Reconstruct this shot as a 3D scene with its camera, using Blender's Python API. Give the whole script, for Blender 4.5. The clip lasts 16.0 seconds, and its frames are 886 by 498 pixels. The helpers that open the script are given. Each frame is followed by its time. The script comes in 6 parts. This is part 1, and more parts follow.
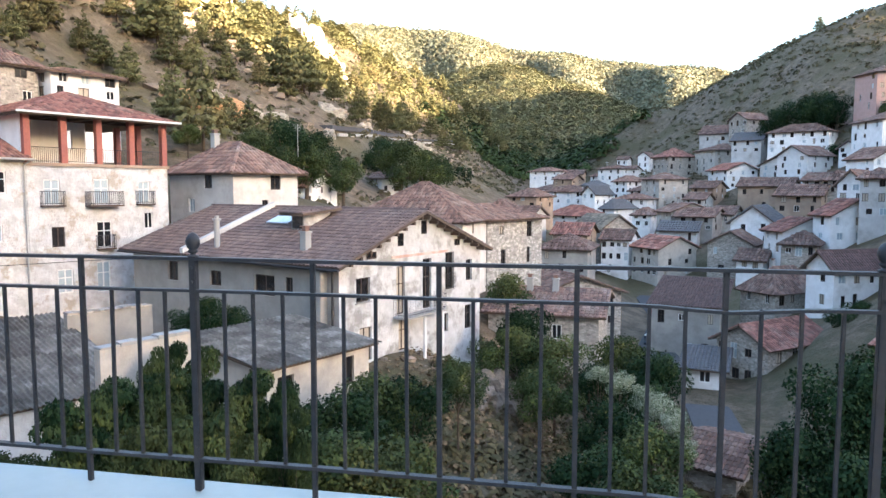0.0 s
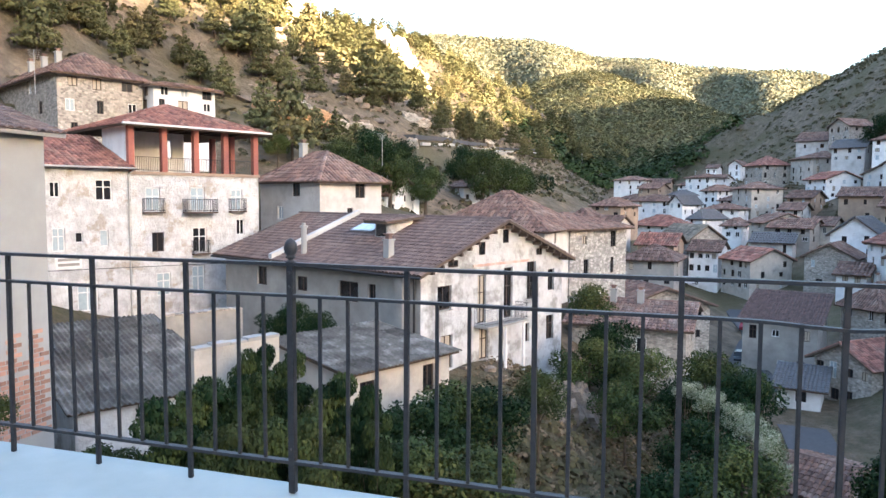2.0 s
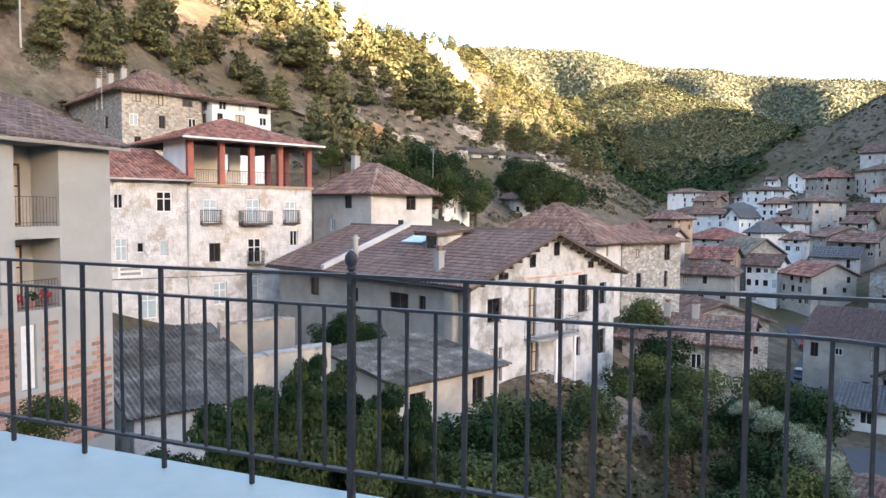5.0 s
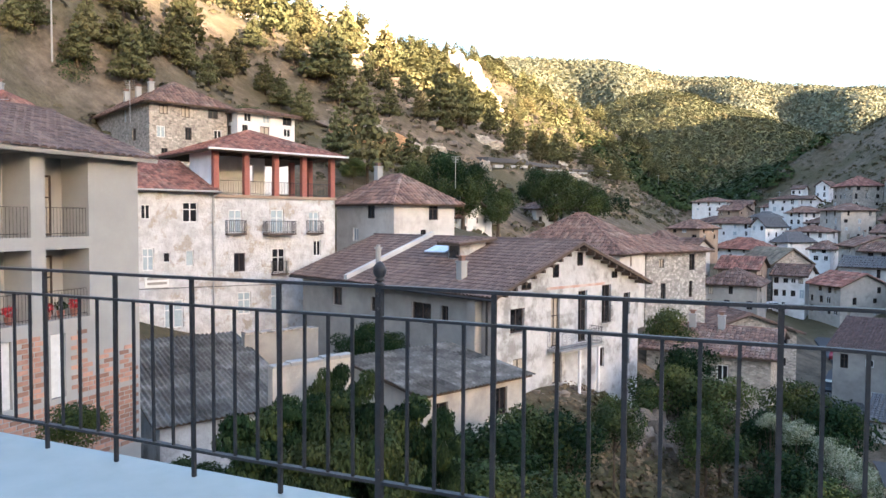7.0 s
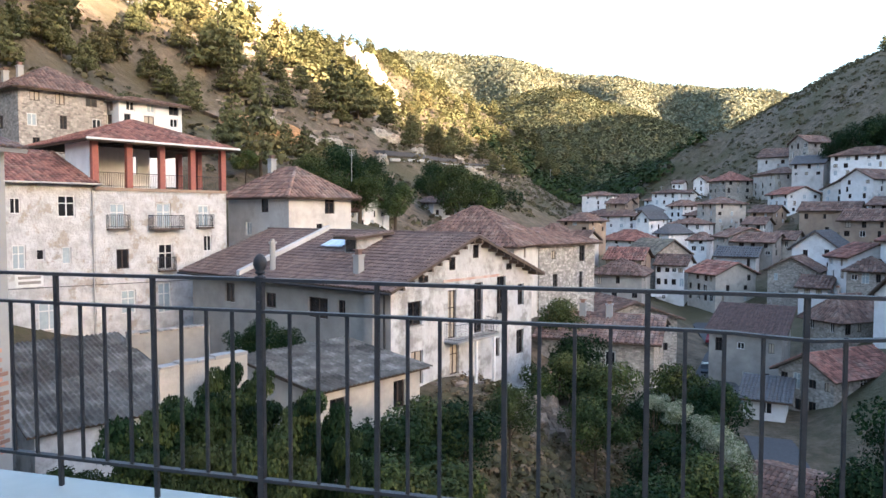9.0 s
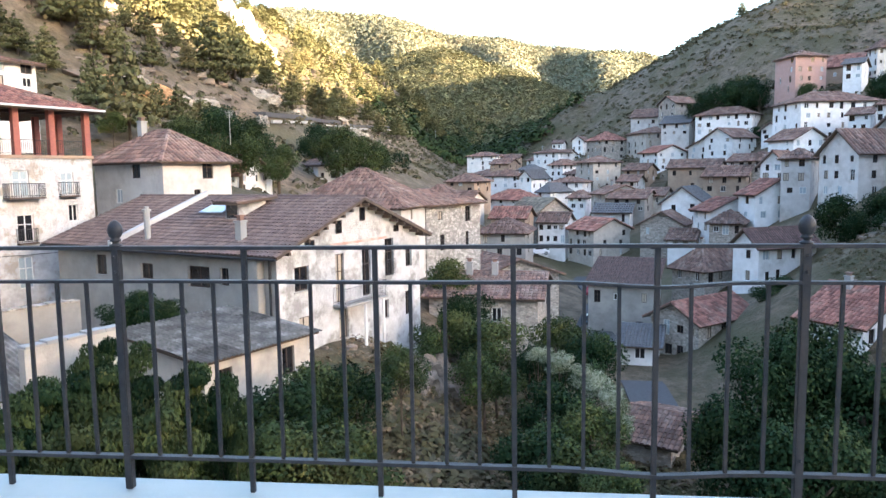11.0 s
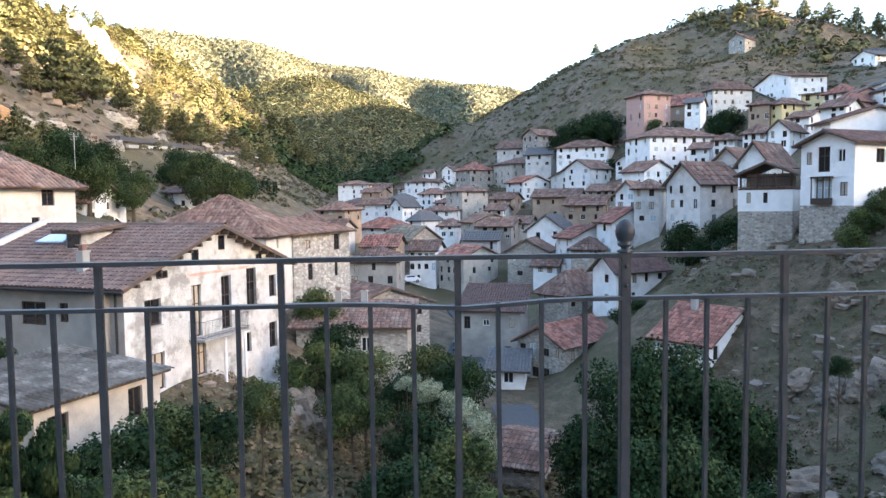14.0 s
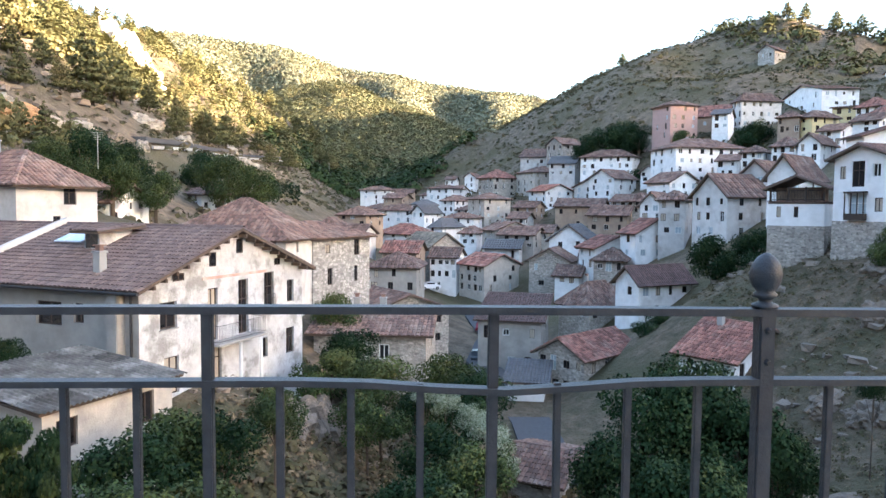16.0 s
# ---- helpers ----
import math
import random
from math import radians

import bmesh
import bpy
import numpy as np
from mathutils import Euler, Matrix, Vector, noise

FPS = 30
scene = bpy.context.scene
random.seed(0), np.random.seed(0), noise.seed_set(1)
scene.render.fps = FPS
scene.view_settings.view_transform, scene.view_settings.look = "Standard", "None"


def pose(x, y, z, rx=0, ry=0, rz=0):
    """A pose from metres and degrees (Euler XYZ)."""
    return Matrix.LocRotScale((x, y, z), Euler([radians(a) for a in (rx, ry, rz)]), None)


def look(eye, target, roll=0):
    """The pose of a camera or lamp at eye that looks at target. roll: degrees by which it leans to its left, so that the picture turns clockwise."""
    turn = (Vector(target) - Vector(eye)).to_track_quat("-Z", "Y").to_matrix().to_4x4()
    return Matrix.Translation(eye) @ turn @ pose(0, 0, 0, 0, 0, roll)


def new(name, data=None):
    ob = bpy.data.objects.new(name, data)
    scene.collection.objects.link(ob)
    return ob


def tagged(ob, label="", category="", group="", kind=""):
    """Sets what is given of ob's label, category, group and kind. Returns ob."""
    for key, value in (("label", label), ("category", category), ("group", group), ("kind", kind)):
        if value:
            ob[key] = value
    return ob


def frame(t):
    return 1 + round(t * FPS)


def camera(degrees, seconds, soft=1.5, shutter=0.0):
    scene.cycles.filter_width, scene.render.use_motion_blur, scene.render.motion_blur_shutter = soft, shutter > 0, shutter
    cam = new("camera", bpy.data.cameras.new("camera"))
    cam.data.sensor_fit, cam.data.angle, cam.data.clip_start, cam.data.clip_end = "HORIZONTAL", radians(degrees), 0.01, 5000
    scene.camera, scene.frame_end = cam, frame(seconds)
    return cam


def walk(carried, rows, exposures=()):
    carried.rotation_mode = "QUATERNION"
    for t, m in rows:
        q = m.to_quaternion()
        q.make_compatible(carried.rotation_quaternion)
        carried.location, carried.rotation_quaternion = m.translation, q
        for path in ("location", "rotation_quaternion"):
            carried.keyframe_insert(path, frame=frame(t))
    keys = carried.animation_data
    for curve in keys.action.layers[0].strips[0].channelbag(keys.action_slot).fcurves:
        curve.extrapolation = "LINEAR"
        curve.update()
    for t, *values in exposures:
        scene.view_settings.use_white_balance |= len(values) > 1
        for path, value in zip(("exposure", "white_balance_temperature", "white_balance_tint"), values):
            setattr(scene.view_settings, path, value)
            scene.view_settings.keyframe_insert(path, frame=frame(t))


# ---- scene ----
cam = camera(64.4, 16.0)

PATH = [
    (0, pose(1.580, -2.670, 1.291, 85.14, -0.08, 10.99)),
    (0.5, pose(1.561, -2.660, 1.290, 85.28, -0.17, 12.80)),
    (1, pose(1.541, -2.649, 1.288, 85.58, -0.18, 14.15)),
    (1.5, pose(1.522, -2.639, 1.287, 85.71, -0.18, 15.48)),
    (2, pose(1.514, -2.643, 1.286, 85.83, -0.29, 17.58)),
    (2.5, pose(1.507, -2.648, 1.286, 85.98, -0.38, 18.01)),
    (3, pose(1.500, -2.652, 1.285, 86.10, -0.36, 18.45)),
    (3.5, pose(1.492, -2.657, 1.285, 86.26, -0.43, 19.44)),
    (4, pose(1.488, -2.661, 1.286, 86.41, -0.47, 20.43)),
    (6.5, pose(1.466, -2.682, 1.294, 87.44, -0.34, 22.82)),
    (7, pose(1.462, -2.686, 1.295, 87.58, -0.32, 23.43)),
    (7.5, pose(1.478, -2.680, 1.292, 87.55, -0.23, 23.85)),
    (8, pose(1.494, -2.674, 1.289, 87.65, -0.21, 22.82)),
    (8.5, pose(1.510, -2.668, 1.286, 87.74, -0.23, 18.61)),
    (11, pose(1.590, -2.638, 1.272, 83.97, 0.83, 5.96)),
    (11.5, pose(1.667, -2.640, 1.271, 83.85, 1.14, 2.09)),
    (12, pose(1.722, -2.635, 1.262, 84.72, 1.10, -0.22)),
    (12.5, pose(1.740, -2.605, 1.235, 85.81, 1.00, -3.78)),
    (13, pose(1.790, -2.450, 1.205, 87.25, 0.40, -6.25)),
    (13.5, pose(1.821, -2.200, 1.164, 86.30, 0.84, -4.65)),
    (14, pose(1.900, -2.122, 1.170, 86.17, 0.68, -4.38)),
    (14.5, pose(1.910, -1.833, 1.164, 85.50, 0.76, -8.99)),
    (15, pose(1.896, -1.647, 1.165, 85.40, 0.11, -2.70)),
    (15.5, pose(1.960, -1.437, 1.177, 85.64, -0.80, 1.59)),
    (16, pose(1.948, -1.307, 1.190, 86.73, -0.54, -2.60)),
]
walk(cam, PATH, exposures=[(0.0, 3.42, 5680, 18), (8.5, 3.08, 5650, 19), (11.0, 3.52, 5680, 18), (11.5, 3.76, 5680, 18), (12.2, 3.66, 5680, 18), (13.5, 3.46, 5680, 18), (16.0, 3.52, 5680, 18)])

# ---- light ----
world = bpy.data.worlds.new("sky")
scene.world = world
world.use_nodes = True
wn = world.node_tree.nodes
sky = wn.new("ShaderNodeTexSky")
sky.sky_type = 'NISHITA'
sky.sun_disc = False
SUN_AZ, SUN_EL = radians(117), radians(5.6)      # clockwise from +y, above the horizon
sky.sun_elevation, sky.sun_rotation = SUN_EL, SUN_AZ
sky.air_density, sky.dust_density, sky.ozone_density = 1.0, 2.0, 1.0
wn["Background"].inputs[1].default_value = 0.15
world.node_tree.links.new(sky.outputs[0], wn["Background"].inputs[0])
sun_dir = Vector((math.sin(SUN_AZ) * math.cos(SUN_EL), math.cos(SUN_AZ) * math.cos(SUN_EL), math.sin(SUN_EL)))
sun = new("sun", bpy.data.lights.new("sun", 'SUN'))
sun.data.energy, sun.data.angle, sun.data.color = 5.0, radians(0.6), (1.0, 0.73, 0.42)
sun.matrix_world = look((0, 0, 0), -sun_dir)


# ---- materials ----
def mat(name, c1, c2=None, rough=0.85, scale=2.0, detail=6.0, bump=0.0, bscale=30.0, metal=0.0, c3=None, s3=0.3, lo=0.35, hi=0.65, rnd=0.0, lo3=0.5, hi3=0.7, isl=0.0, cells=0.0, mortar=(0.45, 0.42, 0.37), spec=0.4):
    """Two colours mixed by fine noise, a third one in larger patches, fine relief and a change from object to object."""
    m = bpy.data.materials.new(name)
    m.use_nodes = True
    nt = m.node_tree
    n, l = nt.nodes, nt.links
    b = n["Principled BSDF"]
    b.inputs["Roughness"].default_value, b.inputs["Metallic"].default_value = rough, metal
    b.inputs["Specular IOR Level"].default_value = spec
    tc = n.new("ShaderNodeNewGeometry")

    def noise_at(s, d):
        t = n.new("ShaderNodeTexNoise")
        t.inputs["Scale"].default_value, t.inputs["Detail"].default_value, t.inputs["Roughness"].default_value = s, d, 0.62
        l.new(tc.outputs["Position"], t.inputs["Vector"])
        return t.outputs["Fac"]

    def ramp(fac, a, z):
        r = n.new("ShaderNodeMapRange")
        r.inputs["From Min"].default_value, r.inputs["From Max"].default_value = a, z
        l.new(fac, r.inputs["Value"])
        return r.outputs["Result"]

    def mix(fac, a, z):
        x = n.new("ShaderNodeMix")
        x.data_type = 'RGBA'
        l.new(fac, x.inputs["Factor"])
        for k, v in ((6, a), (7, z)):
            if isinstance(v, tuple):
                x.inputs[k].default_value = (*v, 1)
            else:
                l.new(v, x.inputs[k])
        return x.outputs[2]
    col = mix(ramp(noise_at(scale, detail), lo, hi), c1, c2 or tuple(0.75 * v for v in c1))
    if c3:
        col = mix(ramp(noise_at(s3, 8.0), lo3, hi3), col, c3)
    stone = None
    if cells:
        vo = n.new("ShaderNodeTexVoronoi")
        vo.feature = 'DISTANCE_TO_EDGE'
        vc = n.new("ShaderNodeTexVoronoi")
        sc = n.new("ShaderNodeMapping")
        sc.inputs["Scale"].default_value = (1.0, 1.0, 1.7)
        l.new(tc.outputs["Position"], sc.inputs["Vector"])
        for t in (vo, vc):
            t.inputs["Scale"].default_value = cells
            l.new(sc.outputs["Vector"], t.inputs["Vector"])
        hv = n.new("ShaderNodeHueSaturation")
        sp = n.new("ShaderNodeSeparateColor")
        l.new(vc.outputs["Color"], sp.inputs["Color"])
        mv = n.new("ShaderNodeMapRange")
        mv.inputs["To Min"].default_value, mv.inputs["To Max"].default_value = 0.6, 1.4
        l.new(sp.outputs[0], mv.inputs["Value"])
        l.new(mv.outputs["Result"], hv.inputs["Value"])
        l.new(col, hv.inputs["Color"])
        stone = ramp(vo.outputs["Distance"], 0.02, 0.09)
        col = mix(stone, mortar, hv.outputs["Color"])
    if isl:
        hs = n.new("ShaderNodeHueSaturation")
        v = n.new("ShaderNodeMapRange")
        v.inputs["To Min"].default_value, v.inputs["To Max"].default_value = 1 - isl, 1 + isl
        l.new(tc.outputs["Random Per Island"], v.inputs["Value"])
        l.new(v.outputs["Result"], hs.inputs["Value"])
        l.new(col, hs.inputs["Color"])
        col = hs.outputs["Color"]
    if rnd:
        oi = n.new("ShaderNodeObjectInfo")
        hs = n.new("ShaderNodeHueSaturation")
        l.new(col, hs.inputs["Color"])
        l.new(ramp(oi.outputs["Random"], 0.0, 1.0), hs.inputs["Value"])
        v = n.new("ShaderNodeMapRange")
        v.inputs["To Min"].default_value, v.inputs["To Max"].default_value = 1 - rnd, 1 + rnd
        l.new(oi.outputs["Random"], v.inputs["Value"])
        l.new(v.outputs["Result"], hs.inputs["Value"])
        col = hs.outputs["Color"]
    l.new(col, b.inputs["Base Color"])
    if bump:
        bp = n.new("ShaderNodeBump")
        bp.inputs["Strength"].default_value, bp.inputs["Distance"].default_value = bump, 1.0 / bscale
        l.new(noise_at(bscale, 4.0), bp.inputs["Height"])
        l.new(bp.outputs["Normal"], b.inputs["Normal"])
    return m


IRON = mat("wrought_iron", (0.02, 0.02, 0.022), (0.035, 0.034, 0.036), 0.5, 25, bump=0.25, bscale=120)
SLAB = mat("painted_slab", (0.42, 0.47, 0.45), (0.37, 0.42, 0.40), 0.6, 3, c3=(0.46, 0.505, 0.485), s3=0.8, bump=0.15, bscale=80)
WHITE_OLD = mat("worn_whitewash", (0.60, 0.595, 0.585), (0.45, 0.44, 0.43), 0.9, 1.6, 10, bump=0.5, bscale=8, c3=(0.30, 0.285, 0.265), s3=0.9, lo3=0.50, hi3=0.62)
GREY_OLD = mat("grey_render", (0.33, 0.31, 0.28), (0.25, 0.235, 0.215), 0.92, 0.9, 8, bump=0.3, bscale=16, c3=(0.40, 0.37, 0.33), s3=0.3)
CONCRETE = mat("grey_cement", (0.36, 0.355, 0.335), (0.31, 0.305, 0.29), 0.9, 0.7, bump=0.2, bscale=20, c3=(0.30, 0.29, 0.27), s3=0.25)
WHITE = mat("white_paint", (0.80, 0.79, 0.775), (0.68, 0.67, 0.65), 0.9, 0.9, 8, bump=0.2, bscale=10, c3=(0.47, 0.45, 0.42), s3=0.35, lo3=0.56, hi3=0.76, rnd=0.10)
CREAM = mat("cream_render", (0.50, 0.455, 0.39), (0.41, 0.375, 0.325), 0.9, 1.2, 8, c3=(0.32, 0.295, 0.265), s3=0.7, bump=0.3, bscale=12)
YELLOW = mat("yellow_render", (0.68, 0.56, 0.30), (0.60, 0.49, 0.27), 0.88, 0.9, bump=0.2, bscale=14)
PINK = mat("pink_brick_wall", (0.46, 0.30, 0.26), (0.40, 0.26, 0.22), 0.9, 1.5, bump=0.3, bscale=10)
OCHRE = mat("brown_render", (0.34, 0.25, 0.18), (0.27, 0.20, 0.15), 0.9, 0.8, c3=(0.40, 0.31, 0.23), s3=0.3, bump=0.2, bscale=14)
GROUND = mat("ground", (0.17, 0.128, 0.09), (0.075, 0.066, 0.042), 0.95, 0.9, 12, c3=(0.085, 0.078, 0.045), s3=0.12, lo3=0.45, hi3=0.62, bump=0.8, bscale=2.0, spec=0.1)
WOOD_FLOOR = mat("forest_floor", (0.085, 0.085, 0.045), (0.055, 0.06, 0.033), 0.95, 0.15, 8, c3=(0.13, 0.105, 0.06), s3=0.02, bump=0.6, bscale=0.5, spec=0.1)
DRY_HILL = mat("dry_hillside", (0.205, 0.16, 0.115), (0.10, 0.083, 0.06), 0.95, 0.5, 12, c3=(0.105, 0.093, 0.055), s3=0.05, lo3=0.44, hi3=0.60, bump=0.8, bscale=1.2, spec=0.06)
ROOF = mat("clay_tile", (0.20, 0.115, 0.085), (0.12, 0.08, 0.065), 0.9, 3.0, 8, c3=(0.23, 0.175, 0.145), s3=0.6, bump=0.4, bscale=12, rnd=0.2, isl=0.4)
ROOF_RED = mat("red_tile", (0.29, 0.125, 0.09), (0.18, 0.085, 0.065), 0.88, 3.0, 8, c3=(0.25, 0.16, 0.125), s3=0.6, bump=0.4, bscale=12, rnd=0.15, isl=0.45)
DARK = mat("window_dark", (0.012, 0.012, 0.014), (0.02, 0.02, 0.022), 0.15, 2)
FRAME = mat("dark_wood", (0.055, 0.035, 0.025), (0.035, 0.024, 0.018), 0.7, 6, bump=0.2, bscale=40)


GREYWHITE = mat("pale_grey_render", (0.58, 0.56, 0.53), (0.48, 0.46, 0.435), 0.9, 0.9, 8, c3=(0.38, 0.355, 0.32), s3=0.4, lo3=0.52, hi3=0.68, bump=0.2, bscale=10, rnd=0.1)
STONE = mat("rubble_stone", (0.37, 0.33, 0.285), (0.28, 0.25, 0.215), 0.95, 2.2, 5, bump=0.6, bscale=5, c3=(0.42, 0.38, 0.33), s3=0.8, cells=3.4, mortar=(0.33, 0.305, 0.27))
STONE_PALE = mat("pale_rubble_stone", (0.44, 0.42, 0.39), (0.29, 0.275, 0.25), 0.95, 2.2, 5, bump=0.6, bscale=5, cells=2.8, mortar=(0.25, 0.235, 0.215))
SHUTTER = mat("pale_blue_shutter", (0.36, 0.42, 0.45), (0.30, 0.36, 0.39), 0.7, 5)
ROOF_MOSS = mat("mossy_tile", (0.20, 0.18, 0.14), (0.12, 0.11, 0.09), 0.95, 3.0, 8, c3=(0.24, 0.21, 0.15), s3=0.6, bump=0.4, bscale=12, isl=0.35)
ROOF_DARK = mat("dark_tile", (0.125, 0.072, 0.06), (0.09, 0.055, 0.047), 0.8, 3.0, 8, bump=0.3, bscale=12, rnd=0.1, isl=0.3)
SLATE = mat("slate_sheet", (0.15, 0.15, 0.155), (0.10, 0.10, 0.105), 0.85, 2.0, 6, bump=0.2, bscale=12, rnd=0.2, spec=0.15)
EAVE = mat("eave_boards", (0.12, 0.085, 0.06), (0.08, 0.055, 0.04), 0.85, 5, bump=0.2, bscale=30)
FRAME_WHITE = mat("white_joinery", (0.7, 0.7, 0.68), (0.6, 0.6, 0.58), 0.6, 5)
BLIND = mat("blind_slats", (0.42, 0.36, 0.28), (0.35, 0.30, 0.24), 0.7, 6)
ROOF_BROWN = mat("brown_tile", (0.15, 0.103, 0.086), (0.115, 0.08, 0.068), 0.8, 3.0, 8, bump=0.3, bscale=14, c3=(0.17, 0.125, 0.11), s3=0.5, isl=0.28)
CORRUGATED = mat("fibre_cement", (0.185, 0.17, 0.15), (0.085, 0.08, 0.07), 0.95, 2.2, 10, bump=0.5, bscale=14, c3=(0.27, 0.255, 0.23), s3=1.1, lo3=0.52, hi3=0.64, rnd=0.3, spec=0.05)
PEELING = mat("peeling_render", (0.58, 0.575, 0.57), (0.43, 0.42, 0.41), 0.92, 1.6, 10, bump=0.6, bscale=6, c3=(0.38, 0.335, 0.285), s3=0.85, lo3=0.55, hi3=0.62, lo=0.4, hi=0.62)
RED_PILLAR = mat("red_brick_pillar", (0.33, 0.12, 0.09), (0.27, 0.10, 0.08), 0.85, 8, bump=0.3, bscale=20)
GLASS_SKY = mat("skylight_glass", (0.55, 0.58, 0.60), (0.45, 0.48, 0.5), 0.15, 3)
BRICK = mat("brick", (0.40, 0.235, 0.175), (0.33, 0.19, 0.14), 0.9, 4, bump=0.4, bscale=30, rnd=0.35)
LEAF = mat("leaf", (0.040, 0.06, 0.022), (0.022, 0.038, 0.014), 0.65, 1.5, 4, c3=(0.075, 0.085, 0.03), s3=0.45, rnd=0.2, spec=0.06)
LEAF_DARK = mat("dark_leaf", (0.016, 0.034, 0.013), (0.009, 0.021, 0.008), 0.65, 1.5, 4, rnd=0.2, spec=0.06)
LEAF_LIGHT = mat("yellowish_leaf", (0.075, 0.095, 0.028), (0.048, 0.066, 0.02), 0.65, 1.5, 4, c3=(0.11, 0.10, 0.035), s3=0.5, rnd=0.2, spec=0.06)
FLOWER_WHITE = mat("creeper_blossom", (0.40, 0.42, 0.33), (0.10, 0.14, 0.06), 0.7, 6, 4, spec=0.08)
FLOWER = mat("red_flower", (0.5, 0.03, 0.04), (0.35, 0.02, 0.03), 0.6, 8)
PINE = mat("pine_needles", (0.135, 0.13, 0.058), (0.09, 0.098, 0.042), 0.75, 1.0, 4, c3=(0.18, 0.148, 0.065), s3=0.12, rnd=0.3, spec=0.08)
# needles of the middle hills, greyed to carry some distance haze in the colour
PINE_MID_HAZE = mat("hazed_hill_needles", (0.15, 0.155, 0.085), (0.11, 0.122, 0.068), 0.8, 0.5, 4, c3=(0.17, 0.15, 0.08), s3=0.04, spec=0.06)
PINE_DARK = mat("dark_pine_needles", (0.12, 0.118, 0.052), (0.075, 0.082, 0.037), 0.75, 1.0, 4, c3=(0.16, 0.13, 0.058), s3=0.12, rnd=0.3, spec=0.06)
BARK = mat("bark", (0.09, 0.065, 0.045), (0.06, 0.045, 0.03), 0.95, 8, bump=0.5, bscale=20)
SCRUB = mat("scrub", (0.10, 0.088, 0.05), (0.062, 0.06, 0.034), 0.85, 0.6, 4, c3=(0.13, 0.105, 0.06), s3=0.1, spec=0.05)
ROCK = mat("limestone", (0.42, 0.37, 0.30), (0.28, 0.245, 0.20), 0.95, 0.9, 10, bump=0.8, bscale=3, c3=(0.40, 0.24, 0.12), s3=0.12, lo3=0.56, hi3=0.66)
ROCK_BROWN = mat("brown_rock", (0.25, 0.20, 0.155), (0.15, 0.125, 0.10), 0.95, 1.2, 8, bump=0.7, bscale=5, isl=0.3)
ROCK_PALE = mat("pale_limestone", (0.58, 0.50, 0.39), (0.40, 0.34, 0.26), 0.95, 0.5, 10, bump=0.7, bscale=3)
ROCK_ORANGE = mat("orange_earth", (0.42, 0.24, 0.11), (0.33, 0.2, 0.11), 0.95, 0.5, 10, bump=0.7, bscale=3)
ASPHALT = mat("asphalt", (0.075, 0.075, 0.08), (0.06, 0.06, 0.063), 0.9, 3, bump=0.2, bscale=40)
WEED = mat("dry_weeds", (0.10, 0.085, 0.045), (0.06, 0.058, 0.028), 0.85, 0.8, 5, c3=(0.15, 0.115, 0.07), s3=0.25, spec=0.08)
# far ridge needles: base colour paled to stand in for haze
PINE_FAR_HAZE = mat("hazed_far_needles", (0.20, 0.21, 0.15), (0.155, 0.17, 0.12), 0.85, 0.3, 4, c3=(0.20, 0.185, 0.12), s3=0.02, spec=0.05)
DRY_GRASS = mat("dry_grass", (0.21, 0.16, 0.10), (0.14, 0.105, 0.065), 0.9, 0.7, 6, spec=0.08)


# ---- small builders ----
def part(name, bm, material, parent=None, label="", smooth=False):
    """One mesh object from a bmesh, under a thing or a part."""
    me = bpy.data.meshes.new(name)
    bm.to_mesh(me)
    bm.free()
    for m in (material if isinstance(material, (list, tuple)) else [material]):
        me.materials.append(m)
    if smooth:
        for p in me.polygons:
            p.use_smooth = True
    ob = new(name, me)
    ob.parent = parent
    if label:
        ob["label"] = label
    return ob


def put(name, me, parent, m=None):
    """Another object on a mesh that exists."""
    ob = new(name, me)
    ob.parent = parent
    if m is not None:
        ob.matrix_basis = m
    return ob


def box(bm, x0, y0, z0, x1, y1, z1, mi=0, m=None, bevel=0.0):
    g = bmesh.ops.create_cube(bm, size=1.0)
    vs = g["verts"]
    for v in vs:
        v.co = Vector((x0 + (v.co.x + 0.5) * (x1 - x0), y0 + (v.co.y + 0.5) * (y1 - y0), z0 + (v.co.z + 0.5) * (z1 - z0)))
        if m is not None:
            v.co = m @ v.co
    for f in {f for v in vs for f in v.link_faces}:
        f.material_index = mi
    if bevel:
        bmesh.ops.bevel(bm, geom=list({e for v in vs for e in v.link_edges}), offset=bevel, segments=2, affect='EDGES')
    return vs


def rod(bm, a, b, r, n=8, r2=None, mi=0):
    a, b = Vector(a), Vector(b)
    q = (b - a).to_track_quat("Z", "Y").to_matrix().to_4x4()
    g = bmesh.ops.create_cone(bm, cap_ends=True, segments=n, radius1=r, radius2=r if r2 is None else r2, depth=(b - a).length,
                              matrix=Matrix.Translation((a + b) / 2) @ q)
    for f in {f for v in g["verts"] for f in v.link_faces}:
        f.material_index = mi


def lathe(bm, prof, n=16, centre=(0, 0, 0)):
    rings = []
    for r, z in prof:
        rings.append([bm.verts.new((centre[0] + r * math.cos(2 * math.pi * i / n), centre[1] + r * math.sin(2 * math.pi * i / n), centre[2] + z)) for i in range(n)])
    for p, q in zip(rings, rings[1:]):
        for i in range(n):
            bm.faces.new((p[i], p[(i + 1) % n], q[(i + 1) % n], q[i]))
    bm.faces.new(list(reversed(rings[0])))
    bm.faces.new(rings[-1])


def empty(name, m, label, category, group=""):
    ob = new(name)
    ob.matrix_world = m
    return tagged(ob, label, category, group)


# ---- ground ----
def smooth(a, b, v):
    u = np.clip((v - a) / (b - a), 0, 1)
    return u * u * (3 - 2 * u)


EYE = 1.3
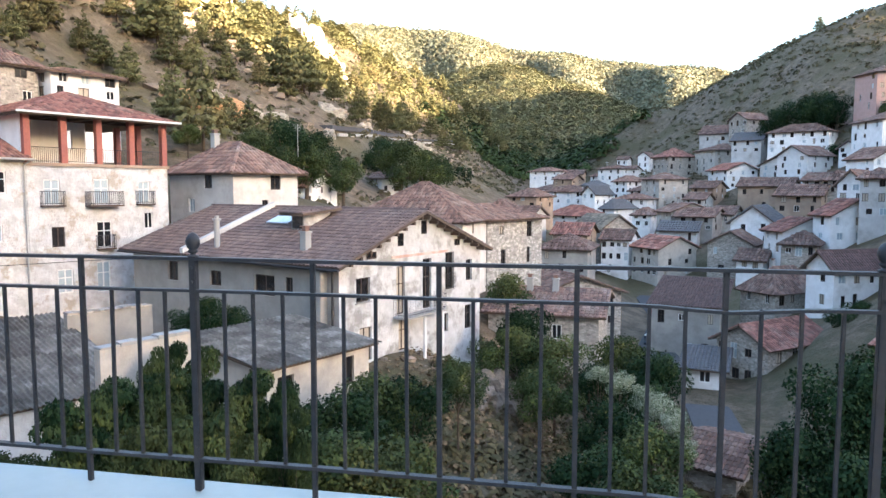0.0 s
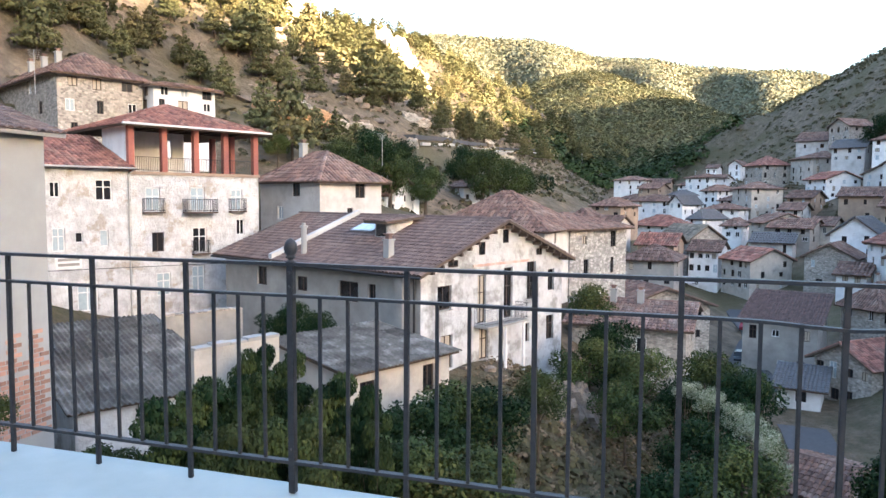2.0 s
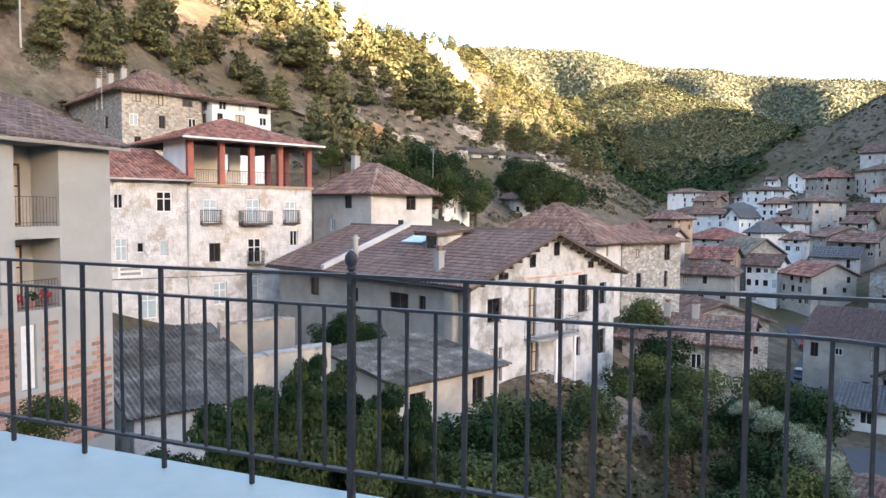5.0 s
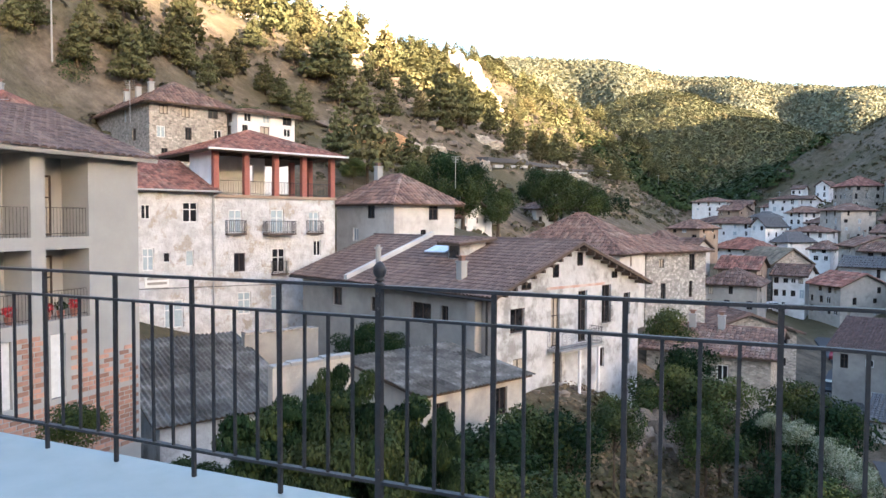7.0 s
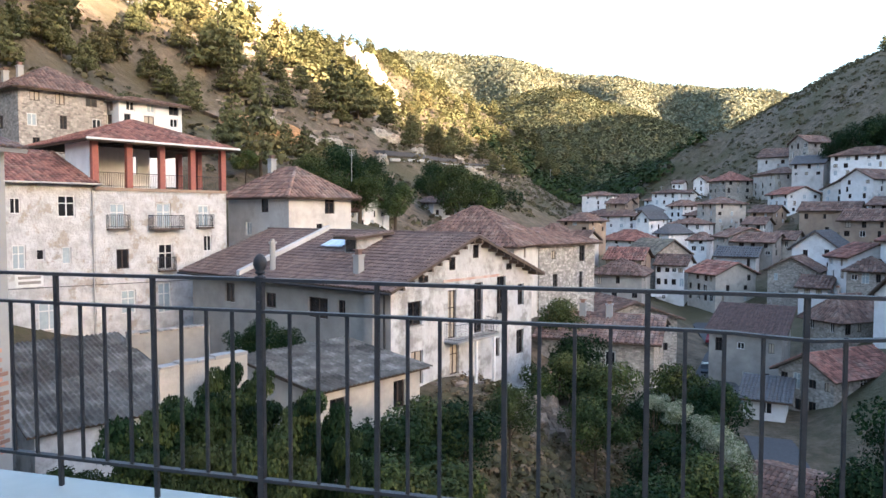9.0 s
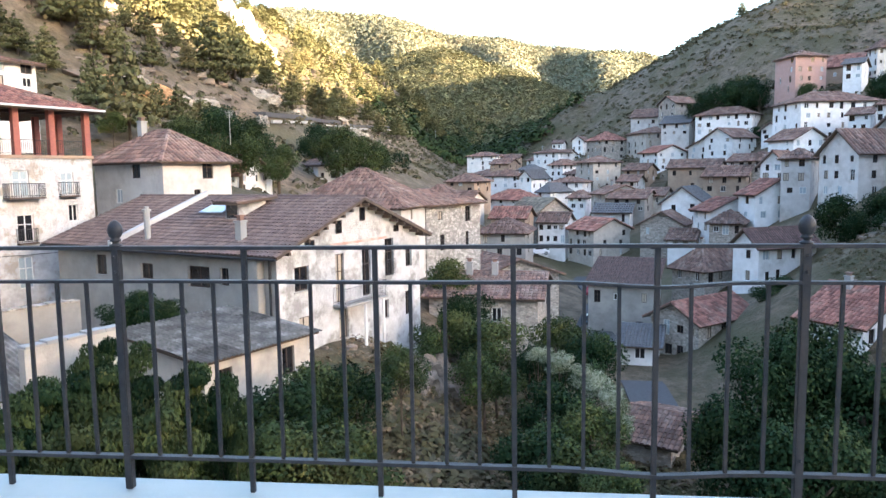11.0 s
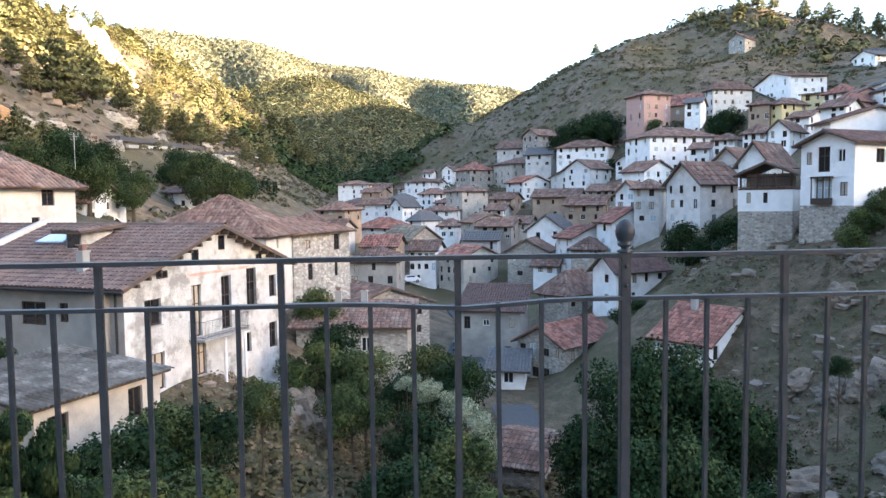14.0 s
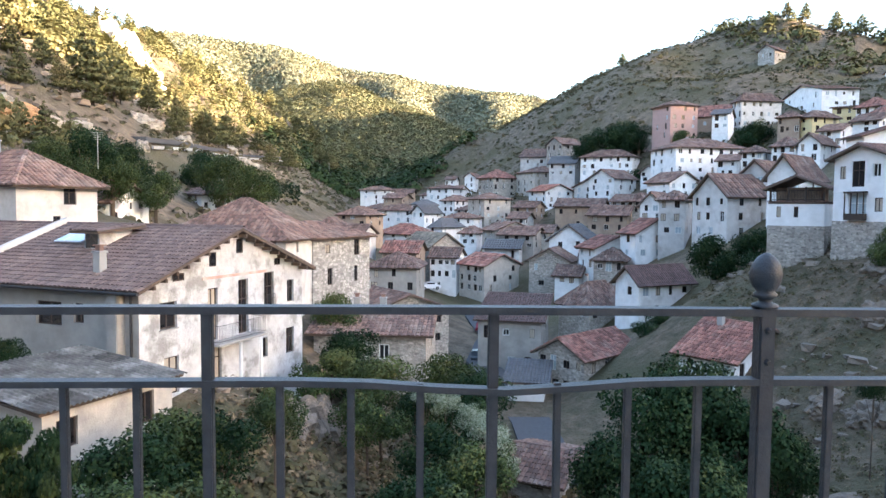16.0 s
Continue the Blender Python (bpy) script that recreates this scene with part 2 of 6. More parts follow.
# crest lines: bearing in degrees from +y, rise over distance
SPUR = ([-60, -31.5, -29, -26.4, -21.9, -20.1, -17.4, -14.2, -11.9, -10.1, -7.9, -5.6, -3.4, 0], [0.34, 0.268, 0.252, 0.239, 0.226, 0.217, 0.188, 0.169, 0.153, 0.141, 0.113, 0.078, 0.047, 0.0])
DOME = ([-24, -16, -13.7, -10, -8.4, -5.8, -4.0, -0.6, 2.8, 5.4, 8.1, 14], [0.07, 0.12, 0.14, 0.163, 0.17, 0.182, 0.177, 0.154, 0.128, 0.103, 0.077, 0.03])
FAR_RIDGE = ([-60, -28, -21.9, -15.1, -12.9, -8.4, -4.1, 0.1, 4.1, 6.1, 7.9, 9.7, 11, 13.5, 30], [0.22, 0.228, 0.226, 0.225, 0.222, 0.21, 0.192, 0.182, 0.17, 0.16, 0.16, 0.156, 0.149, 0.134, 0.12])
HILL_FOOT = ([-2, 0.4, 2.3, 5.5, 7.8, 10, 12.3, 15], [-0.02, 0.033, 0.077, 0.115, 0.122, 0.137, 0.155, 0.165])


def ridge_height(r, az, foot, crest, at, run, trees, fold=0.0):
    """A hill whose crest stands at one distance; it climbs over the run before it and falls behind."""
    top = EYE + (np.interp(az, *crest) - trees) * at
    u = np.clip((r - at + run) / run, 0, 1)
    front = foot + (top - foot) * u ** 1.15 + fold * np.sin(az * 0.8 + 1.2 + 2.2 * u) * 4 * u * (1 - u)
    return np.where(r < at - run, -400.0, np.where(r < at, front, top - 0.35 * (r - at)))


def height(x, y):
    """The valley: a stream line, a slope to each side, a terrace row on the near side, hills and far ridges."""
    x, y = np.asarray(x, float), np.asarray(y, float)
    xv = np.interp(y, [-60, 0, 40, 70, 150, 280, 420, 800, 1500], [10, 10, 12, 13, 4, -14, -20, -40, 0])
    zv = np.interp(y, [-60, 0, 40, 70, 150, 280, 420, 800, 1500, 3000], [-20, -22, -21, -19.5, -17, -3, 12, 45, 100, 120])
    dr, dl = np.maximum(x - xv - 4, 0), np.maximum(xv - 4 - x, 0)
    ur = dr / 165.0
    sr = np.where(ur < 1, ur * (1.24 - 0.24 * ur * ur), 1 - 0.75 * (ur - 1))
    gr = np.interp(y, [-300, -60, 20, 60, 100, 185, 230, 300, 360, 460, 700, 900], [.9, .6, .55, .66, .70, .80, .93, 1, .92, .55, .2, .1])
    right = 88 * np.maximum(sr, -0.5) * gr
    ul = dl / 180.0
    sl = ul * (1.0 + 0.0 * ul)
    gl = np.interp(y, [-300, 0, 300, 400, 490, 600, 800, 1000], [1, 1, 1.0, 1.08, 1.15, .75, .25, .1])
    left = 112 * np.minimum(sl, 1.1 + 0.25 * np.maximum(sl - 1.1, 0)) * gl
    h = zv + left + right
    # rock shoulder that carries the white house, and the flat of the street behind it
    h += 5.0 * np.exp(-((x + 8) / 9.0) ** 2 - ((y - 34) / 9.0) ** 2)
    # the left hill ends in a spur, the wooded dome and the far ridge stand behind it
    r, az = np.hypot(x, y), np.degrees(np.arctan2(x, y))
    cap = np.interp(az, SPUR[0], SPUR[1])
    lid = EYE + (cap - 0.018) * np.minimum(r, 420) - 0.35 * np.maximum(r - 420, 0)
    h = np.where((az < -3) & (az > -75) & (r > 140), np.minimum(h, np.maximum(lid, zv)), h)
    h = np.maximum(h, ridge_height(r, az, zv, SPUR, 420, 150, 0.018))
    h = np.maximum(h, ridge_height(r, az, zv, DOME, 900, 370, 0.010))
    h = np.maximum(h, ridge_height(r, az, zv + 30, FAR_RIDGE, 1700, 560, 0.0, 26))
    h = np.where((az > -2) & (az < 15), np.maximum(h, ridge_height(r, az, zv, HILL_FOOT, 345, 85, 0.004)), h)
    # unseen ridge added past the right hill, keeps low sun out of the valley
    occ = np.interp(y, [-700, -200, -60, 20, 70, 150, 320, 520, 670, 820, 970], [120, 100, 100, 104, 112, 124, 154, 177, 180, 145, 60])
    h = np.where(x > 230, np.maximum(h, occ * np.exp(-((x - 560) / 150.0) ** 2) * (y < 1500)), h)
    return h


SITES = [(0, 8, -7.5), (5, 20, -10), (-1, 29, -10.5), (-3, 40, -11.5), (14, 33, -17), (17, 52, -19), (-14, 12, -10.5), (-8, 18, -11), (22, 20, -14), (36, 33, -9), (40, 53, -2.4), (36, 57, -2.4), (31, 63, -3.2), (49, 52, 4.5), (56, 46, 6), (62, 62, 9), (47, 47, 0.5),
         (30, 12, -9), (72, 50, 9), (-25, 10, -9), (-29, 40, -10.5), (-22, 24, -10), (-26, 30, -10.5), (-17, 36, -8.6), (-9, 36, -8.4), (60, 70, 3), (23, 45, -16.5), (29, 50, -14.5), (24, 50, -15.2), (26, 46, -15.5), (11, 62, -16.6), (9, 44, -16.0), (12, 53, -17), (31, 64, -11), (-48, 50, 2),
         (80, 80, 12), (95, 110, 20), (-60, 80, 12), (-45, 100, 8), (-30, 110, 0)]


def rough_height(x, y):
    """The bare slopes, levelled under the houses and along the terraces."""
    h = height(x, y)
    num, den = np.zeros_like(h), np.full_like(h, 0.12)
    for sx, sy, sz in SITES:
        r = 7.0 + 0.055 * math.hypot(sx, sy)
        k = np.exp(-((x - sx) ** 2 + (y - sy) ** 2) / (r * r))
        num += k * (sz - float(height(sx, sy)))
        den += k
    h = h + num / den
    d = np.hypot(x, y)
    a = np.clip((d - 15) / 150.0, 0.05, 2.0)
    v = np.zeros_like(h)
    for k, (s, w) in enumerate(((0.011, 3.0), (0.027, 1.3), (0.07, 0.5), (0.19, 0.22))):
        v += w * (np.sin(x * s * 1.3 + 1.7 * k + 2 * np.sin(y * s * 0.7 + k)) * np.cos(y * s * 1.1 - 0.6 * k + 1.5 * np.sin(x * s * 0.8)))
    return h + 0.75 * a * v


def ground_at(x, y):
    return float(rough_height(np.array([x]), np.array([y]))[0])


def build_ground():
    ang = np.concatenate([np.radians(np.linspace(-58, 58, 300)), np.radians(np.linspace(58, 302, 90))[1:-1]])
    rad = np.concatenate([[0.5, 3.0], np.geomspace(5, 4500, 190)])
    A, R = np.meshgrid(ang, rad)
    X, Y = R * np.sin(A), R * np.cos(A)
    Z = rough_height(X.ravel(), Y.ravel()).reshape(X.shape)
    Z[R > 3000] *= 0.6
    Z = np.where(R < 9, np.minimum(Z, -3.5 - 0.6 * R), Z)
    na, nr = len(ang), len(rad)
    v = np.stack([X, Y, Z], -1).reshape(-1, 3)
    i, j = np.meshgrid(np.arange(nr - 1), np.arange(na), indexing="ij")
    k = (j + 1) % na
    f = np.stack([i * na + j, (i + 1) * na + j, (i + 1) * na + k, i * na + k], -1).reshape(-1, 4)
    v = np.vstack([v, [[0, 0, float(Z[0].mean())]]])
    fan = [(len(v) - 1, a, (a + 1) % na) for a in range(na)]
    me = bpy.data.meshes.new("ground")
    me.from_pydata(v.tolist(), [], f.tolist() + fan)
    me.materials.append(GROUND)
    me.materials.append(WOOD_FLOOR)
    me.materials.append(DRY_HILL)
    me.polygons.foreach_set("material_index", [(1 if rad[i // na] > 440 else 2 if rad[i // na] > 72 else 0) if i < len(f) else 0 for i in range(len(me.polygons))])
    for p in me.polygons:
        p.use_smooth = True
    me.update()
    return tagged(new("ground", me), "steep grassy valley ground with rock and dry earth", "ground", kind="structure")


# ---- houses ----
def facade(bm, m, w, h, holes, depth=0.18, mi=0, back=True):
    """A wall face with real openings: u along the wall, z up, the outside towards -y. Holes are (u0, z0, u1, z1)."""
    us = sorted({0.0, w, *(a for q in holes for a in (q[0], q[2]))})
    zs = sorted({0.0, h, *(a for q in holes for a in (q[1], q[3]))})
    cache = {}

    def vert(u, y, z):
        k = (round(u, 4), round(y, 4), round(z, 4))
        if k not in cache:
            cache[k] = bm.verts.new(m @ Vector((u, y, z)))
        return cache[k]

    def quad(*c):
        f = bm.faces.new([vert(*p) for p in c])
        f.material_index = mi
    for u0, u1 in zip(us, us[1:]):
        for z0, z1 in zip(zs, zs[1:]):
            cu, cz = (u0 + u1) / 2, (z0 + z1) / 2
            if any(q[0] < cu < q[2] and q[1] < cz < q[3] for q in holes):
                continue
            quad((u0, 0, z0), (u1, 0, z0), (u1, 0, z1), (u0, 0, z1))
    for a, b, c, d in holes:
        for (p, q) in (((a, b), (c, b)), ((c, b), (c, d)), ((c, d), (a, d)), ((a, d), (a, b))):
            try:
                quad((p[0], 0, p[1]), (p[0], depth, p[1]), (q[0], depth, q[1]), (q[0], 0, q[1]))
            except ValueError:
                pass


class TileMesh:
    """Gathers many small tiles into one mesh."""

    def __init__(self):
        self.v, self.f, self.k = [], [], []

    def poly(self, pts, mi):
        n = len(self.v)
        self.v += [tuple(p) for p in pts]
        self.f.append(tuple(range(n, n + len(pts))))
        self.k.append(mi)

    def arch(self, o, u, v, nrm, w, l, lift, mi):
        """One curved tile: o its lower middle, u across, v up the slope."""
        n = len(self.v)
        for vv, dz in ((0.0, lift), (l, 0.0)):
            for a, hgt in ((-0.5, 0.0), (-0.25, 0.8), (0.25, 0.8), (0.5, 0.0)):
                p = o + u * (a * w) + v * vv + nrm * (hgt * 0.36 * w + dz)
                self.v.append((p.x, p.y, p.z))
        for i in range(3):
            self.f.append((n + i, n + i + 1, n + i + 5, n + i + 4))
        self.f.append((n, n + 3, n + 2, n + 1))
        self.k += [mi] * 4

    def slope(self, e0, e1, t0, t1, col, row, thick=0.14):
        e0, e1, t0, t1 = (Vector(p) for p in (e0, e1, t0, t1))
        u = (e1 - e0).normalized()
        nrm = u.cross((t0 + t1) / 2 - (e0 + e1) / 2).normalized()
        v = nrm.cross(u)
        length = ((t0 - e0).dot(v))
        dn = nrm * thick
        self.poly([e0, e1, t1, t0] if (t1 - t0).length > 0.01 else [e0, e1, t0], 1)
        self.poly([t0 - dn, t1 - dn, e1 - dn, e0 - dn] if (t1 - t0).length > 0.01 else [t0 - dn, e1 - dn, e0 - dn], 1)
        for a, b in ((e0, e1), (e1, t1), (t0, e0)):
            self.poly([a - dn, b - dn, b, a], 1)
        nc, nr = max(1, round((e1 - e0).length / col)), max(1, math.ceil(length / row))
        cw, rl = (e1 - e0).length / nc, length / nr
        for r in range(nr):
            k = (r + 0.5) / nr
            lo, hi = (e0.lerp(t0, k) - e0).dot(u), (e1.lerp(t1, k) - e0).dot(u)
            for c in range(nc):
                uc = (c + 0.5) * cw
                if lo - 0.01 <= uc <= hi + 0.01:
                    o = e0 + u * (uc + random.uniform(-0.03, 0.03) * cw) + v * (r * rl - 0.04)
                    self.arch(o, u, v, nrm, cw * 0.96, rl * 1.08, rl * 0.06 + random.uniform(0, 0.02), 0)

    def ridge(self, a, b, r):
        a, b = Vector(a), Vector(b)
        n = max(1, round((b - a).length / (r * 3.5)))
        d = (b - a) / n
        u = d.cross(Vector((0, 0, 1))).normalized()
        nrm = u.cross(d).normalized()
        for i in range(n):
            self.arch(a + d * i - nrm * r * 0.1, u, d.normalized(), nrm, r * 2.4, d.length * 1.1, r * 0.2, 0)

    def done(self, name, mats, parent, label=""):
        me = bpy.data.meshes.new(name)
        me.from_pydata(self.v, [], self.f)
        for m in mats:
            me.materials.append(m)
        me.polygons.foreach_set("material_index", self.k)
        me.update()
        ob = new(name, me)
        ob.parent = parent
        if label:
            ob["label"] = label
        return ob


WIN = {}


def window_mesh(w, h, style):
    key = (round(w, 2), round(h, 2), style)
    if key not in WIN:
        bm = bmesh.new()
        t = min(0.07, w * 0.09)
        cols = [(t, w / 2 - t / 2), (w / 2 + t / 2, w - t)] if w > 0.5 else [(t, w - t)]
        rows = [(t, h * 0.62), (h * 0.62 + t * 0.8, h - t)] if h > 1.3 else [(t, h - t)]
        facade(bm, Matrix.Identity(4), w, h, [(c0, r0, c1, r1) for c0, c1 in cols for r0, r1 in rows], 0.05)
        me = bpy.data.meshes.new("window_frame")
        bm.to_mesh(me)
        bm.free()
        me.materials.append(FRAME if style not in ("white", "shutter") else FRAME_WHITE)
        bm = bmesh.new()
        box(bm, t * 0.5, 0.025, t * 0.5, w - t * 0.5, 0.04, h - t * 0.5)
        pe = bpy.data.meshes.new("pane")
        bm.to_mesh(pe)
        bm.free()
        pe.materials.append(BLIND if style == "blind" else (SHUTTER if style == "shutter" else DARK))
        WIN[key] = me, pe
    return WIN[key]


def window(parent, m, hole, style="wood", depth=0.16, name="window"):
    w, h = hole[2] - hole[0], hole[3] - hole[1]
    fr, pe = window_mesh(w, h, style)
    ob = put(name, fr, parent, m @ Matrix.Translation((hole[0], depth - 0.07, hole[1])))
    put("pane", pe, ob)
    return ob


def grid_holes(w, h, floors, cols, ww=0.78, wh=1.15, base=0.9, jitter=0.0, tall=()):
    out = []
    if not floors or not cols:
        return out
    fh = h / floors
    for f in range(floors):
        for c in range(cols):
            if jitter and cols > 1 and random.random() < 0.12:
                continue
            u = w * (c + 0.5) / cols + random.uniform(-jitter, jitter) * w / cols
            hh = min(wh * (1.0 if f not in tall else 1.45) * random.choice((0.7, 0.9, 1.0, 1.0, 1.35) if jitter else (1.0,)), fh * 0.72)
            z = fh * f + (fh - hh) * (0.55 if f not in tall else 0.35)
            x = min(ww * random.choice((0.75, 1.0, 1.0, 1.25) if jitter else (1.0,)), w / cols * 0.6)
            out.append((u - x / 2, z, u + x / 2, z + hh))
    return out


def roof_mesh(kind, w, d, h, rise, o, col, row):
    tm = TileMesh()
    z = h
    if kind == "gable_x":
        k = rise / (d / 2)
        lo = z - k * o
        tm.slope((-o, -o, lo), (w + o, -o, lo), (-o, d / 2, z + rise), (w + o, d / 2, z + rise), col, row)
        tm.slope((w + o, d + o, lo), (-o, d + o, lo), (w + o, d / 2, z + rise), (-o, d / 2, z + rise), col, row)
        tm.ridge((-o, d / 2, z + rise + 0.05), (w + o, d / 2, z + rise + 0.05), 0.13)
    elif kind == "gable_y":
        k = rise / (w / 2)
        lo = z - k * o
        tm.slope((-o, d + o, lo), (-o, -o, lo), (w / 2, d + o, z + rise), (w / 2, -o, z + rise), col, row)
        tm.slope((w + o, -o, lo), (w + o, d + o, lo), (w / 2, -o, z + rise), (w / 2, d + o, z + rise), col, row)
        tm.ridge((w / 2, -o, z + rise + 0.05), (w / 2, d + o, z + rise + 0.05), 0.13)
    elif kind == "shed":
        k = rise / d
        tm.slope((-o, -o, z - k * o), (w + o, -o, z - k * o), (-o, d + o, z + rise + k * o), (w + o, d + o, z + rise + k * o), col, row)
    else:
        s = min(w, d) / 2 + o
        k = rise / (min(w, d) / 2)
        lo = z - k * o
        a, b, c, e = (-o, -o, lo), (w + o, -o, lo), (w + o, d + o, lo), (-o, d + o, lo)
        if w >= d:
            p, q = (-o + s, d / 2, z + rise), (w + o - s, d / 2, z + rise)
            for quad in ((a, b, p, q), (b, c, q, q), (c, e, q, p), (e, a, p, p)):
                tm.slope(*quad, col, row)
            rid = ((a, p), (b, q), (c, q), (e, p), (p, q))
        else:
            p, q = (w / 2, -o + s, z + rise), (w / 2, d + o - s, z + rise)
            for quad in ((a, b, p, p), (b, c, p, q), (c, e, q, q), (e, a, q, p)):
                tm.slope(*quad, col, row)
            rid = ((a, p), (b, p), (c, q), (e, q), (p, q))
        for r0, r1 in rid:
            if (Vector(r1) - Vector(r0)).length > 0.3:
                tm.ridge(Vector(r0) + Vector((0, 0, .05)), Vector(r1) + Vector((0, 0, .05)), 0.13)
    return tm


def walls(kind, w, d, h, rise, front, side, material, parent, foot=5.0, sides=True, name="wall"):
    """The four outer walls as one shell with openings in the front and the right side; gable tops where the roof has them."""
    bm = bmesh.new()
    mf = Matrix.Translation((0, 0, 0))
    ms = Matrix.Translation((w, 0, 0)) @ Matrix.Rotation(math.pi / 2, 4, 'Z')
    mb = Matrix.Translation((w, d, 0)) @ Matrix.Rotation(math.pi, 4, 'Z')
    ml = Matrix.Translation((0, d, 0)) @ Matrix.Rotation(-math.pi / 2, 4, 'Z')
    facade(bm, mf, w, h, front)
    facade(bm, ms, d, h, side)
    facade(bm, mb, w, h, [])
    facade(bm, ml, d, h, [])
    for m, q in ((mf, w), (ms, d), (mb, w), (ml, d)):
        bm.faces.new([bm.verts.new(m @ Vector(p)) for p in ((0, 0, -foot), (q, 0, -foot), (q, 0, 0), (0, 0, 0))])
    e = 0.03
    if kind == "gable_x":
        for m in (ms, ml):
            bm.faces.new([bm.verts.new(m @ Vector(p)) for p in ((0, 0, h), (d, 0, h), (d / 2, 0, h + rise - e))])
    if kind == "gable_y":
        for m in (mf, mb):
            bm.faces.new([bm.verts.new(m @ Vector(p)) for p in ((0, 0, h), (w, 0, h), (w / 2, 0, h + rise - e))])
    if kind == "shed":
        bm.faces.new([bm.verts.new(ms @ Vector(p)) for p in ((0, 0, h), (d, 0, h), (d, 0, h + rise - e))])
        bm.faces.new([bm.verts.new(ml @ Vector(p)) for p in ((0, 0, h), (d, 0, h), (0, 0, h + rise - e))])
        bm.faces.new([bm.verts.new(mb @ Vector(p)) for p in ((0, 0, h), (w, 0, h), (w, 0, h + rise - e), (0, 0, h + rise - e))])
    if kind == "hip" or kind == "shed":
        bm.faces.new([bm.verts.new(p) for p in ((0, 0, h), (w, 0, h), (w, d, h), (0, d, h))])
    # dark inside behind the openings
    ob = part(name, bm, material, parent)
    return ob, mf, ms


def chimney(parent, x, y, z, s=0.5, h=1.1, material=None):
    bm = bmesh.new()
    box(bm, -s / 2, -s / 2, -1.0, s / 2, s / 2, h, bevel=0.02)
    box(bm, -s * 0.62, -s * 0.62, h, s * 0.62, s * 0.62, h + 0.1, bevel=0.02)
    c = part("chimney", bm, material or CONCRETE, parent)
    c.location = (x, y, z)
    bm = bmesh.new()
    box(bm, -s * 0.3, -s * 0.3, h + 0.1, s * 0.3, s * 0.3, h + 0.32)
    box(bm, -s * 0.5, -s * 0.5, h + 0.32, s * 0.5, s * 0.5, h + 0.38)
    part("chimney_cap", bm, ROOF, c)
    return c


def stone_base(ob, w, d, z1, material, foot=5.0):
    bm = bmesh.new()
    box(bm, -0.04, -0.04, -foot, w + 0.04, d + 0.04, z1)
    return part("stone_base", bm, material, ob, "rough stone base course")


VILLAGE_WINDOWS = ("wood", "wood", "wood", "white", "blind", "shutter")


def house(x, y, z0, yaw, w, d, h, kind="hip", rise=1.5, wall=None, roof=None, front=(2, 3), side=(2, 2), label="", o=0.6, tiles=(0.5, 1.0), holes=None, side_holes=None, chim=0, tall=(), base=0.0, name="village_house"):
    """A whole house: origin at the left front corner, the front along its x axis, the right side seen beside it."""
    ob = empty(name, pose(x, y, z0, 0, 0, yaw), label, "house", "houses of the village")
    c = ob.matrix_world @ Vector((w / 2, d / 2, 0))
    SITES.append((c.x, c.y, z0 - 0.5))
    fh = grid_holes(w, h, *front, jitter=0.16, tall=tall) if holes is None else holes
    sh = grid_holes(d, h, *side, jitter=0.16) if side_holes is None else side_holes
    wl, mf, ms = walls(kind, w, d, h, rise, fh, sh, wall, ob)
    roof_mesh(kind, w, d, h, rise, o, *tiles).done("roof", [roof, EAVE], ob)
    for q in fh:
        window(ob, mf, q, random.choice(VILLAGE_WINDOWS))
    for q in sh:
        window(ob, ms, q, random.choice(VILLAGE_WINDOWS))
    if base:
        stone_base(ob, w, d, base, STONE)
    for i in range(chim):
        chimney(ob, w * (0.3 + 0.5 * i / max(1, chim)), d * 0.42, h + rise * 0.8)
    return ob


# ---- foliage ----
def leaf_mesh(name, blobs, n, size, material, seed, flat=0.0, droop=0.0, tones=False):
    """Many small leaves spread over the outside of several uneven clumps (centre, radii)."""
    rng = np.random.default_rng(seed)
    vol = np.array([b[1][0] * b[1][1] + b[1][1] * b[1][2] for b in blobs])
    pick = rng.choice(len(blobs), n, p=vol / vol.sum())
    c = np.array([b[0] for b in blobs])[pick]
    r = np.array([b[1] for b in blobs])[pick]
    d = rng.normal(size=(n, 3))
    d /= np.linalg.norm(d, axis=1)[:, None]
    rad = 0.55 + 0.5 * rng.random(n) ** 0.6
    p = c + d * r * rad[:, None]
    u = np.cross(d, rng.normal(size=(n, 3)))
    u /= np.linalg.norm(u, axis=1)[:, None] + 1e-9
    nn = d + 0.8 * rng.normal(size=(n, 3)) + np.array([0, 0, 0.5])
    v = np.cross(nn, u)
    v /= np.linalg.norm(v, axis=1)[:, None] + 1e-9
    v[:, 2] -= droop
    s = size * (0.6 + 0.8 * rng.random(n))[:, None]
    q = np.stack([p - u * s * 0.5, p - v * s * 0.55 + u * 0.0, p + u * s * 0.5, p + v * s * 0.8], 1).reshape(-1, 3)
    me = bpy.data.meshes.new(name)
    me.from_pydata(q.tolist(), [], np.arange(4 * n).reshape(-1, 4).tolist())
    for m in (material if isinstance(material, (list, tuple)) else [material]):
        me.materials.append(m)
    if tones:
        me.polygons.foreach_set("material_index", ((pick % 4 == 1) & (rng.random(n) < 0.7) | (rng.random(n) < 0.08)).astype(np.int32))
    me.update()
    return me


def leaf_clump(at, r, n, size, material, name, parent):
    ob = new(name, leaf_mesh(name, [(at, (r, r, r * 0.8))], n, size, material, int(abs(at[0] * 100)) + n))
    ob.parent = parent
    return ob


# ---- the balcony ----
RAIL_Y = 0.0


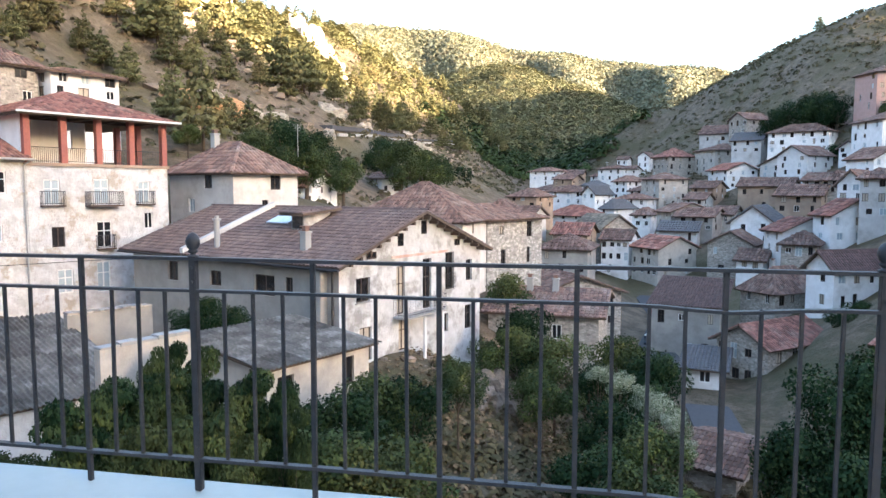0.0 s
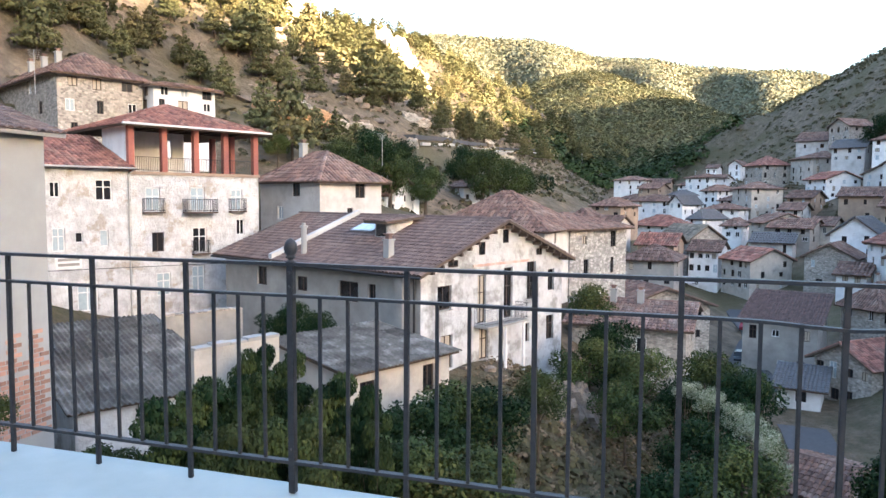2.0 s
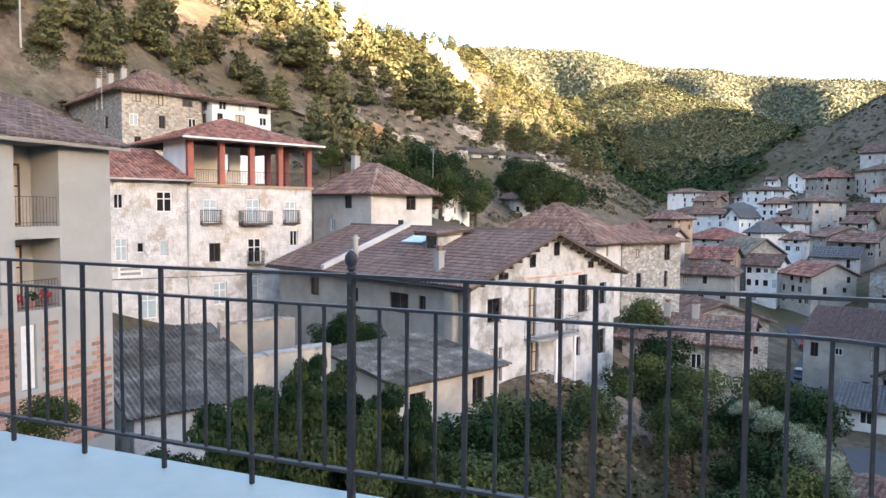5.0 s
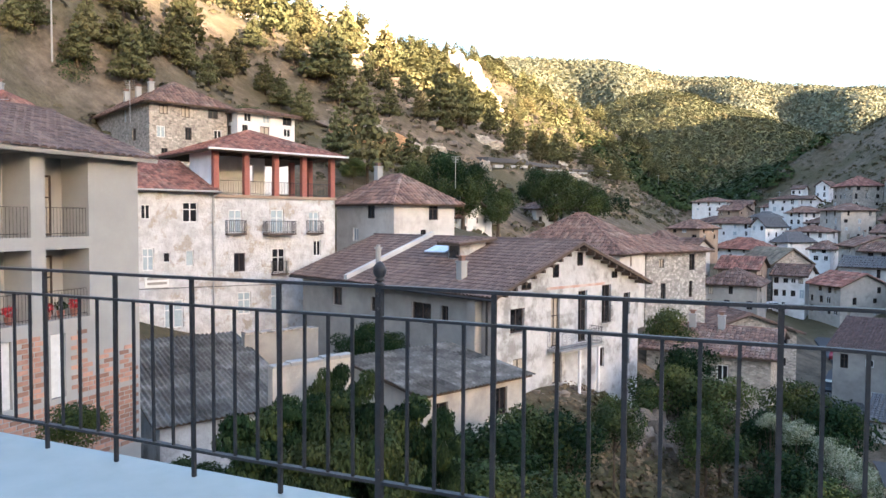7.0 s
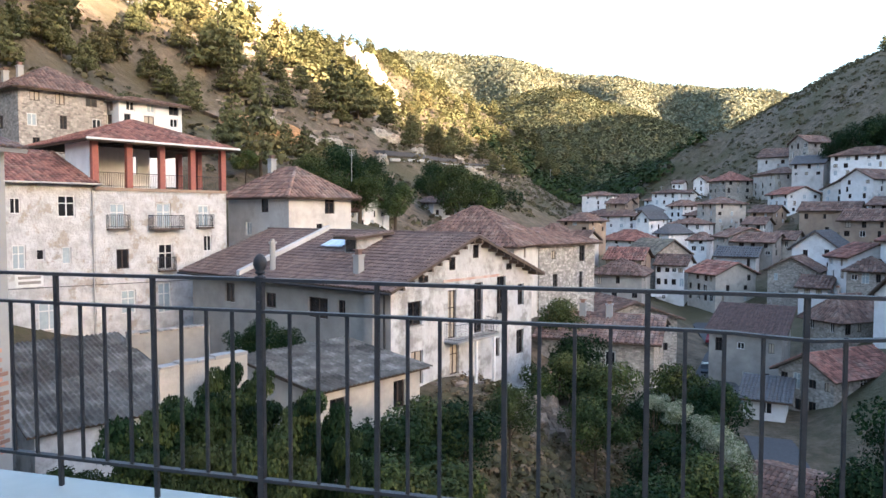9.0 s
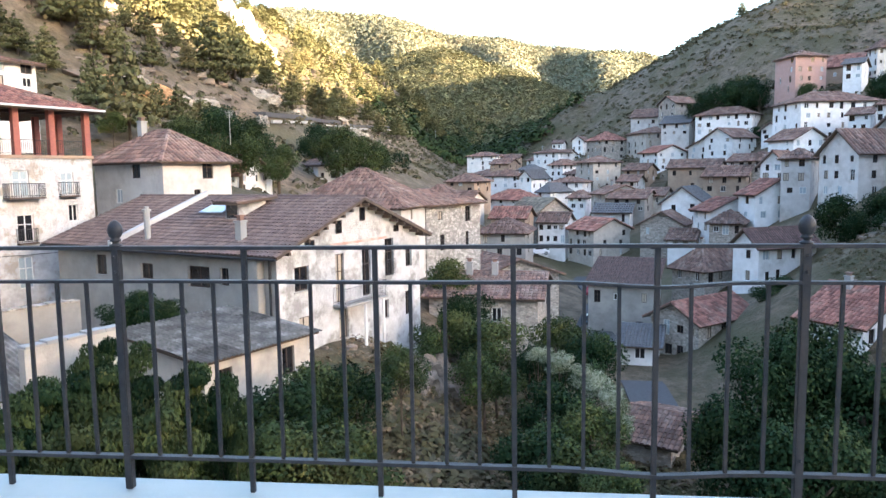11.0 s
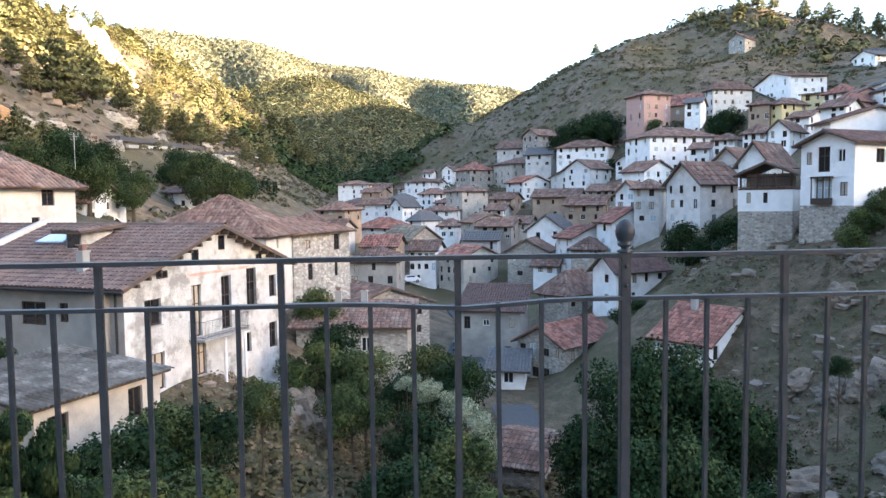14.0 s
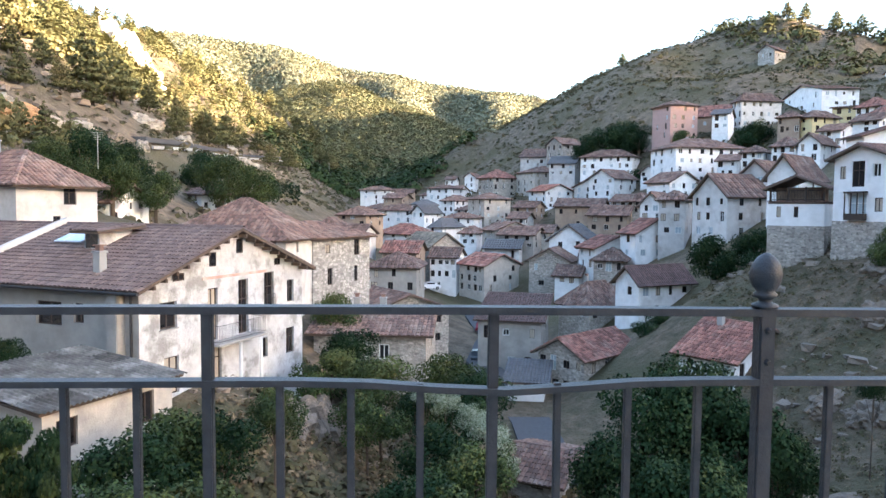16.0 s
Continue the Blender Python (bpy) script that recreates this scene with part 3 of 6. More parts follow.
def build_balcony():
    bm = bmesh.new()
    box(bm, -9.0, -6.0, -0.35, 8.0, 0.12, 0.0, bevel=0.02)
    tagged(part("balcony_floor", bm, SLAB), "pale blue-green painted balcony slab", "floor", kind="structure")
    bm = bmesh.new()
    box(bm, -9.0, -6.3, -12.0, 8.0, -5.0, 4.0)
    tagged(part("wall_south", bm, CREAM), "plain house wall behind the balcony", "wall", kind="structure")
    rail = empty("balcony_railing", pose(0, 0, 0), "dark grey wrought-iron railing with round finials on the balcony edge", "railing")
    x0, x1 = -7.875, 7.0

    def sag(x, level):
        # the lower bars dip a little before the second post
        return -0.02 * math.exp(-((x - 2.12) / 0.20) ** 2) if level < 2 else 0.0

    def bar(name, z, w, t, level):
        bm = bmesh.new()
        xs = np.linspace(x0, x1, 120)
        rings = []
        for x in xs:
            zz = z + sag(x, level) + 0.0015 * math.sin(3.1 * x + level)
            rings.append([bm.verts.new((x, s * w / 2, zz + e * t / 2)) for s, e in ((-1, -1), (1, -1), (1, 1), (-1, 1))])
        for p, q in zip(rings, rings[1:]):
            for i in range(4):
                bm.faces.new((p[i], q[i], q[(i + 1) % 4], p[(i + 1) % 4]))
        bm.faces.new(rings[0])
        bm.faces.new(list(reversed(rings[-1])))
        part(name, bm, IRON, rail)
    bar("top_rail", 1.0, 0.035, 0.014, 2)
    bar("middle_rail", 0.865, 0.03, 0.012, 1)
    bar("bottom_rail", 0.14, 0.03, 0.014, 0)
    # bars: a short one ends at the middle rail, every fourth one rises to the top rail and stands on the slab
    step = 2.625 / 20
    bm = bmesh.new()
    box(bm, -0.007, -0.007, 0.143, 0.007, 0.007, 0.862, bevel=0.0015)
    short = bpy.data.meshes.new("baluster")
    bm.to_mesh(short)
    short.materials.append(IRON)
    bm.free()
    bm = bmesh.new()
    box(bm, -0.010, -0.010, 0.004, 0.010, 0.010, 0.995, bevel=0.002)
    tall = bpy.data.meshes.new("tall_baluster")
    bm.to_mesh(tall)
    tall.materials.append(IRON)
    bm.free()
    bm = bmesh.new()
    box(bm, -0.0155, -0.0155, 0.004, 0.0155, 0.0155, 1.012, bevel=0.003)
    post = bpy.data.meshes.new("post")
    bm.to_mesh(post)
    post.materials.append(IRON)
    bm.free()
    bm = bmesh.new()
    lathe(bm, [(0.004, 1.005), (0.024, 1.008), (0.024, 1.014), (0.013, 1.018), (0.012, 1.024), (0.021, 1.028), (0.022, 1.034), (0.016, 1.039), (0.024, 1.048), (0.029, 1.062), (0.030, 1.074), (0.026, 1.09), (0.016, 1.104), (0.004, 1.112)], 18)
    fin = bpy.data.meshes.new("finial")
    bm.to_mesh(fin)
    fin.materials.append(IRON)
    bm.free()
    for p in fin.polygons:
        p.use_smooth = True
    bm = bmesh.new()
    rod(bm, (0, -0.016, 0), (0, -0.024, 0), 0.007, 8, 0.004)
    bolt = bpy.data.meshes.new("bolt")
    bm.to_mesh(bolt)
    bolt.materials.append(IRON)
    bm.free()
    for i in range(-60, 54):
        x = i * step + (random.uniform(-0.004, 0.004) if i % 20 else 0)
        if x < x0 or x > x1:
            continue
        tilt = pose(x, 0, 0, random.uniform(-0.3, 0.3), random.uniform(-0.3, 0.3), 0)
        if i % 20 == 0:
            q = put("post", post, rail, pose(x, 0, 0))
            put("finial", fin, q)
            for z in (0.965, 0.905, 0.2):
                put("bolt", bolt, q, pose(0, 0, z))
        elif i % 4 == 0:
            put("tall_baluster", tall, rail, tilt)
        else:
            put("baluster", short, rail, tilt)


build_balcony()


# ---- the long white house on the rock ----
def rails(parent, m, w, h, step=0.11, r=0.009, name="balcony_rail", depth=0.0):
    """An iron balcony front with its bars; with depth it turns the corners back to the wall."""
    bm = bmesh.new()
    runs = [((0, 0), (w, 0))]
    if depth:
        runs += [((0, 0), (0, depth)), ((w, 0), (w, depth))]
    for (a, b), (c, d) in runs:
        for z in (h, h * 0.12):
            rod(bm, m @ Vector((a, b, z)), m @ Vector((c, d, z)), r * 1.4, 5)
        ln = math.hypot(c - a, d - b)
        n = max(1, round(ln / step))
        for i in range(n + 1):
            k = i / n
            rod(bm, m @ Vector((a + (c - a) * k, b + (d - b) * k, 0)), m @ Vector((a + (c - a) * k, b + (d - b) * k, h)), r, 4)
    return part(name, bm, IRON, parent)


def slab(parent, m, x0, y0, z0, x1, y1, z1, material, name, label=""):
    bm = bmesh.new()
    box(bm, x0, y0, z0, x1, y1, z1, m=m, bevel=0.015)
    return part(name, bm, material, parent, label)


def white_house():
    w, d, h, rise, o = 17.4, 12.8, 5.98, 2.33, 0.6
    front = [(3.55, 4.11, 4.55, 5.24), (7.5, 4.1, 8.5, 4.95), (11.25, 3.9, 12.85, 5.0), (13.6, 4.1, 14.2, 5.0)]
    side = [(1.23, 3.82, 2.3, 5.05), (4.42, 2.75, 5.15, 5.37), (6.77, 2.75, 7.6, 5.6), (9.0, 3.6, 9.9, 5.8), (11.2, 3.9, 11.9, 5.2),
            (1.45, 0.75, 2.4, 2.5), (4.6, 0.75, 5.4, 2.5), (8.6, 1.1, 9.3, 2.2), (11.1, 0.9, 11.9, 2.4)]
    ob = empty("white_house", pose(-25.65, 36.47, -8.2, 0, 0, -24), "long old house, flaking whitewash, brown tiled gable roof", "house")
    bm = bmesh.new()
    mf, ms = Matrix.Identity(4), Matrix.Translation((w, 0, 0)) @ Matrix.Rotation(math.pi / 2, 4, 'Z')
    mb, ml = Matrix.Translation((w, d, 0)) @ Matrix.Rotation(math.pi, 4, 'Z'), Matrix.Translation((0, d, 0)) @ Matrix.Rotation(-math.pi / 2, 4, 'Z')
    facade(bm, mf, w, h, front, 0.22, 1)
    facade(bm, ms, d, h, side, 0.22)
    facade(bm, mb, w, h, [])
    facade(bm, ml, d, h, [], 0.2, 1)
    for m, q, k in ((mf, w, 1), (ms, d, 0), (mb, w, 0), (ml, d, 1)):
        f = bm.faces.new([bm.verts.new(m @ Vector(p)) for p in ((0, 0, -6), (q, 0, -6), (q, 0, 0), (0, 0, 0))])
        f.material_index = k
    for m in (ms, ml):
        bm.faces.new([bm.verts.new(m @ Vector(p)) for p in ((0, 0, h), (d, 0, h), (d / 2, 0, h + rise - 0.05))])
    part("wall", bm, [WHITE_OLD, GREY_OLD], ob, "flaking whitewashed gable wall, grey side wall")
    for i, q in enumerate(front):
        window(ob, mf, q, "wood", 0.2)
    for i, q in enumerate(side):
        window(ob, ms, q, "blind" if i in (1, 5, 6) else "wood", 0.2)
        if i in (0, 3):
            bm = bmesh.new()
            box(bm, q[0] - 0.06, -0.06, q[1] - 0.07, q[2] + 0.06, 0.1, q[1], m=ms)
            part("window_sill", bm, CONCRETE, ob)
    for u, z, ww, hh in ((2.0, 5.95, 0.75, 0.36), (4.5, 6.45, 0.5, 0.7), (6.6, 7.0, 0.5, 0.75), (9.9, 6.15, 0.55, 0.4)):
        window(ob, ms, (u, z, u + ww, z + hh), "wood", 0.02)
    # upper balcony on posts and its rail
    slab(ob, ms, 4.1, -0.95, 2.6, 7.9, 0.0, 2.72, CONCRETE, "balcony_slab")
    rails(ob, ms @ Matrix.Translation((4.15, -0.9, 2.72)), 3.7, 0.9, depth=0.88)
    for u in (5.9, 7.6):
        bm = bmesh.new()
        rod(bm, ms @ Vector((u, -0.8, -2.0)), ms @ Vector((u, -0.8, 2.6)), 0.09, 10)
        part("balcony_post", bm, WHITE, ob)
    rails(ob, ms @ Matrix.Translation((9.0, -0.1, 3.62)), 0.9, 0.95)
    bm = bmesh.new()
    box(bm, 4.0, -0.05, 5.82, 9.2, 0.0, 5.96, m=ms, bevel=0.01)
    part("string_course", bm, mat("faded_red_band", (0.46, 0.27, 0.21), (0.58, 0.48, 0.42), 0.9, 1.5), ob, "faded red painted band")
    # roof in curved tiles, with rafters under the verge
    tm = roof_mesh("gable_x", w, d, h, rise, o, 0.27, 0.42)
    tm.done("roof", [ROOF_BROWN, EAVE], ob)
    k = rise / (d / 2)
    for i in range(9):
        for s in (0, 1):
            v = (i + 0.5) / 9 * d / 2
            y = v if s == 0 else d - v
            bm = bmesh.new()
            box(bm, w - 0.1, y - 0.07, h + k * v - 0.36, w + o - 0.03, y + 0.07, h + k * v - 0.19)
            part("rafter_end", bm, EAVE, ob)
    # parapet that divides the roof
    bm = bmesh.new()
    a = [(5.65, -o, h - k * o), (5.95, -o, h - k * o), (5.95, d / 2, h + rise), (5.65, d / 2, h + rise)]
    lo = [bm.verts.new(p) for p in a]
    hi = [bm.verts.new((p[0], p[1], p[2] + 0.38)) for p in a]
    bm.faces.new(hi)
    for i in range(4):
        bm.faces.new((lo[i], lo[(i + 1) % 4], hi[(i + 1) % 4], hi[i]))
    part("roof_parapet", bm, GREYWHITE, ob, "pale rendered fire wall on the roof")
    # chimneys
    c = chimney(ob, 14.2, 0.95, h + k * 0.95 + 0.05, 0.42, 0.85, CONCRETE)
    bm = bmesh.new()
    rod(bm, (7.6, 0.5, h), (7.6, 0.5, h + 1.75), 0.16, 12)
    rod(bm, (7.6, 0.5, h + 1.75), (7.6, 0.5, h + 1.85), 0.24, 12)
    rod(bm, (7.6, 0.5, h + 1.85), (7.6, 0.5, h + 2.0), 0.12, 12)
    part("flue_pipe", bm, CONCRETE, ob, "round grey flue pipe")
    # skylight and dormer
    z1 = h + k * 4.4
    mr = Matrix.Translation((8.0, 3.7, h + k * 3.7 + 0.13)) @ Matrix.Rotation(math.atan(k), 4, 'X')
    bm = bmesh.new()
    box(bm, 0, 0, 0, 1.9, 1.9, 0.06, m=mr, bevel=0.01)
    s = part("skylight", bm, mat("bright_metal", (0.5, 0.5, 0.52), (0.4, 0.4, 0.42), 0.4, 3), ob)
    for i in range(3):
        bm = bmesh.new()
        box(bm, 0.08 + 0.61 * i, 0.08, 0.06, 0.60 + 0.61 * i, 1.82, 0.075, m=mr)
        part("pane", bm, GLASS_SKY, s)
    bm = bmesh.new()
    box(bm, 10.75, 3.2, h + k * 3.2 - 0.3, 11.75, 5.3, h + k * 3.2 + 1.0)
    dm = part("dormer", bm, WHITE_OLD, ob, "small roof dormer with white cheeks")
    bm = bmesh.new()
    box(bm, 10.85, 3.17, h + k * 3.2 + 0.12, 11.65, 3.2, h + k * 3.2 + 0.92)
    part("opening", bm, DARK, dm)
    t2 = TileMesh()
    t2.slope((10.3, 2.7, h + k * 3.2 + 0.98), (12.2, 2.7, h + k * 3.2 + 0.98), (10.3, 5.8, h + k * 5.8 + 0.3), (12.2, 5.8, h + k * 5.8 + 0.3), 0.27, 0.42)
    t2.done("dormer_roof", [ROOF_BROWN, EAVE], dm)
    # gutter and down pipes
    bm = bmesh.new()
    rod(bm, (-o, -o - 0.06, h - k * o - 0.1), (w + o, -o - 0.06, h - k * o - 0.1), 0.07, 8)
    rod(bm, (w - 0.35, -0.1, -4), (w - 0.35, -0.1, h - 0.3), 0.06, 8)
    part("gutter", bm, IRON, ob)
    bm = bmesh.new()
    box(bm, w - 1.35, -0.5, -4, w - 0.75, 0.0, h - 0.35, bevel=0.03)
    part("flue_wall", bm, GREY_OLD, ob)
    return ob


SHEETS = {}


def sheet_mesh(w, l):
    """One wavy fibre-cement sheet."""
    key = (round(w, 3), round(l, 3))
    if key not in SHEETS:
        bm = bmesh.new()
        n = 40
        rows = []
        for y in (-0.08, l + 0.04):
            rows.append([bm.verts.new((-0.02 + (w + 0.04) * i / n, y, 0.05 + 0.043 * math.sin(2 * math.pi * 5 * i / n))) for i in range(n + 1)])
        low = [[bm.verts.new((v.co.x, v.co.y, v.co.z - 0.012)) for v in r] for r in rows]
        for i in range(n):
            bm.faces.new((rows[0][i], rows[0][i + 1], rows[1][i + 1], rows[1][i]))
            bm.faces.new((low[0][i], rows[0][i], rows[0][i + 1], low[0][i + 1])[::-1])
        me = bpy.data.meshes.new("corrugated_sheet")
        bm.to_mesh(me)
        bm.free()
        me.materials.append(CORRUGATED)
        SHEETS[key] = me
    return SHEETS[key]


def sheet_roof_shed(x, y, z0, yaw, w, d, h, rise, wall, label, holes, o=0.35, foot=6.0):
    ob = empty("shed", pose(x, y, z0, 0, 0, yaw), label, "shed")
    wl, mf, ms = walls("shed", w, d, h, rise, holes, [], wall, ob, foot)
    k = rise / d
    ln = math.hypot(d + 2 * o, k * (d + 2 * o))
    nx, ny = max(1, round((w + 2 * o) / 1.05)), max(1, round(ln / 1.5))
    me = sheet_mesh((w + 2 * o) / nx, ln / ny)
    tilt = Matrix.Rotation(math.atan(k), 4, 'X')
    base = Matrix.Translation((-o, -o, h - k * o)) @ tilt
    bm = bmesh.new()
    box(bm, 0.03, 0.05, -0.1, w + 2 * o - 0.03, ln - 0.05, 0.0, m=base)
    rf = part("roof", bm, EAVE, ob)
    for i in range(nx):
        for j in range(ny):
            put("corrugated_sheet", me, rf, base @ Matrix.Translation((i * (w + 2 * o) / nx, j * ln / ny, 0.012 + 0.012 * (j % 2) + 0.006 * (i % 2))) @ pose(0, 0, 0, random.uniform(-0.4, 0.4), 0, random.uniform(-0.5, 0.5)))
    for q in holes:
        window(ob, mf, q, "wood", 0.17)
    return ob


white_house()
sheet_roof_shed(-9.7, 21.2, -9.4, 64, 5.5, 4.8, 4.1, 0.5, CREAM, "cream-walled lean-to shed with grey corrugated roof below the white house",
                [(0.5, 2.6, 1.3, 3.6), (3.9, 2.5, 4.6, 3.7)])
sheet_roof_shed(-20.0, 18.4, -9.85, 60, 6.0, 8.7, 2.9, 1.8, WHITE_OLD, "low whitewashed shed with large grey corrugated roof", [(2.5, 1.3, 3.7, 2.6)])


def yard_wall(a, b, down, t, material, cap, name, label):
    """A free-standing wall between two points of its top, with an uneven coping of single stones."""
    a, b = Vector(a), Vector(b)
    ln = math.hypot(b.x - a.x, b.y - a.y)
    m = Matrix.Translation(a) @ Matrix.Rotation(math.atan2(b.y - a.y, b.x - a.x), 4, 'Z')
    ob = empty(name, m, label, "wall")
    bm = bmesh.new()
    box(bm, 0, -t / 2, -down, ln, t / 2, 0)
    part("masonry", bm, material, ob)
    n = max(2, round(ln / 0.55))
    for i in range(n):
        bm = bmesh.new()
        z = random.uniform(0.06, 0.13)
        box(bm, i * ln / n + 0.01, -t * 0.7, 0.002, (i + 1) * ln / n - 0.01, t * 0.7, z, bevel=0.015)
        part("coping_stone", bm, cap, ob)
    return ob


yard_wall((-11.86, 14.82, -3.29), (-10.64, 17.58, -3.37), 5.0, 0.3, CREAM, CONCRETE, "garden_wall", "old cream-plastered garden wall with pale coping under ivy")
yard_wall((-22.95, 27.09, -4.85), (-20.70, 30.62, -5.15), 4.0, 0.5, GREY_OLD, STONE, "ruined_wall", "ruined grey rubble wall behind the sheds")


# ---- the old house with the open gallery ----
def gallery_house():
    ob = empty("gallery_house", pose(-30.6, 33.7, -9.0, 0, 0, 64.5), "tall old house with peeling white facade and open red-pillared top gallery", "house")
    w, d, h = 9.2, 9.0, 11.65
    holes = [(0.95, 9.3, 1.9, 10.85), (4.0, 9.3, 5.0, 10.9), (7.0, 9.3, 7.85, 10.8), (1.3, 6.7, 2.1, 7.95), (4.1, 6.5, 5.1, 8.2), (7.4, 7.6, 8.0, 8.7),
             (1.55, 3.8, 2.5, 5.3), (4.0, 3.6, 4.9, 5.6), (6.6, 4.6, 7.3, 5.6)]
    wl, mf, ms = walls("hip", w, d, h, 0, holes, [], PEELING, ob)
    for i, q in enumerate(holes):
        window(ob, mf, q, ("shutter", "shutter", "shutter", "wood", "white", "white", "shutter", "shutter", "wood")[i])
    for i, (u, z, ww, dep) in enumerate(((0.7, 9.28, 1.4, 0.35), (3.4, 9.25, 2.2, 0.75), (6.8, 9.28, 1.25, 0.35), (4.0, 6.45, 1.2, 0.35))):
        b = slab(ob, mf, u, -dep, z - 0.1, u + ww, 0.0, z, EAVE, "balcony_floor")
        rails(ob, mf @ Matrix.Translation((u + 0.03, -dep + 0.03, z)), ww - 0.06, 0.85, 0.13, 0.016, depth=dep - 0.03)
    # gallery floor, pillars, back wall and railing
    slab(ob, mf, -0.1, -0.12, h, w + 0.1, d, h + 0.2, OCHRE, "gallery_floor")
    top = 14.75
    for u in (0.15, 2.3, 4.5, 6.7, 9.05):
        bm = bmesh.new()
        box(bm, u - 0.19, 0.02, h + 0.2, u + 0.19, 0.4, top, bevel=0.015)
        part("pillar", bm, RED_PILLAR, ob, "red painted brick pillar")
    for u in (9.05,):
        for y in (3.2, 6.0):
            bm = bmesh.new()
            box(bm, u - 0.19, y, h + 0.2, u + 0.19, y + 0.38, top, bevel=0.015)
            part("pillar", bm, RED_PILLAR, ob, "red painted brick pillar")
    bm = bmesh.new()
    facade(bm, Matrix.Translation((0, 4.2, h + 0.2)), w * 0.62, top - h - 0.2, [(3.9, 1.1, 4.8, 2.4)], 0.2)
    box(bm, 0.0, 0.6, h + 0.2, 0.12, 4.2, top)
    part("gallery_back_wall", bm, WHITE, ob)
    for a, b in ((0.35, 2.1), (2.5, 4.3), (4.7, 6.5), (6.9, 8.85)):
        rails(ob, mf @ Matrix.Translation((a, 0.2, h + 0.2)), b - a, 0.95, 0.12, 0.014)
    bm = bmesh.new()
    box(bm, 0.0, 0.05, top, w, 0.35, top + 0.2)
    box(bm, 0.0, 3.9, top, w, 4.2, top + 0.2)
    for i in range(5):
        box(bm, 0.1 + i * 2.2, 0.35, top, 0.3 + i * 2.2, 3.9, top + 0.16)
    part("gallery_beam", bm, FRAME, ob)
    roof_mesh("hip", w, d, top + 0.25, 1.7, 0.65, 0.28, 0.45).done("roof", [ROOF_RED, EAVE], ob)
    bm = bmesh.new()
    box(bm, -0.7, -0.8, top - 0.02, w + 0.7, -0.68, top + 0.1)
    part("gutter", bm, FRAME_WHITE, ob, "white rain gutter")
    # lower wing
    x0, hw = -9.5, 12.15
    wing = [(-4.65 - x0, 10.2, -4.1 - x0, 11.1), (-2.1 - x0, 10.0, -1.1 - x0, 11.3), (-4.6 - x0, 7.0, -3.9 - x0, 8.4), (-3.3 - x0, 7.5, -2.9 - x0, 8.1), (-1.9 - x0, 7.2, -1.4 - x0, 8.2),
            (-3.3 - x0, 3.3, -2.1 - x0, 5.1)]
    bm = bmesh.new()
    mw = Matrix.Translation((x0, 0.05, 0))
    facade(bm, mw, -x0, hw, wing)
    bm.faces.new([bm.verts.new(mw @ Vector(p)) for p in ((0, 0, -5), (-x0, 0, -5), (-x0, 0, 0), (0, 0, 0))])
    box(bm, x0, 8.0, -4, 0, 8.2, hw)
    box(bm, x0, 0.06, -4, x0 + 0.2, 8.0, hw)
    part("wing_wall", bm, PEELING, ob)
    for i, q in enumerate(wing):
        window(ob, mw, q, ("white", "white", "shutter", "white", "shutter", "shutter")[i])
    tm = TileMesh()
    tm.slope((x0 - 0.4, -0.4, hw - 0.1), (0.25, -0.4, hw - 0.1), (x0 - 0.4, 6.0, hw + 2.2), (-0.02, 6.0, hw + 2.2), 0.28, 0.45)
    tm.done("wing_roof", [ROOF_RED, EAVE], ob)
    bm = bmesh.new()
    rod(bm, (-0.15, -0.08, -2), (-0.15, -0.08, hw - 0.5), 0.05, 8)
    rod(bm, (-0.15, -0.08, hw - 0.5), (0.2, -0.45, hw - 0.1), 0.05, 8)
    rod(bm, (x0, -0.48, hw - 0.14), (0.3, -0.48, hw - 0.14), 0.07, 8)
    part("drain_pipe", bm, CONCRETE, ob)
    # sign with two lines of lettering that cannot be read
    bm = bmesh.new()
    box(bm, -4.5, -0.01, 5.95, -3.0, 0.04, 6.75, bevel=0.01)
    sg = part("sign", bm, FRAME_WHITE, ob, "white wall sign with grey lettering")
    for z in (6.42, 6.12):
        bm = bmesh.new()
        box(bm, -4.35, -0.018, z, -3.15, -0.008, z + 0.16)
        part("lettering", bm, GREY_OLD, sg)
    # wires along the facade
    bm = bmesh.new()
    rod(bm, (x0, -0.06, 6.0), (w, -0.06, 5.6), 0.02, 5)
    part("facade_cable", bm, IRON, ob)


gallery_house()


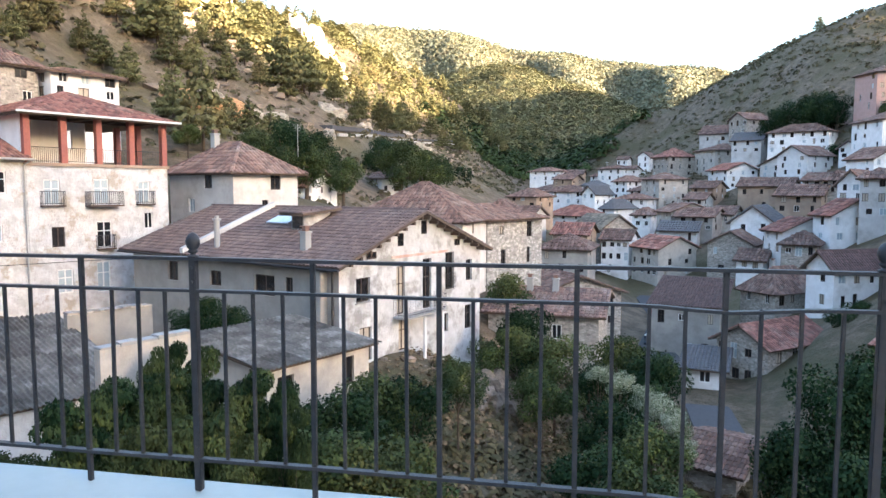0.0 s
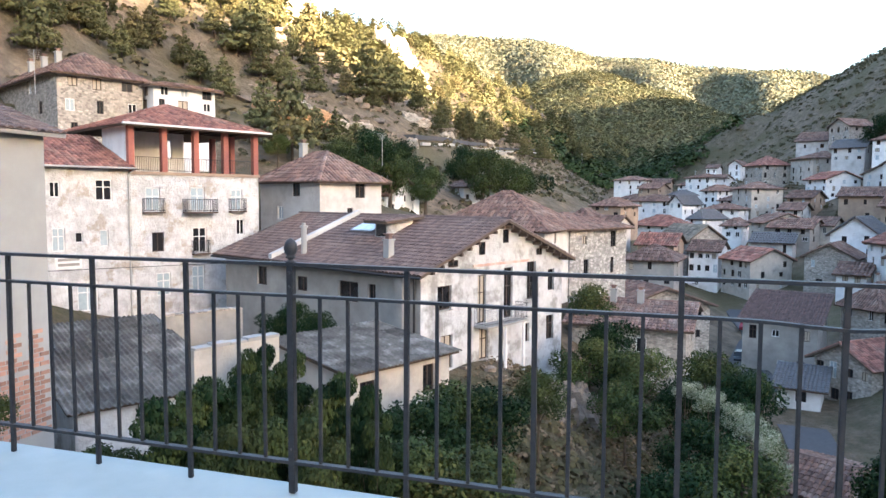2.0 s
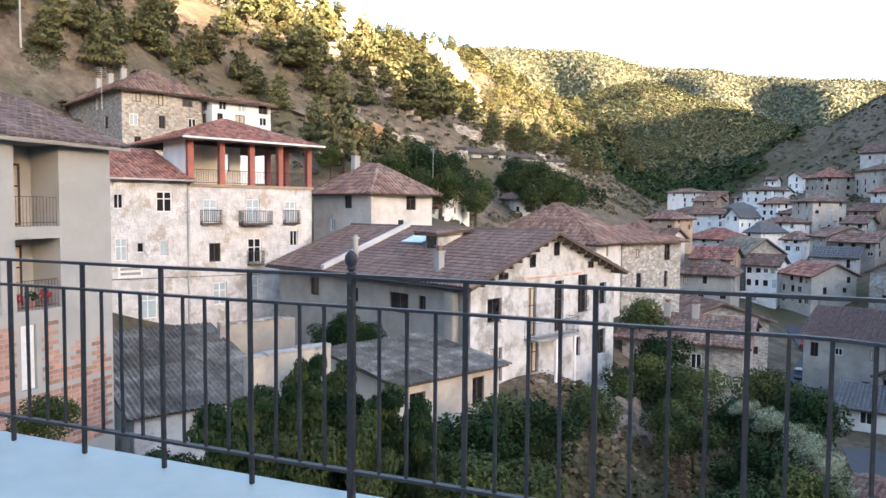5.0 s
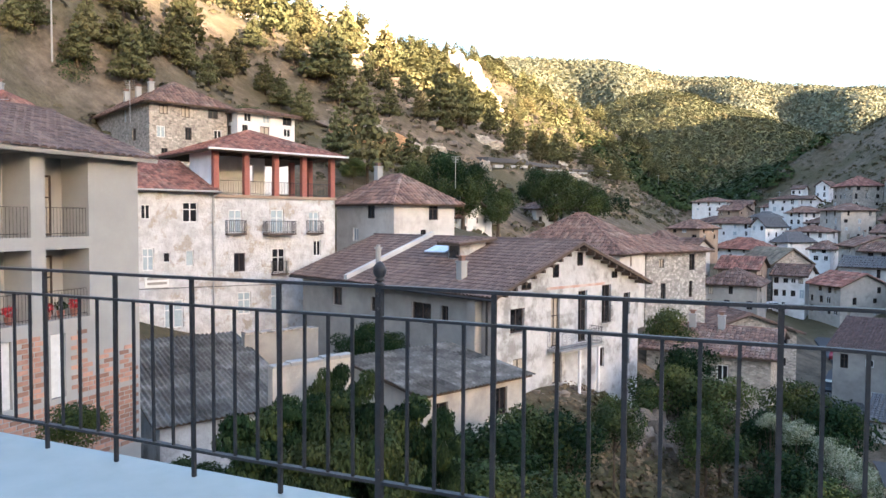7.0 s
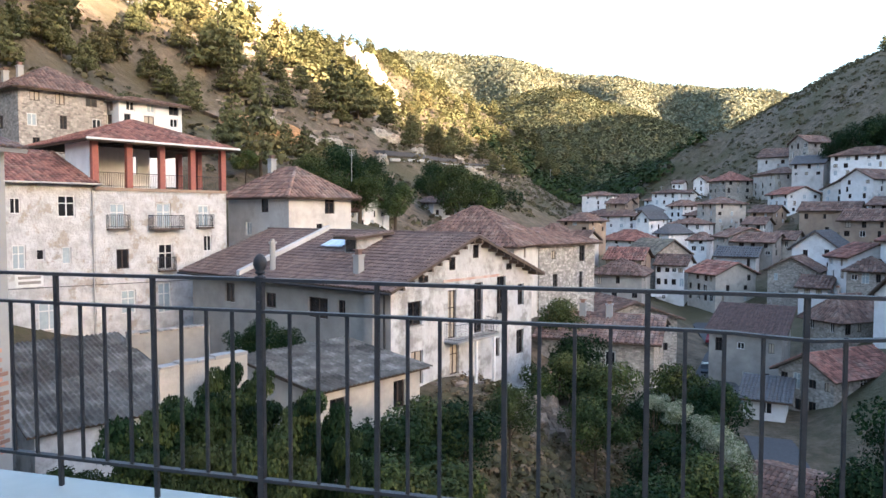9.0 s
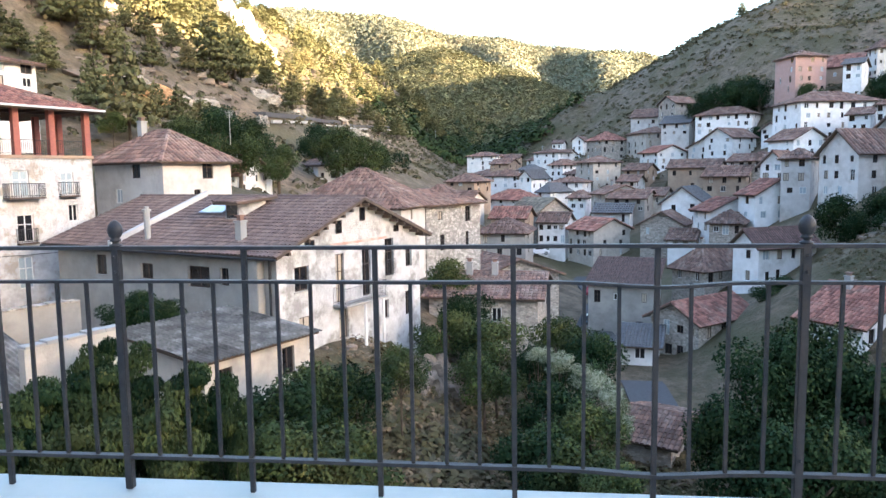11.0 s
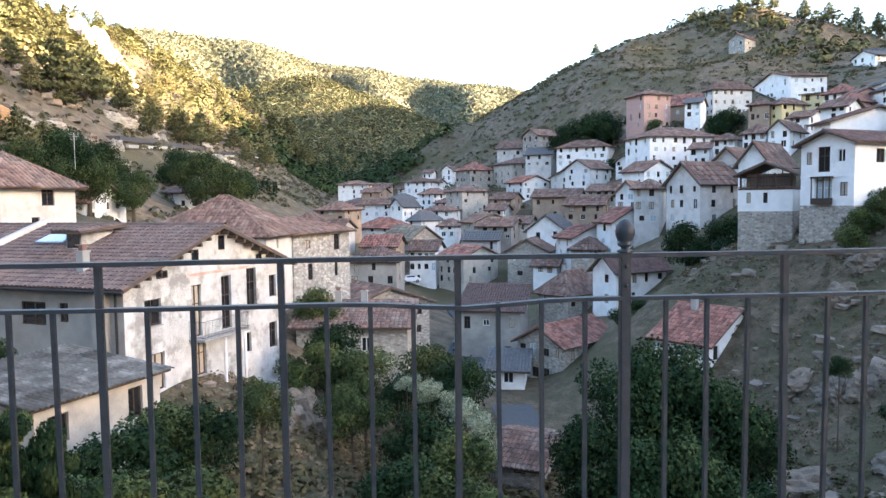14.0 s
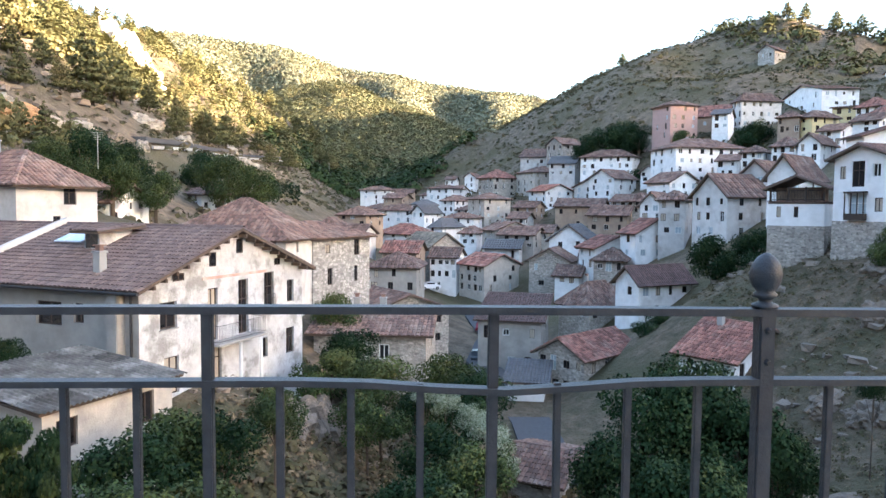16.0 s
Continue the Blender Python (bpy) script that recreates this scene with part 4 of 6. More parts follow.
# ---- the flats beside the balcony ----
def flats():
    ob = empty("apartment_house", pose(-19.0, 2.0, -9.0, 0, 0, 90), "grey cement block of flats with recessed balconies and bare brick base", "house")
    w, d, h = 14.5, 10.0, 12.6
    lo = [(6.5, 6.95, 8.1, 9.25), (8.5, 6.95, 10.3, 9.25), (10.8, 6.95, 12.4, 9.25)]
    up = [(6.5, 9.65, 8.1, 12.3), (8.5, 9.65, 10.3, 12.3), (10.8, 9.65, 12.4, 12.3)]
    base = [(9.0, 4.4, 9.6, 6.5), (10.9, 4.4, 11.45, 6.5)]
    bm = bmesh.new()
    mf, ms = Matrix.Identity(4), Matrix.Translation((w, 0, 0)) @ Matrix.Rotation(math.pi / 2, 4, 'Z')
    mb, ml = Matrix.Translation((w, d, 0)) @ Matrix.Rotation(math.pi, 4, 'Z'), Matrix.Translation((0, d, 0)) @ Matrix.Rotation(-math.pi / 2, 4, 'Z')
    facade(bm, mf, w, h, lo + up + base, 1.3)
    for m, q in ((ms, d), (mb, w), (ml, d)):
        facade(bm, m, q, h, [])
    for m, q in ((mf, w), (ms, d), (mb, w), (ml, d)):
        bm.faces.new([bm.verts.new(m @ Vector(p)) for p in ((0, 0, -6), (q, 0, -6), (q, 0, 0), (0, 0, 0))])
    for m in (ms, ml):
        bm.faces.new([bm.verts.new(m @ Vector(p)) for p in ((0, 0, h), (d, 0, h), (d / 2, 0, h + 1.85))])
    part("wall", bm, CONCRETE, ob, "smooth grey cement walls")
    for q in lo + up:
        bm = bmesh.new()
        box(bm, q[0] - 0.2, 1.3, q[1] - 0.1, q[2] + 0.2, 1.4, q[3] + 0.1)
        part("balcony_back_wall", bm, CONCRETE, ob)
    for q in lo + up:
        c = (q[0] + q[2]) / 2
        window(ob, mf, (c - 0.55, q[1] + 0.02, c + 0.35, q[1] + 2.05), "blind", 1.3, "balcony_door")
        rails(ob, mf @ Matrix.Translation((q[0] + 0.02, 0.12, q[1])), q[2] - q[0] - 0.04, 0.95, 0.12, 0.008)
    for q in base:
        bm = bmesh.new()
        box(bm, q[0] + 0.02, 0.1, q[1] + 0.02, q[2] - 0.02, 0.16, q[3] - 0.02)
        part("shutter", bm, FRAME_WHITE, ob, "white roller shutter")
    for q in lo[1:]:
        for i in range(3):
            x = q[0] + 0.3 + 0.5 * i
            bm = bmesh.new()
            lathe(bm, [(0.09, 0), (0.13, 0.22), (0.14, 0.24)], 10, (x, 0.4, q[1] + 0.01))
            pot = part("flower_pot", bm, ROOF_RED, ob)
            leaf_clump((x, 0.4, q[1] + 0.42), 0.2, 60, 0.09, FLOWER if i != 1 else LEAF, "flowers", pot)
    roof_mesh("gable_x", w, d, h, 1.85, 0.5, 0.3, 0.42).done("roof", [ROOF_BROWN, CONCRETE], ob)
    # bricks of the unrendered base
    bm = bmesh.new()
    box(bm, 0, 0, 0, 0.385, 0.03, 0.135, bevel=0.008)
    me = bpy.data.meshes.new("brick")
    bm.to_mesh(me)
    bm.free()
    me.materials.append(BRICK)
    wl = [c for c in ob.children if c.name.startswith("wall")][0]
    for r in range(27):
        for c in range(15):
            x = 8.0 + c * 0.43 + (0.2 if r % 2 else 0)
            z = 2.1 + r * 0.165
            if x + 0.4 > w or any(q[0] - 0.42 < x < q[2] + 0.05 and q[1] - 0.15 < z < q[3] for q in base):
                continue
            if x > 12.0 and z > 5.6 - 0.9 * math.sin(c * 1.7) ** 2 or abs(z - 4.2) < 0.1:
                continue
            put("brick", me, wl, pose(x, -0.022 - random.uniform(0, 0.006), z))


flats()


# ---- the white villa and its neighbour on the rocky slope ----
def villa():
    holes = [(0.55, 6.0, 1.15, 7.1), (1.75, 5.3, 2.95, 7.5), (3.7, 6.1, 4.4, 7.2), (1.5, 2.5, 3.2, 4.7), (3.95, 3.2, 4.7, 4.35)]
    sides = [(2.6, 6.0, 3.7, 7.2)]
    ob = house(39.3, 59.5, -1.9, -72, 5.3, 9.5, 7.9, "gable_y", 1.0, WHITE, ROOF_DARK, label="white two-storey villa on a stone base, shallow brown roof", holes=holes, side_holes=sides, tiles=(0.34, 0.55), base=2.35, o=0.6, name="villa")
    bm = bmesh.new()
    box(bm, 1.4, -0.45, 2.45, 3.3, 0.0, 3.0, bevel=0.02)
    bay = part("bay_window", bm, FRAME, ob, "dark wooden bay window")
    for i in range(4):
        bm = bmesh.new()
        box(bm, 1.42 + 0.6 * i, -0.44, 3.0, 1.49 + 0.6 * i, -0.36, 4.75)
        part("mullion", bm, FRAME, bay)
    bm = bmesh.new()
    box(bm, 1.35, -0.5, 4.75, 3.35, 0.0, 4.9, bevel=0.02)
    part("canopy", bm, FRAME, bay)
    bm = bmesh.new()
    box(bm, -0.04, -0.04, 4.85, 5.34, 0.0, 4.98, bevel=0.01)
    part("string_course", bm, WHITE, ob)


def loggia_house():
    holes = [(0.7, 3.6, 1.1, 4.6), (2.2, 3.6, 2.6, 4.6), (0.8, 1.2, 1.1, 2.3), (2.2, 1.2, 2.5, 2.3), (3.2, 0.2, 4.1, 2.2)]
    ob = house(36.1, 64.6, -2.9, -40, 4.8, 6.0, 5.0, "hip", 0.1, WHITE, ROOF, label="white house with stone base and open wooden loggia", holes=holes, side_holes=[], tiles=(0.34, 0.55), base=2.8, o=0.05, name="loggia_house")
    for x in (0.05, 1.6, 3.1, 4.6):
        bm = bmesh.new()
        box(bm, x, 0.02, 5.1, x + 0.15, 0.17, 6.45)
        part("post", bm, FRAME, ob, "dark timber post")
    bm = bmesh.new()
    box(bm, 0.2, 2.2, 5.1, 4.7, 2.4, 6.45)
    part("loggia_back_wall", bm, OCHRE, ob)
    rails(ob, Matrix.Translation((0.1, 0.05, 5.15)), 4.6, 0.95, 0.13, 0.02)
    roof_mesh("gable_y", 4.8, 6.0, 6.45, 1.05, 0.5, 0.34, 0.55).done("loggia_roof", [ROOF, EAVE], ob)


villa()
loggia_house()


# ---- aerials on the roofs ----
def aerial(x, y, z, h=1.6):
    bm = bmesh.new()
    rod(bm, (x, y, z - 1.0), (x, y, z + h), 0.025, 6)
    for i in range(5):
        rod(bm, (x - 0.35 + 0.05 * i, y - 0.15, z + h - 0.12 * i), (x + 0.35 - 0.05 * i, y + 0.15, z + h - 0.12 * i), 0.012, 5)
    rod(bm, (x, y, z + h - 0.3), (x + 0.4, y - 0.5, z + h - 0.3), 0.014, 5)
    tagged(part("tv_aerial", bm, CONCRETE), "thin metal television aerial on a tiled roof", "aerial", "roof aerials")


aerial(-34.5, 30.5, 8.3)
aerial(-45.5, 54.0, 10.5)
aerial(-42.0, 56.0, 10.2, 1.2)
aerial(-20.5, 50.5, 4.8)
aerial(-25.0, 15.5, 5.0, 0.8)


# ---- the village across the valley ----
house(-17.7, 273.7, 2.7, -16.1, 11.9, 8.7, 5.6, "hip", 1.5, WHITE, ROOF, (3, 3), (3, 1), "white-painted three-storey village house with weathered brown tiled roof", tiles=(0.55, 1.1))
house(-6.0, 276.0, 2.7, -9.1, 8.5, 8.0, 4.6, "gable_x", 1.6, OCHRE, ROOF, (2, 2), (2, 2), "brown-rendered two-storey village house with weathered brown tiled roof", tiles=(0.55, 1.1))
house(-14.9, 255.6, -1.8, -61.4, 24.0, 8.6, 3.2, "hip", 1.5, WHITE, ROOF, (2, 4), (2, 3), "white-painted two-storey village house with weathered brown tiled roof", tiles=(0.55, 1.1))
house(5.2, 256.6, 2.5, -35.2, 4.5, 8.7, 3.7, "hip", 1.4, WHITE, ROOF, (2, 2), (2, 2), "white-painted two-storey village house with weathered brown tiled roof", tiles=(0.55, 1.1))
house(11.5, 252.4, 2.7, -29, 8.3, 8.8, 5.2, "gable_x", 1.6, WHITE, ROOF, (3, 4), (3, 2), "white-painted three-storey village house with weathered brown tiled roof", tiles=(0.55, 1.1))
house(16.0, 289.8, 7.7, -14.6, 4.0, 8.7, 5.6, "gable_x", 1.4, WHITE, ROOF, (2, 2), (2, 1), "white-painted two-storey village house with weathered brown tiled roof", tiles=(0.55, 1.1))
house(22.1, 264.8, 7.0, -22.6, 4.0, 8.8, 6.4, "gable_y", 1.5, WHITE, ROOF, (3, 2), (3, 2), "white-painted three-storey village house with weathered brown tiled roof", tiles=(0.55, 1.1))
house(23.8, 228.3, 3.0, -65.9, 9.4, 8.7, 8.4, "hip", 2.6, STONE, ROOF_RED, (4, 4), (4, 3), "rough stone four-storey village house with reddish clay-tiled roof", tiles=(0.55, 1.1))
house(35.5, 222.9, 1.9, -70.3, 11.7, 13.6, 10.9, "hip", 2.0, CREAM, ROOF, (5, 3), (5, 5), "cream-rendered five-storey village house with weathered brown tiled roof", tiles=(0.55, 1.1), chim=1)
house(35.2, 196.7, 1.6, -69.3, 8.9, 8.6, 4.8, "gable_x", 1.8, WHITE, ROOF_RED, (3, 3), (3, 3), "white-painted three-storey village house with reddish clay-tiled roof", tiles=(0.55, 1.1))
house(46.3, 188.9, 2.5, -49.8, 11.2, 8.6, 5.0, "gable_y", 2.4, GREYWHITE, ROOF, (3, 4), (3, 2), "pale grey rendered three-storey village house with weathered brown tiled roof", tiles=(0.55, 1.1))
house(36.3, 165.1, -3.5, -25.1, 10.9, 8.8, 5.7, "gable_x", 1.8, OCHRE, ROOF, (2, 3), (2, 1), "brown-rendered two-storey village house with weathered brown tiled roof", tiles=(0.55, 1.1))
house(17.8, 194.7, -3.2, -61.6, 8.1, 8.7, 7.3, "hip", 1.6, CREAM, ROOF, (4, 2), (4, 3), "cream-rendered four-storey village house with weathered brown tiled roof", tiles=(0.55, 1.1))
house(10.9, 206.2, -1.6, -39.1, 4.9, 8.8, 5.4, "hip", 1.4, WHITE, ROOF, (3, 2), (3, 3), "white-painted three-storey village house with weathered brown tiled roof", tiles=(0.55, 1.1))
house(7.3, 238.5, 4.0, -32.5, 9.3, 8.8, 4.1, "hip", 1.3, WHITE, ROOF, (2, 3), (2, 2), "white-painted two-storey village house with weathered brown tiled roof", tiles=(0.55, 1.1))
house(2.2, 192.8, -2.9, -34, 4.0, 8.8, 3.2, "gable_y", 2.0, WHITE, SLATE, (2, 2), (2, 3), "white-painted two-storey village house with dark slate-grey roof", tiles=(0.55, 1.1))
house(-9.5, 208.2, -3.1, -20.5, 12.5, 8.8, 3.8, "hip", 1.5, WHITE, ROOF, (2, 4), (2, 1), "white-painted two-storey village house with weathered brown tiled roof", tiles=(0.55, 1.1))
house(6.7, 175.5, -5.0, -40.3, 4.0, 8.8, 2.0, "hip", 1.8, WHITE, SLATE, (1, 2), (1, 3), "white-painted one-storey village house with dark slate-grey roof", tiles=(0.55, 1.1))
house(-6.5, 171.3, -7.2, -42.2, 11.9, 8.8, 2.5, "hip", 2.2, WHITE, ROOF_RED, (2, 3), (2, 2), "white-painted two-storey village house with reddish clay-tiled roof", tiles=(0.55, 1.1))
house(0.1, 144.2, -10.0, -49.3, 8.4, 8.9, 3.7, "gable_x", 2.6, STONE, ROOF_MOSS, (2, 2), (2, 3), "rough stone two-storey village house with mossy grey tiled roof", tiles=(0.55, 1.1))
house(13.4, 163.4, -7.1, -17, 4.0, 9.0, 2.9, "hip", 1.3, WHITE, ROOF, (2, 2), (2, 1), "white-painted two-storey village house with weathered brown tiled roof", tiles=(0.55, 1.1))
house(18.2, 157.9, -6.7, -70.1, 6.3, 9.6, 3.4, "gable_x", 1.8, CREAM, ROOF, (2, 2), (2, 4), "cream-rendered two-storey village house with weathered brown tiled roof", tiles=(0.55, 1.1), chim=1)
house(5.7, 133.5, -14.5, -14, 5.1, 9.1, 6.5, "gable_x", 1.6, WHITE, ROOF, (3, 4), (3, 1), "white-painted three-storey village house with weathered brown tiled roof", tiles=(0.55, 1.1))
house(11.3, 132.6, -14.3, -54.5, 7.1, 8.9, 5.2, "gable_x", 1.9, CREAM, ROOF_RED, (3, 4), (3, 2), "cream-rendered three-storey village house with reddish clay-tiled roof", tiles=(0.55, 1.1))
house(23.0, 122.7, -13.2, -23.6, 7.2, 9.0, 5.6, "gable_y", 2.0, STONE, ROOF, (2, 2), (2, 1), "rough stone two-storey village house with weathered brown tiled roof", tiles=(0.55, 1.1))
house(-4.4, 103.8, -11.4, -8.5, 7.3, 9.3, 4.0, "hip", 1.8, GREY_OLD, ROOF, (2, 3), (2, 1), "grey-rendered two-storey village house with weathered brown tiled roof", tiles=(0.55, 1.1))
house(27.8, 129.1, -8.3, -27.1, 7.4, 8.9, 4.0, "gable_y", 2.8, WHITE, SLATE, (2, 2), (2, 1), "white-painted two-storey village house with dark slate-grey roof", tiles=(0.55, 1.1))
house(31.0, 119.1, -8.8, -75.2, 5.5, 8.6, 3.8, "gable_x", 1.9, WHITE, ROOF_RED, (2, 2), (2, 3), "white-painted two-storey village house with reddish clay-tiled roof", tiles=(0.55, 1.1))
house(36.5, 113.3, -6.7, -70.7, 4.0, 8.5, 4.4, "gable_x", 2.2, WHITE, ROOF_RED, (2, 1), (2, 3), "white-painted two-storey village house with reddish clay-tiled roof", tiles=(0.55, 1.1))
house(43.7, 125.5, -0.5, -35.2, 4.0, 8.7, 2.9, "gable_y", 2.2, WHITE, ROOF, (2, 2), (2, 2), "white-painted two-storey village house with weathered brown tiled roof", tiles=(0.55, 1.1))
house(41.4, 109.3, -2.9, -28.8, 4.0, 8.7, 6.1, "hip", 1.2, GREYWHITE, ROOF, (3, 2), (3, 1), "pale grey rendered three-storey village house with weathered brown tiled roof", tiles=(0.55, 1.1))
house(21.9, 91.8, -13.4, -53.1, 5.1, 8.9, 2.6, "hip", 2.4, STONE, ROOF, (1, 2), (1, 4), "rough stone one-storey village house with weathered brown tiled roof", tiles=(0.34, 0.55), chim=1)
house(28.0, 86.6, -12.6, -65.9, 4.3, 8.6, 5.1, "gable_y", 1.8, WHITE, ROOF_DARK, (2, 1), (2, 4), "white-painted two-storey village house with dark brown tiled roof", tiles=(0.34, 0.55))
house(10.3, 84.4, -19.0, -16.7, 7.7, 9.4, 6.8, "shed", 2.0, GREY_OLD, ROOF_DARK, (2, 3), (2, 1), "grey-rendered two-storey village house with dark brown tiled roof", tiles=(0.34, 0.55))
house(11.3, 64.5, -16.6, -13.9, 3.4, 5.0, 1.6, "shed", 0.8, WHITE, SLATE, (1, 1), (1, 1), "white-painted one-storey village house with dark slate-grey roof", tiles=(0.34, 0.55))
house(-8.3, 79.4, -13.8, -59.6, 11.0, 10.3, 4.2, "gable_x", 1.8, STONE, ROOF, (2, 3), (2, 4), "rough stone two-storey village house with weathered brown tiled roof", tiles=(0.34, 0.55), chim=1)
house(68.0, 190.7, 20.3, -76.4, 8.4, 8.3, 9.0, "hip", 1.8, PINK, ROOF, (4, 2), (4, 3), "bare pink brick four-storey village house with weathered brown tiled roof", tiles=(0.55, 1.1))
house(82.0, 195.3, 23.2, -39.2, 8.2, 8.3, 4.7, "gable_x", 3.2, OCHRE, ROOF_RED, (1, 2), (1, 1), "brown-rendered one-storey village house with reddish clay-tiled roof", tiles=(0.55, 1.1))
house(80.3, 180.6, 22.4, -34.4, 4.0, 8.3, 4.1, "gable_x", 1.6, WHITE, SLATE, (2, 2), (2, 1), "white-painted two-storey village house with dark slate-grey roof", tiles=(0.55, 1.1))
house(89.4, 188.6, 23.5, -85.6, 4.4, 11.4, 7.6, "hip", 2.0, GREYWHITE, ROOF, (3, 2), (3, 5), "pale grey rendered three-storey village house with weathered brown tiled roof", tiles=(0.55, 1.1))
house(109.3, 199.5, 28.5, -90.9, 19.6, 10.0, 5.1, "gable_y", 2.4, WHITE, ROOF, (2, 3), (2, 4), "white-painted two-storey village house with weathered brown tiled roof", tiles=(0.55, 1.1))
house(87.9, 161.7, 19.5, -43.6, 4.7, 8.0, 4.0, "hip", 1.4, OCHRE, ROOF, (2, 3), (2, 1), "brown-rendered two-storey village house with weathered brown tiled roof", tiles=(0.55, 1.1))
house(92.0, 160.1, 19.3, -75, 4.0, 7.8, 3.9, "hip", 1.4, YELLOW, ROOF, (2, 1), (2, 3), "yellow-rendered two-storey village house with weathered brown tiled roof", tiles=(0.55, 1.1))
house(102.3, 163.9, 20.6, -43.6, 4.9, 7.7, 5.5, "shed", 1.0, YELLOW, ROOF, (3, 2), (3, 1), "yellow-rendered three-storey village house with weathered brown tiled roof", tiles=(0.55, 1.1))
house(59.5, 166.5, 7.4, -81.1, 11.5, 17.7, 8.3, "hip", 2.4, WHITE, ROOF, (4, 3), (4, 7), "white-painted four-storey village house with weathered brown tiled roof", tiles=(0.55, 1.1), chim=1)
house(48.8, 192.7, 10.6, -31, 14.2, 8.6, 5.3, "hip", 2.0, WHITE, ROOF, (3, 6), (3, 1), "white-painted three-storey village house with weathered brown tiled roof", tiles=(0.55, 1.1))
house(42.0, 202.8, 11.0, -27.5, 7.6, 8.7, 3.7, "gable_x", 2.2, GREYWHITE, SLATE, (2, 3), (2, 1), "pale grey rendered two-storey village house with dark slate-grey roof", tiles=(0.55, 1.1))
house(47.0, 176.0, 4.6, -53.7, 8.0, 8.6, 4.6, "gable_y", 2.2, WHITE, ROOF, (3, 2), (3, 2), "white-painted three-storey village house with weathered brown tiled roof", tiles=(0.55, 1.1))
house(53.6, 151.4, 4.0, -67.8, 7.0, 8.4, 3.4, "gable_x", 2.2, WHITE, ROOF, (2, 2), (2, 3), "white-painted two-storey village house with weathered brown tiled roof", tiles=(0.55, 1.1))
house(63.0, 205.3, 14.6, -35.7, 9.4, 8.5, 3.6, "gable_x", 1.4, STONE, ROOF, (1, 3), (1, 1), "rough stone one-storey village house with weathered brown tiled roof", tiles=(0.55, 1.1))
house(51.2, 102.1, 3.0, -51.6, 4.2, 8.2, 3.8, "gable_y", 2.0, GREYWHITE, ROOF, (2, 2), (2, 2), "pale grey rendered two-storey village house with weathered brown tiled roof", tiles=(0.55, 1.1))
house(48.0, 88.1, 2.7, -50.6, 4.0, 8.2, 3.2, "gable_y", 2.6, WHITE, ROOF, (1, 2), (1, 1), "white-painted one-storey village house with weathered brown tiled roof", tiles=(0.34, 0.55))
house(68.6, 138.7, 9.9, -40.8, 4.0, 8.2, 3.4, "hip", 1.2, WHITE, ROOF, (2, 3), (2, 1), "white-painted two-storey village house with weathered brown tiled roof", tiles=(0.55, 1.1))
house(72.8, 135.0, 10.7, -46.3, 4.3, 8.1, 3.6, "hip", 1.6, WHITE, ROOF, (2, 3), (2, 2), "white-painted two-storey village house with weathered brown tiled roof", tiles=(0.55, 1.1))
house(74.6, 128.8, 10.5, -50.2, 4.0, 7.9, 3.6, "gable_y", 1.8, WHITE, ROOF, (2, 2), (2, 2), "white-painted two-storey village house with weathered brown tiled roof", tiles=(0.55, 1.1))
house(103.7, 157.1, 20.9, -61, 5.4, 7.6, 4.5, "hip", 2.0, WHITE, ROOF_RED, (2, 3), (2, 2), "white-painted two-storey village house with reddish clay-tiled roof", tiles=(0.55, 1.1))
house(101.3, 149.9, 19.1, -97.5, 7.3, 7.4, 3.4, "gable_x", 2.0, PINK, ROOF, (2, 2), (2, 3), "bare pink brick two-storey village house with weathered brown tiled roof", tiles=(0.55, 1.1))
house(118.6, 166.4, 21.5, -96.5, 9.7, 10.3, 6.2, "gable_x", 2.0, WHITE, SLATE, (2, 2), (2, 4), "white-painted two-storey village house with dark slate-grey roof", tiles=(0.55, 1.1))
house(57.4, 86.8, 7.1, -93.5, 4.0, 12.1, 3.6, "gable_x", 1.8, WHITE, ROOF_DARK, (1, 2), (1, 4), "white-painted one-storey village house with dark brown tiled roof", tiles=(0.34, 0.55))
house(128.1, 253.4, 55.8, -56.2, 6.1, 8.0, 3.7, "gable_y", 2.0, STONE_PALE, ROOF, (1, 2), (1, 1), "pale rough stone one-storey village house with weathered brown tiled roof", tiles=(0.55, 1.1))
house(164.0, 235.8, 44.4, -98.7, 13.9, 8.0, 4.5, "gable_y", 2.4, WHITE, SLATE, (2, 3), (2, 2), "white-painted two-storey village house with dark slate-grey roof", tiles=(0.55, 1.1))
house(44.2, 218.3, 17.0, -56, 6.6, 8.6, 4.5, "gable_y", 2.0, STONE, ROOF, (2, 3), (2, 2), "rough stone two-storey village house with weathered brown tiled roof", tiles=(0.55, 1.1))
house(37.0, 224.7, 14.9, -19.4, 8.2, 8.8, 3.2, "shed", 3.0, GREYWHITE, ROOF, (1, 2), (1, 1), "pale grey rendered one-storey village house with weathered brown tiled roof", tiles=(0.55, 1.1))
house(43.9, 102.0, -2.7, -71.9, 7.1, 8.2, 6.3, "gable_y", 3.0, GREYWHITE, ROOF, (3, 3), (3, 2), "pale grey rendered three-storey village house with weathered brown tiled roof", tiles=(0.55, 1.1))
house(10.2, 182.3, -3.0, -20.1, 8.4, 8.9, 2.0, "hip", 1.4, WHITE, ROOF, (1, 3), (1, 1), "white-painted one-storey village house with weathered brown tiled roof", tiles=(0.55, 1.1))
house(17.3, 144.5, -9.3, -16.7, 7.2, 9.0, 2.5, "gable_x", 1.6, GREYWHITE, SLATE, (1, 3), (1, 1), "pale grey rendered one-storey village house with dark slate-grey roof", tiles=(0.55, 1.1))
